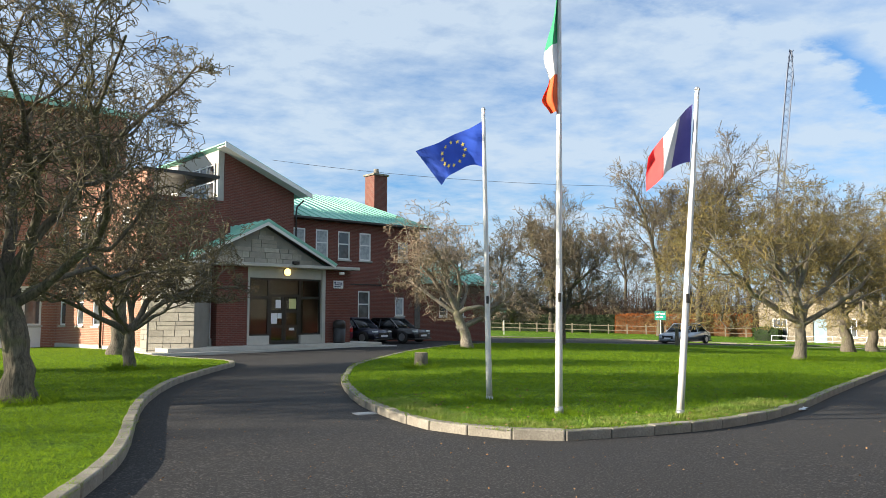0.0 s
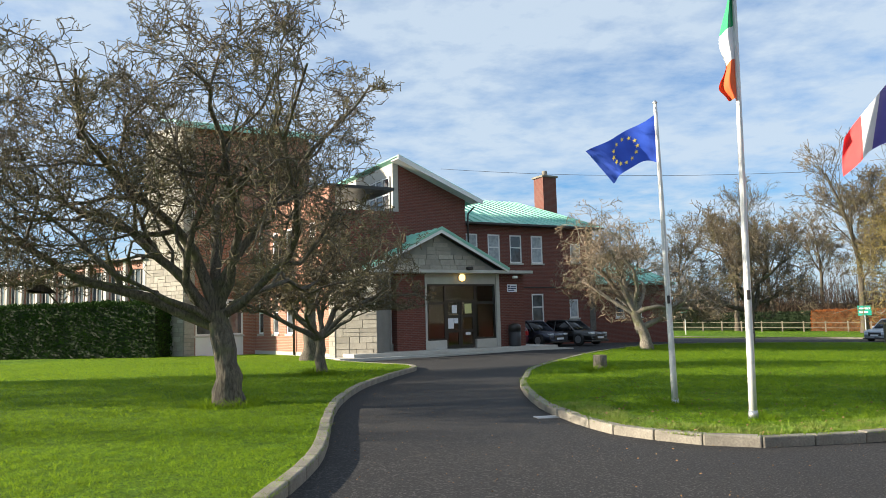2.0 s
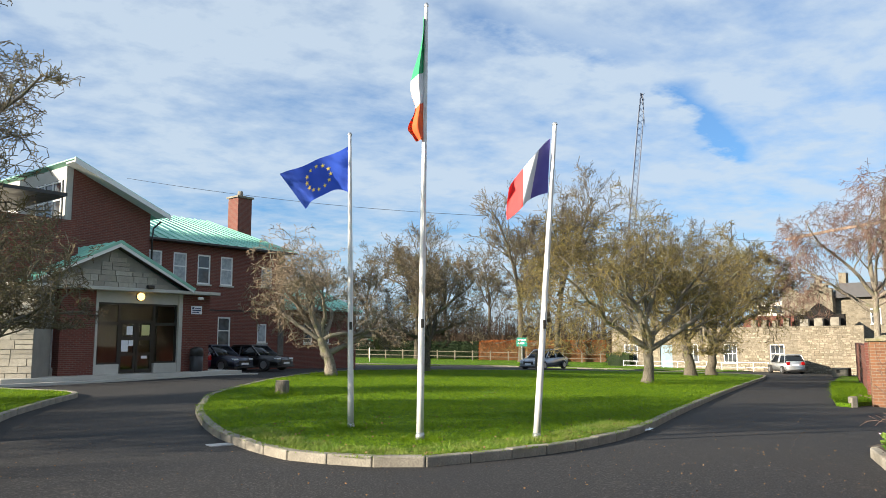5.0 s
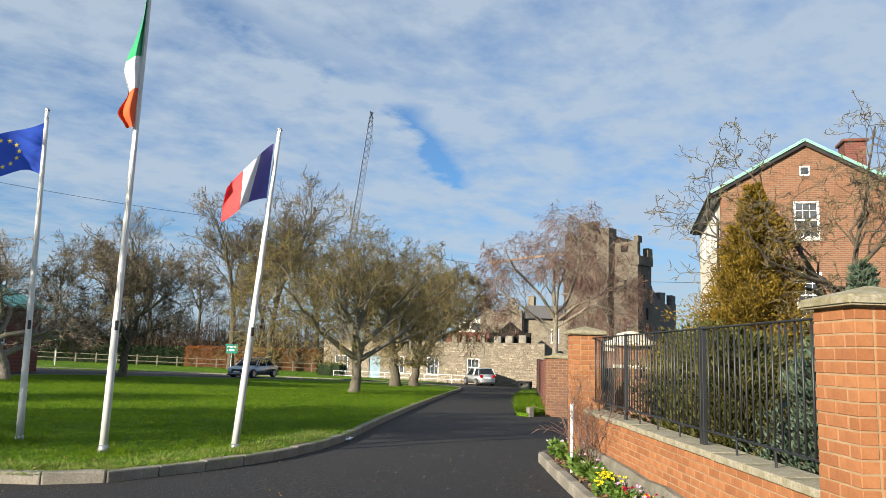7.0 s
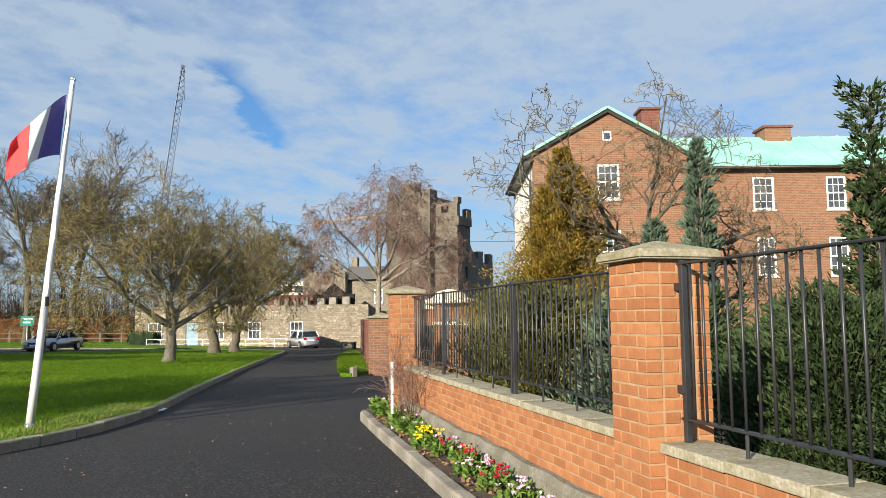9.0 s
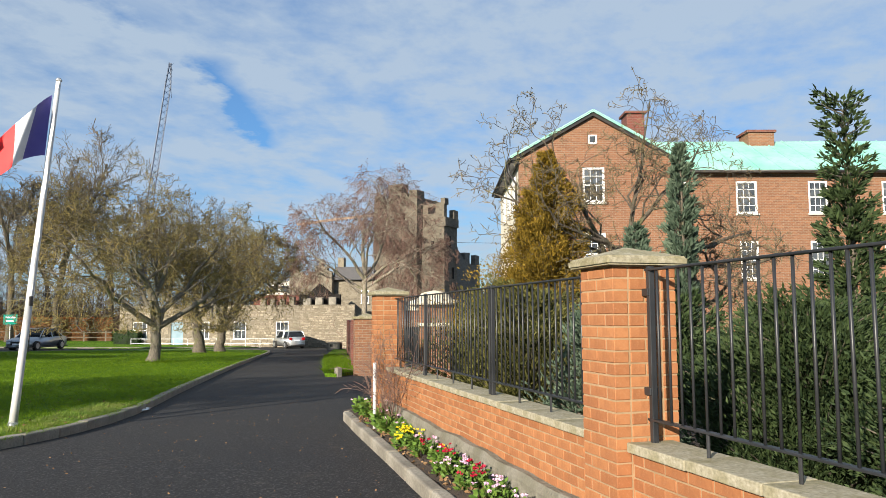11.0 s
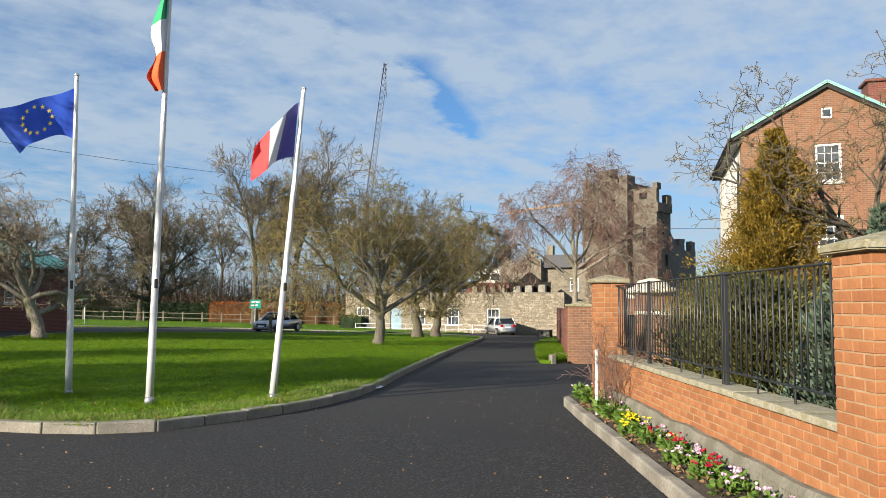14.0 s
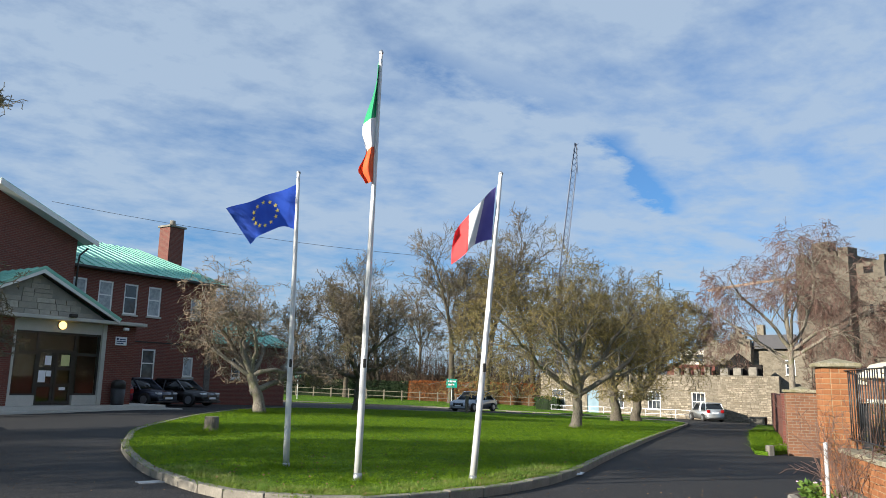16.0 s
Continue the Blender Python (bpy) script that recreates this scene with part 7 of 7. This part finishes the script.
def sA(s, q):
    v = A_AT @ Vector((s, q, 0))
    return v.x, v.y


out_dir = A_ROT - 90
car((17.6, 55.4), 221.0, 4.55, 1.78, 1.47, "paint_silver", "silver-grey saloon car parked at the drive's edge", "saloon")
car((38.3, 56.4), 79.0, 3.78, 1.70, 1.53, "paint_pale", "pale silver hatchback parked before the castle wall", "hatch")
car(sA(2.0, 3.2), out_dir + 180, 3.5, 1.60, 1.36, "paint_red", "dark red hatchback parked against the brick wing", "hatch")
car(sA(3.85, 3.0), out_dir + 14, 3.9, 1.66, 1.32, "paint_navy", "dark navy estate car parked against the brick wing", "hatch")
car(sA(6.2, 2.9), out_dir + 16, 4.1, 1.70, 1.32, "paint_black", "black saloon car parked against the brick wing", "saloon")

# ---- gateway beyond the wall ----
gp = empty("gate_pier", pose(12.8, 12.6, ground_z(12.8, 12.6), 0, 0, 48), "broad brick gate pier with a domed cream cap", "pier")
surface("cream_stone", (0.66, 0.58, 0.44), (0.74, 0.66, 0.52), 2, 30, 0.85)
part("shaft", one_box(-0.38, 0.38, -0.38, 0.38, -0.2, 1.92, bevel=0.01), "brick_house", gp, "orange brick shaft")
part("band", one_box(-0.42, 0.42, -0.42, 0.42, 1.42, 1.50, bevel=0.01), "cream_stone", gp)
smooth(part("cap", tube(bmesh.new(), [(0, 0, 1.92), (0, 0, 2.0), (0, 0, 2.06), (0, 0, 2.2), (0, 0, 2.26)], [0.62, 0.62, 0.42, 0.3, 0.05], 24), "cream_stone", gp, "domed cream stone cap"))
gw = empty("gate_screen", pose(12.45, 13.05, ground_z(12.45, 13.05), 0, 0, -44), "dark steel gate screen under a cream coping", "gate")
part("panel", one_box(-0.6, 0.3, -0.03, 0.03, 0.0, 1.40), "black_metal", gw)
part("head", one_box(-0.6, 0.3, -0.16, 0.16, 1.40, 1.78, bevel=0.01), "brick_house", gw)
part("coping", one_box(-0.65, 0.35, -0.22, 0.22, 1.78, 1.90, bevel=0.02), "cream_stone", gw)
p3 = empty("brick_pier", pose(14.3, 17.45, ground_z(14.3, 17.45), 0, 0, 55), "orange brick pier at the far side of the gateway", "pier", "piers of the garden wall")
part("shaft", one_box(0, 0.55, -0.75, 0.0, -0.2, 1.66, bevel=0.008), "brick_house", p3)
part("cap", one_box(-0.06, 0.61, -0.81, 0.06, 1.66, 1.74, bevel=0.02), "concrete_cap", p3)
part("cap_rise", cap_mesh(0.5, 0.0, 0), "concrete_cap", p3).matrix_local = pose(0.275, -0.375, 1.70)
far_wall = empty("far_garden_wall", pose(17.0, 20.9, 0, 0, 0, 52.1), "dark red brick garden wall along the far drive", "wall", kind="structure")
part("brickwork", one_box(0, 34, -0.3, 0, -2.2, 1.15), "brick_dark", far_wall)
part("gate_end", one_box(-1.1, 0, -0.36, 0.06, -2.2, 1.28), "brick_dark", far_wall)
verge = [(13.45, 17.2), (14.9, 18.2), (16.9, 20.7), (26.0, 32.6), (37.0, 46.6), (36.3, 47.3), (25.0, 33.2), (15.2, 20.2), (13.35, 17.6)]
tagged(obj("verge", sheet(verge, 0.10, 2.5, 0.2), "lawn"), "narrow grass verge under the far wall", "verge", kind="structure")
ks = empty("marker_stone", pose(13.55, 17.25, ground_z(13.55, 17.25)), "small pale stone at the verge end", "stone")
part("stone", one_box(-0.09, 0.09, -0.08, 0.08, -0.1, 0.27, bevel=0.03), "kerb_stone", ks)
box_ = empty("stone_block", pose(36.2, 47.6, ground_z(36.2, 47.6), 0, 0, -52), "low pale concrete block at the end of the drive", "block")
part("block", one_box(-0.2, 0.85, -0.4, 0.4, -0.2, 0.62, bevel=0.03), "kerb_stone", box_)
part("slot", one_box(0.1, 0.3, -0.405, -0.38, 0.3, 0.5), "dark_frame", box_)

# ---- tower crane and overhead wires far off ----
surface("crane_steel", (0.030, 0.050, 0.10), (0.045, 0.07, 0.13), 1, 5, 0.5, bump=0)
cr = empty("crane_jib", pose(81.0, 183.0, 0), "far blue lattice crane jib rising over the trees", "crane")
lo_, hi_ = Vector((0.5, -0.4, 28)), Vector((4.5, -2.2, 66.0))
axis = (hi_ - lo_).normalized()
sidev = axis.cross(Vector((0, 1, 0))).normalized()
backv = axis.cross(sidev)
offs = [sidev * 0.8 + backv * 0.8, sidev * -0.8 + backv * 0.8, backv * -0.9]
for o in offs:
    part("chord", tube(bmesh.new(), [lo_ + o, lo_.lerp(hi_, 0.85) + o * 0.9, hi_ + o * 0.2], 0.14, 5), "crane_steel", cr)
n = 22
for i in range(n):
    a, b = lo_.lerp(hi_, i / n), lo_.lerp(hi_, (i + 1) / n)
    sc = 1 - 0.5 * max(0, i / n - 0.8) * 4
    for j in range(3):
        part("lattice", tube(bmesh.new(), [a + offs[j] * sc, b + offs[(j + 1) % 3] * sc], 0.07, 4), "crane_steel", cr)
part("mast", tube(bmesh.new(), [(0, 0, -3), (0.5, -0.4, 28.5)], 0.8, 4), "crane_steel", cr)
part("hook_line", tube(bmesh.new(), [hi_, hi_ + Vector((0.6, 0, -9))], 0.05, 4), "dark_frame", cr)
k = Nodes("crane_orange")
k.done(k.mix(k.noise(1), (0.34, 0.24, 0.17), (0.40, 0.28, 0.20)), 0.6)
c2 = empty("crane_boom", pose(92, 120, 0), "far pale orange crane boom behind the castle", "crane")
part("boom", tube(bmesh.new(), [(4.5, 19.8, 21.9), (11.5, 15.0, 23.2), (23.0, 5.5, 25.0)], 0.35, 4), "crane_orange", c2)
part("mast", tube(bmesh.new(), [(23.0, 5.5, -3), (23.0, 5.5, 25.5)], 0.5, 4), "crane_orange", c2)
for za, zb, pts in ((17.6, 14.6, ((-17.9, 78.0), (20.2, 77.4))), (14.6, 10.5, ((20.2, 77.4), (62.0, 66.0)))):
    (xa, ya), (xb, yb) = pts
    bm = bmesh.new()
    tube(bm, [(xa + (xb - xa) * t, ya + (yb - ya) * t, za + (zb - za) * t - 2.4 * t * (1 - t)) for t in np.linspace(0, 1, 13)], 0.022, 4)
    tagged(obj("overhead_wire", bm, "dark_frame"), "thin overhead wire crossing the sky", "wire", "overhead wires")
bm = tube(bmesh.new(), [(22 + 40 * t, 62 - 30 * t, 8.2 - 0.5 * t - 1.2 * t * (1 - t)) for t in np.linspace(0, 1, 11)], 0.018, 4)
tagged(obj("overhead_wire", bm, "dark_frame"), "thin overhead wire crossing the sky", "wire", "overhead wires")

# ---- flowers in the bed ----
frs = np.random.RandomState(5)


def bed_point(lx, ly):
    x, y = w2(lx, ly)
    return x, y, ground_z(x, y) + 0.12


def plant(name, label, lx, ly, tall, wide, n_leaf, petals, n_flower, seed, leaf="leaf_bed", leaf_size=0.06):
    """A low clump: leaves fanning from the crown, flowers of several petals on top."""
    rs = np.random.RandomState(seed)
    x, y, z = bed_point(lx, ly)
    root = empty(name, pose(x, y, z), label, "plant", "bedding plants")
    az, r = rs.uniform(0, 6.28, n_leaf), np.sqrt(rs.rand(n_leaf)) * wide
    P = np.stack([r * np.cos(az) * 0.7, r * np.sin(az) * 0.7, rs.rand(n_leaf) * tall * 0.7], 1)
    A = np.stack([np.cos(az), np.sin(az), rs.uniform(0.1, 0.9, n_leaf)], 1)
    leaves("foliage", P, A, leaf_size, leaf_size * 0.6, leaf, root, rs, 0.4)
    for i in range(n_flower):
        a, q = rs.uniform(0, 6.28), math.sqrt(rs.rand()) * wide * 0.85
        c = np.array([q * math.cos(a), q * math.sin(a), tall * rs.uniform(0.75, 1.15)])
        m = 6
        aa = np.arange(m) * 2 * np.pi / m + rs.rand()
        tilt = rs.normal(0, 0.35, 3)
        ax = np.stack([np.cos(aa), np.sin(aa), np.full(m, 0.45)], 1) + tilt
        leaves("flower", np.tile(c, (m, 1)), ax, 0.023, 0.022, petals, root, rs, 0.12)
    return root


sd = 100
for lx, ly, kind in ((4.35, 0.10, "y"), (4.05, 0.08, "y"), (3.75, 0.14, "p"), (3.45, 0.05, "p"), (3.3, 0.2, "r"), (3.05, 0.12, "p"), (2.85, 0.08, "r"), (2.65, 0.18, "r"), (2.5, 0.05, "p"), (2.35, 0.2, "p"), (2.0, 0.12, "r"), (1.85, 0.15, "r"), (1.65, 0.05, "p"), (1.45, 0.1, "p"), (1.1, 0.12, "p"), (0.75, 0.1, "p"), (0.5, 0.16, "y"), (0.2, 0.1, "y"), (-0.3, 0.1, "p")):
    sd += 1
    if kind == "y":
        plant("yellow_pansy", "yellow pansies in a small green clump", lx, ly, 0.14, 0.10, 70, "petal_yellow", 6, sd)
    elif kind == "r":
        plant("red_cyclamen", "crimson cyclamen flowers over mottled leaves", lx, ly, 0.16, 0.11, 80, "petal_red", 6, sd)
    else:
        plant("pink_cyclamen", "pale pink cyclamen flowers over small leaves", lx, ly, 0.13, 0.10, 60, "petal_pink", 4, sd)
prs = random.Random(17)
for i in range(13):
    sd += 1
    lx, ly = prs.uniform(0.1, 4.7), prs.uniform(-0.02, 0.30)
    kind = prs.random()
    if lx > 3.7 or kind < 0.08:
        plant("yellow_pansy", "yellow pansies in a small green clump", lx, ly, 0.12, 0.09, 60, "petal_yellow", 6, sd)
    elif kind < 0.32:
        plant("red_cyclamen", "crimson cyclamen flowers over mottled leaves", lx, ly, 0.13, 0.10, 70, "petal_red", 6, sd)
    else:
        plant("pink_cyclamen", "pale pink cyclamen flowers over small leaves", lx, ly, 0.12, 0.10, 55, "petal_pink", 4, sd)
for lx, ly, t, w in ((5.0, 0.1, 0.18, 0.22), (5.4, 0.05, 0.22, 0.26), (5.9, 0.0, 0.26, 0.28), (6.6, -0.02, 0.26, 0.28), (7.1, 0.0, 0.24, 0.30), (4.7, 0.05, 0.14, 0.16)):
    sd += 1
    plant("leafy_clump", "leafy yellow-green clump at the end of the flower bed", lx, ly, t, w, 260, "petal_pink", 2, sd, "leaf_bed", 0.085)
# dead leaves and stalks on the earth
n = 700
P = np.array([bed_point(frs.uniform(-1.0, 6.5), frs.uniform(-0.04, 0.33)) for _ in range(n)]) + np.stack([np.zeros(n), np.zeros(n), frs.uniform(-0.02, 0.05, n)], 1)
holder = empty("dead_leaves", Matrix.Identity(4), "scattered brown dead leaves on the flower bed", "leaves", kind="stuff")
leaves("leaf_litter", P, frs.normal(0, 1, (n, 3)) * np.array([1, 1, 0.3]), 0.045, 0.03, "dead_leaf", holder, frs, 0.3)
bare = Wood()
MIN_R[0], LOW[0], ENV[0] = 0.0025, 0.0, None
brng = random.Random(6)
for i in range(26):
    lx = 5.45 + brng.uniform(-0.35, 0.6)
    x, y, z = bed_point(lx, brng.uniform(-0.05, 0.15))
    grow(brng, bare, bare, (x, y, z), (brng.uniform(-0.3, 0.3), brng.uniform(-0.3, 0.3), 1.0), brng.uniform(0.5, 1.1), 0.006, 0, [(5, 0.6, 0.5, 0.2, 0.02, 5), (3, 0.7, 0.5, 0.2, 0.0, 4), (0, 0, 0, 0.2, 0, 3)])
me = bare.mesh("rose_stems")
me.materials.append(MATS["twig_birch"])
tagged(new("rose_bush", me), "bare thorny rose stems before the far pier", "shrub")

# bare creeper climbing the castle
crs = np.random.RandomState(44)
creeper = empty("creeper", castle_m, "reddish bare creeper climbing the castle tower", "creeper")
for m_, x0, x1, y_, n_, top_ in ((keep_m, -4.9, 0.0, -0.1, 26000, 13.0), (block_m, -2.5, 0.0, -0.1, 7000, 8.0), (block_m, 0.0, 2.5, 0.1, 7000, 9.0)):
    q = np.stack([crs.uniform(x0, x1, n_), crs.uniform(-0.2, 0.0, n_), crs.uniform(0.2, top_, n_)], 1)
    thick = np.array([noise.noise((a * 0.55, 3.0, b * 0.35)) for a, _, b in q]) * 1.0 + 0.72 - q[:, 2] / top_ * 0.85
    q = q[thick > crs.uniform(0, 1, n_)]
    q[:, 1] += y_
    if y_ > 0:
        q = np.stack([0.1 - q[:, 1], q[:, 0], q[:, 2]], 1)
    g_ = leaves("growth", q, np.tile(np.array([0.0, -0.1, 1.0]), (len(q), 1)), 0.5, 0.035, "twig_birch", creeper, crs, 0.5)
    g_.matrix_local = m_

# ---- grass blades, thickest where the lawn lies near ----


def turf(name, outline, count, near, far, seed, dz, label, tall=0.036, mat="grass_blade"):
    rs = np.random.RandomState(seed)
    xs = [p[0] for p in outline]
    ys = [p[1] for p in outline]
    pts = []
    box_l = (max(min(xs), -26), min(max(xs), 24), max(min(ys), 2), min(max(ys), far))
    while len(pts) < count:
        m = max(2000, min(20000, count))
        x, y = rs.uniform(box_l[0], box_l[1], m), rs.uniform(box_l[2], box_l[3], m)
        d = np.hypot(x, y)
        keep = rs.rand(m) < np.clip((near / d) ** 1.6, 0, 1)
        x, y = x[keep], y[keep]
        ins = np.zeros(len(x), bool)
        for (xa, ya), (xb, yb) in zip(outline, outline[1:] + outline[:1]):
            if ya == yb:
                continue
            c = ((ya > y) != (yb > y)) & (x < (xb - xa) * (y - ya) / (yb - ya) + xa)
            ins ^= c
        pts += list(zip(x[ins], y[ins]))
    pts = np.array(pts[:count])
    z = np.array([ground_z(a, b) for a, b in pts]) + dz - 0.005
    d = np.hypot(pts[:, 0], pts[:, 1])
    clump = np.array([noise.noise((a * 0.9, b * 0.9, 3.0)) for a, b in pts])
    tuft = np.array([noise.noise((a * 5.0, b * 5.0, 8.0)) for a, b in pts])
    fine = np.array([noise.noise((a * 14.0, b * 14.0, 2.0)) for a, b in pts])
    h = tall * rs.uniform(0.4, 1.2, count) * (1 + 0.5 * clump) * (1 + 0.9 * tuft) * (1 + 0.8 * fine)
    w = 0.0034 * np.clip(d / 8, 0.6, 3.0) * rs.uniform(0.7, 1.3, count)
    az = rs.uniform(0, 6.28, count)
    lean = rs.normal(0, 0.9, (count, 2)) * h[:, None]
    base = np.stack([pts[:, 0], pts[:, 1], z], 1)
    s = np.stack([np.cos(az) * w, np.sin(az) * w, np.zeros(count)], 1)
    tipp = base + np.stack([lean[:, 0], lean[:, 1], h], 1)
    v = np.stack([base - s, base + s, tipp], 1).reshape(-1, 3)
    me = quads_mesh(name, v, np.arange(count * 3).reshape(-1, 3))
    me.materials.append(MATS[mat])
    tagged(new(name, me), label, "grass", kind="stuff")


turf("lawn_grass", left_lawn, 400000, 5.5, 34, 1, 0.10, "short green grass blades of the lawn")
turf("island_grass", island_line, 300000, 11.0, 46, 2, 0.10, "short green grass blades of the island")

# longer, yellowed grass along the island's kerb, and tufts about trunks, stump and poles
k = Nodes("grass_dry")
g = k.node("ShaderNodeNewGeometry").outputs["Random Per Island"]
k.done(k.mix(k.range(k.noise(3.0, 3), 0.4, 0.6), k.mix(g, (0.075, 0.16, 0.012), (0.20, 0.31, 0.03)), k.mix(g, (0.15, 0.19, 0.03), (0.27, 0.30, 0.07))), 0.7)
front = [p for p in island_line if p[1] < 12.0]
front = sorted(front, key=lambda p: math.atan2(p[0] - 1.8, 12.0 - p[1]))
turf("kerb_grass", inset(front, 0.14, False) + inset(front, 0.75, False)[::-1], 15000, 40.0, 46, 5, 0.10, "longer yellowed grass along the kerb of the island", 0.05, "grass_dry")
for n_, (x, y, r_) in enumerate(((-6.33, 11.4, 0.60), (-7.75, 18.85, 0.5), (-0.56, 19.2, 0.45), (1.03, 31.8, 0.9), (13.0, 27.8, 0.7), (0.70, 11.66, 0.3), (1.52, 10.1, 0.3), (3.11, 10.1, 0.35))):
    ring = [(x + r_ * math.cos(i * math.pi / 8), y + r_ * math.sin(i * math.pi / 8)) for i in range(16)]
    turf("grass_tuft", ring, 1400 if r_ > 0.4 else 500, 60.0, 46, 40 + n_, 0.10, "rank tuft of longer grass left by the mower", 0.13 if r_ > 0.4 else 0.08)
turf("verge_grass", verge, 14000, 60.0, 46, 6, 0.10, "rough grass of the verge under the far wall", 0.11)
irs = np.random.RandomState(8)
q = np.stack([irs.uniform(-2, 7, 4000), irs.uniform(8.6, 20, 4000)], 1)
q = [p for p in q if inside(p[0], p[1], island_line) and irs.rand() < (2.0 / max(1.0, p[1] - 8.0)) ** 1.5][:320]
holder = empty("fallen_leaves", Matrix.Identity(4), "brown fallen leaves caught in the grass of the island", "leaves", kind="stuff")
leaves("leaf_litter", np.array([(a, b, ground_z(a, b) + 0.135) for a, b in q]), irs.normal(0, 1, (len(q), 3)) * np.array([1, 1, 0.4]), 0.034, 0.024, "dead_leaf", holder, irs, 0.3)

# leaf scraps and crumbs blown over the drive
rrs = np.random.RandomState(31)
n = 900
q = np.stack([rrs.uniform(-6, 10, 6 * n), rrs.uniform(2.2, 16, 6 * n)], 1)
on_road = [p for p in q if not inside(p[0], p[1], island_line) and not inside(p[0], p[1], left_lawn) and (p[0] - 3.63) * 0.86 - (p[1] - 2.05) * 0.51 < -0.65][:n]
P = np.array([(a, b, ground_z(a, b) + 0.006) for a, b in on_road])
holder = empty("road_litter", Matrix.Identity(4), "scraps of dry leaf scattered on the asphalt", "leaves", kind="stuff")
leaves("scraps", P, rrs.normal(0, 1, (len(P), 3)) * np.array([1, 1, 0.12]), 0.022, 0.014, "dead_leaf", holder, rrs, 0.05)
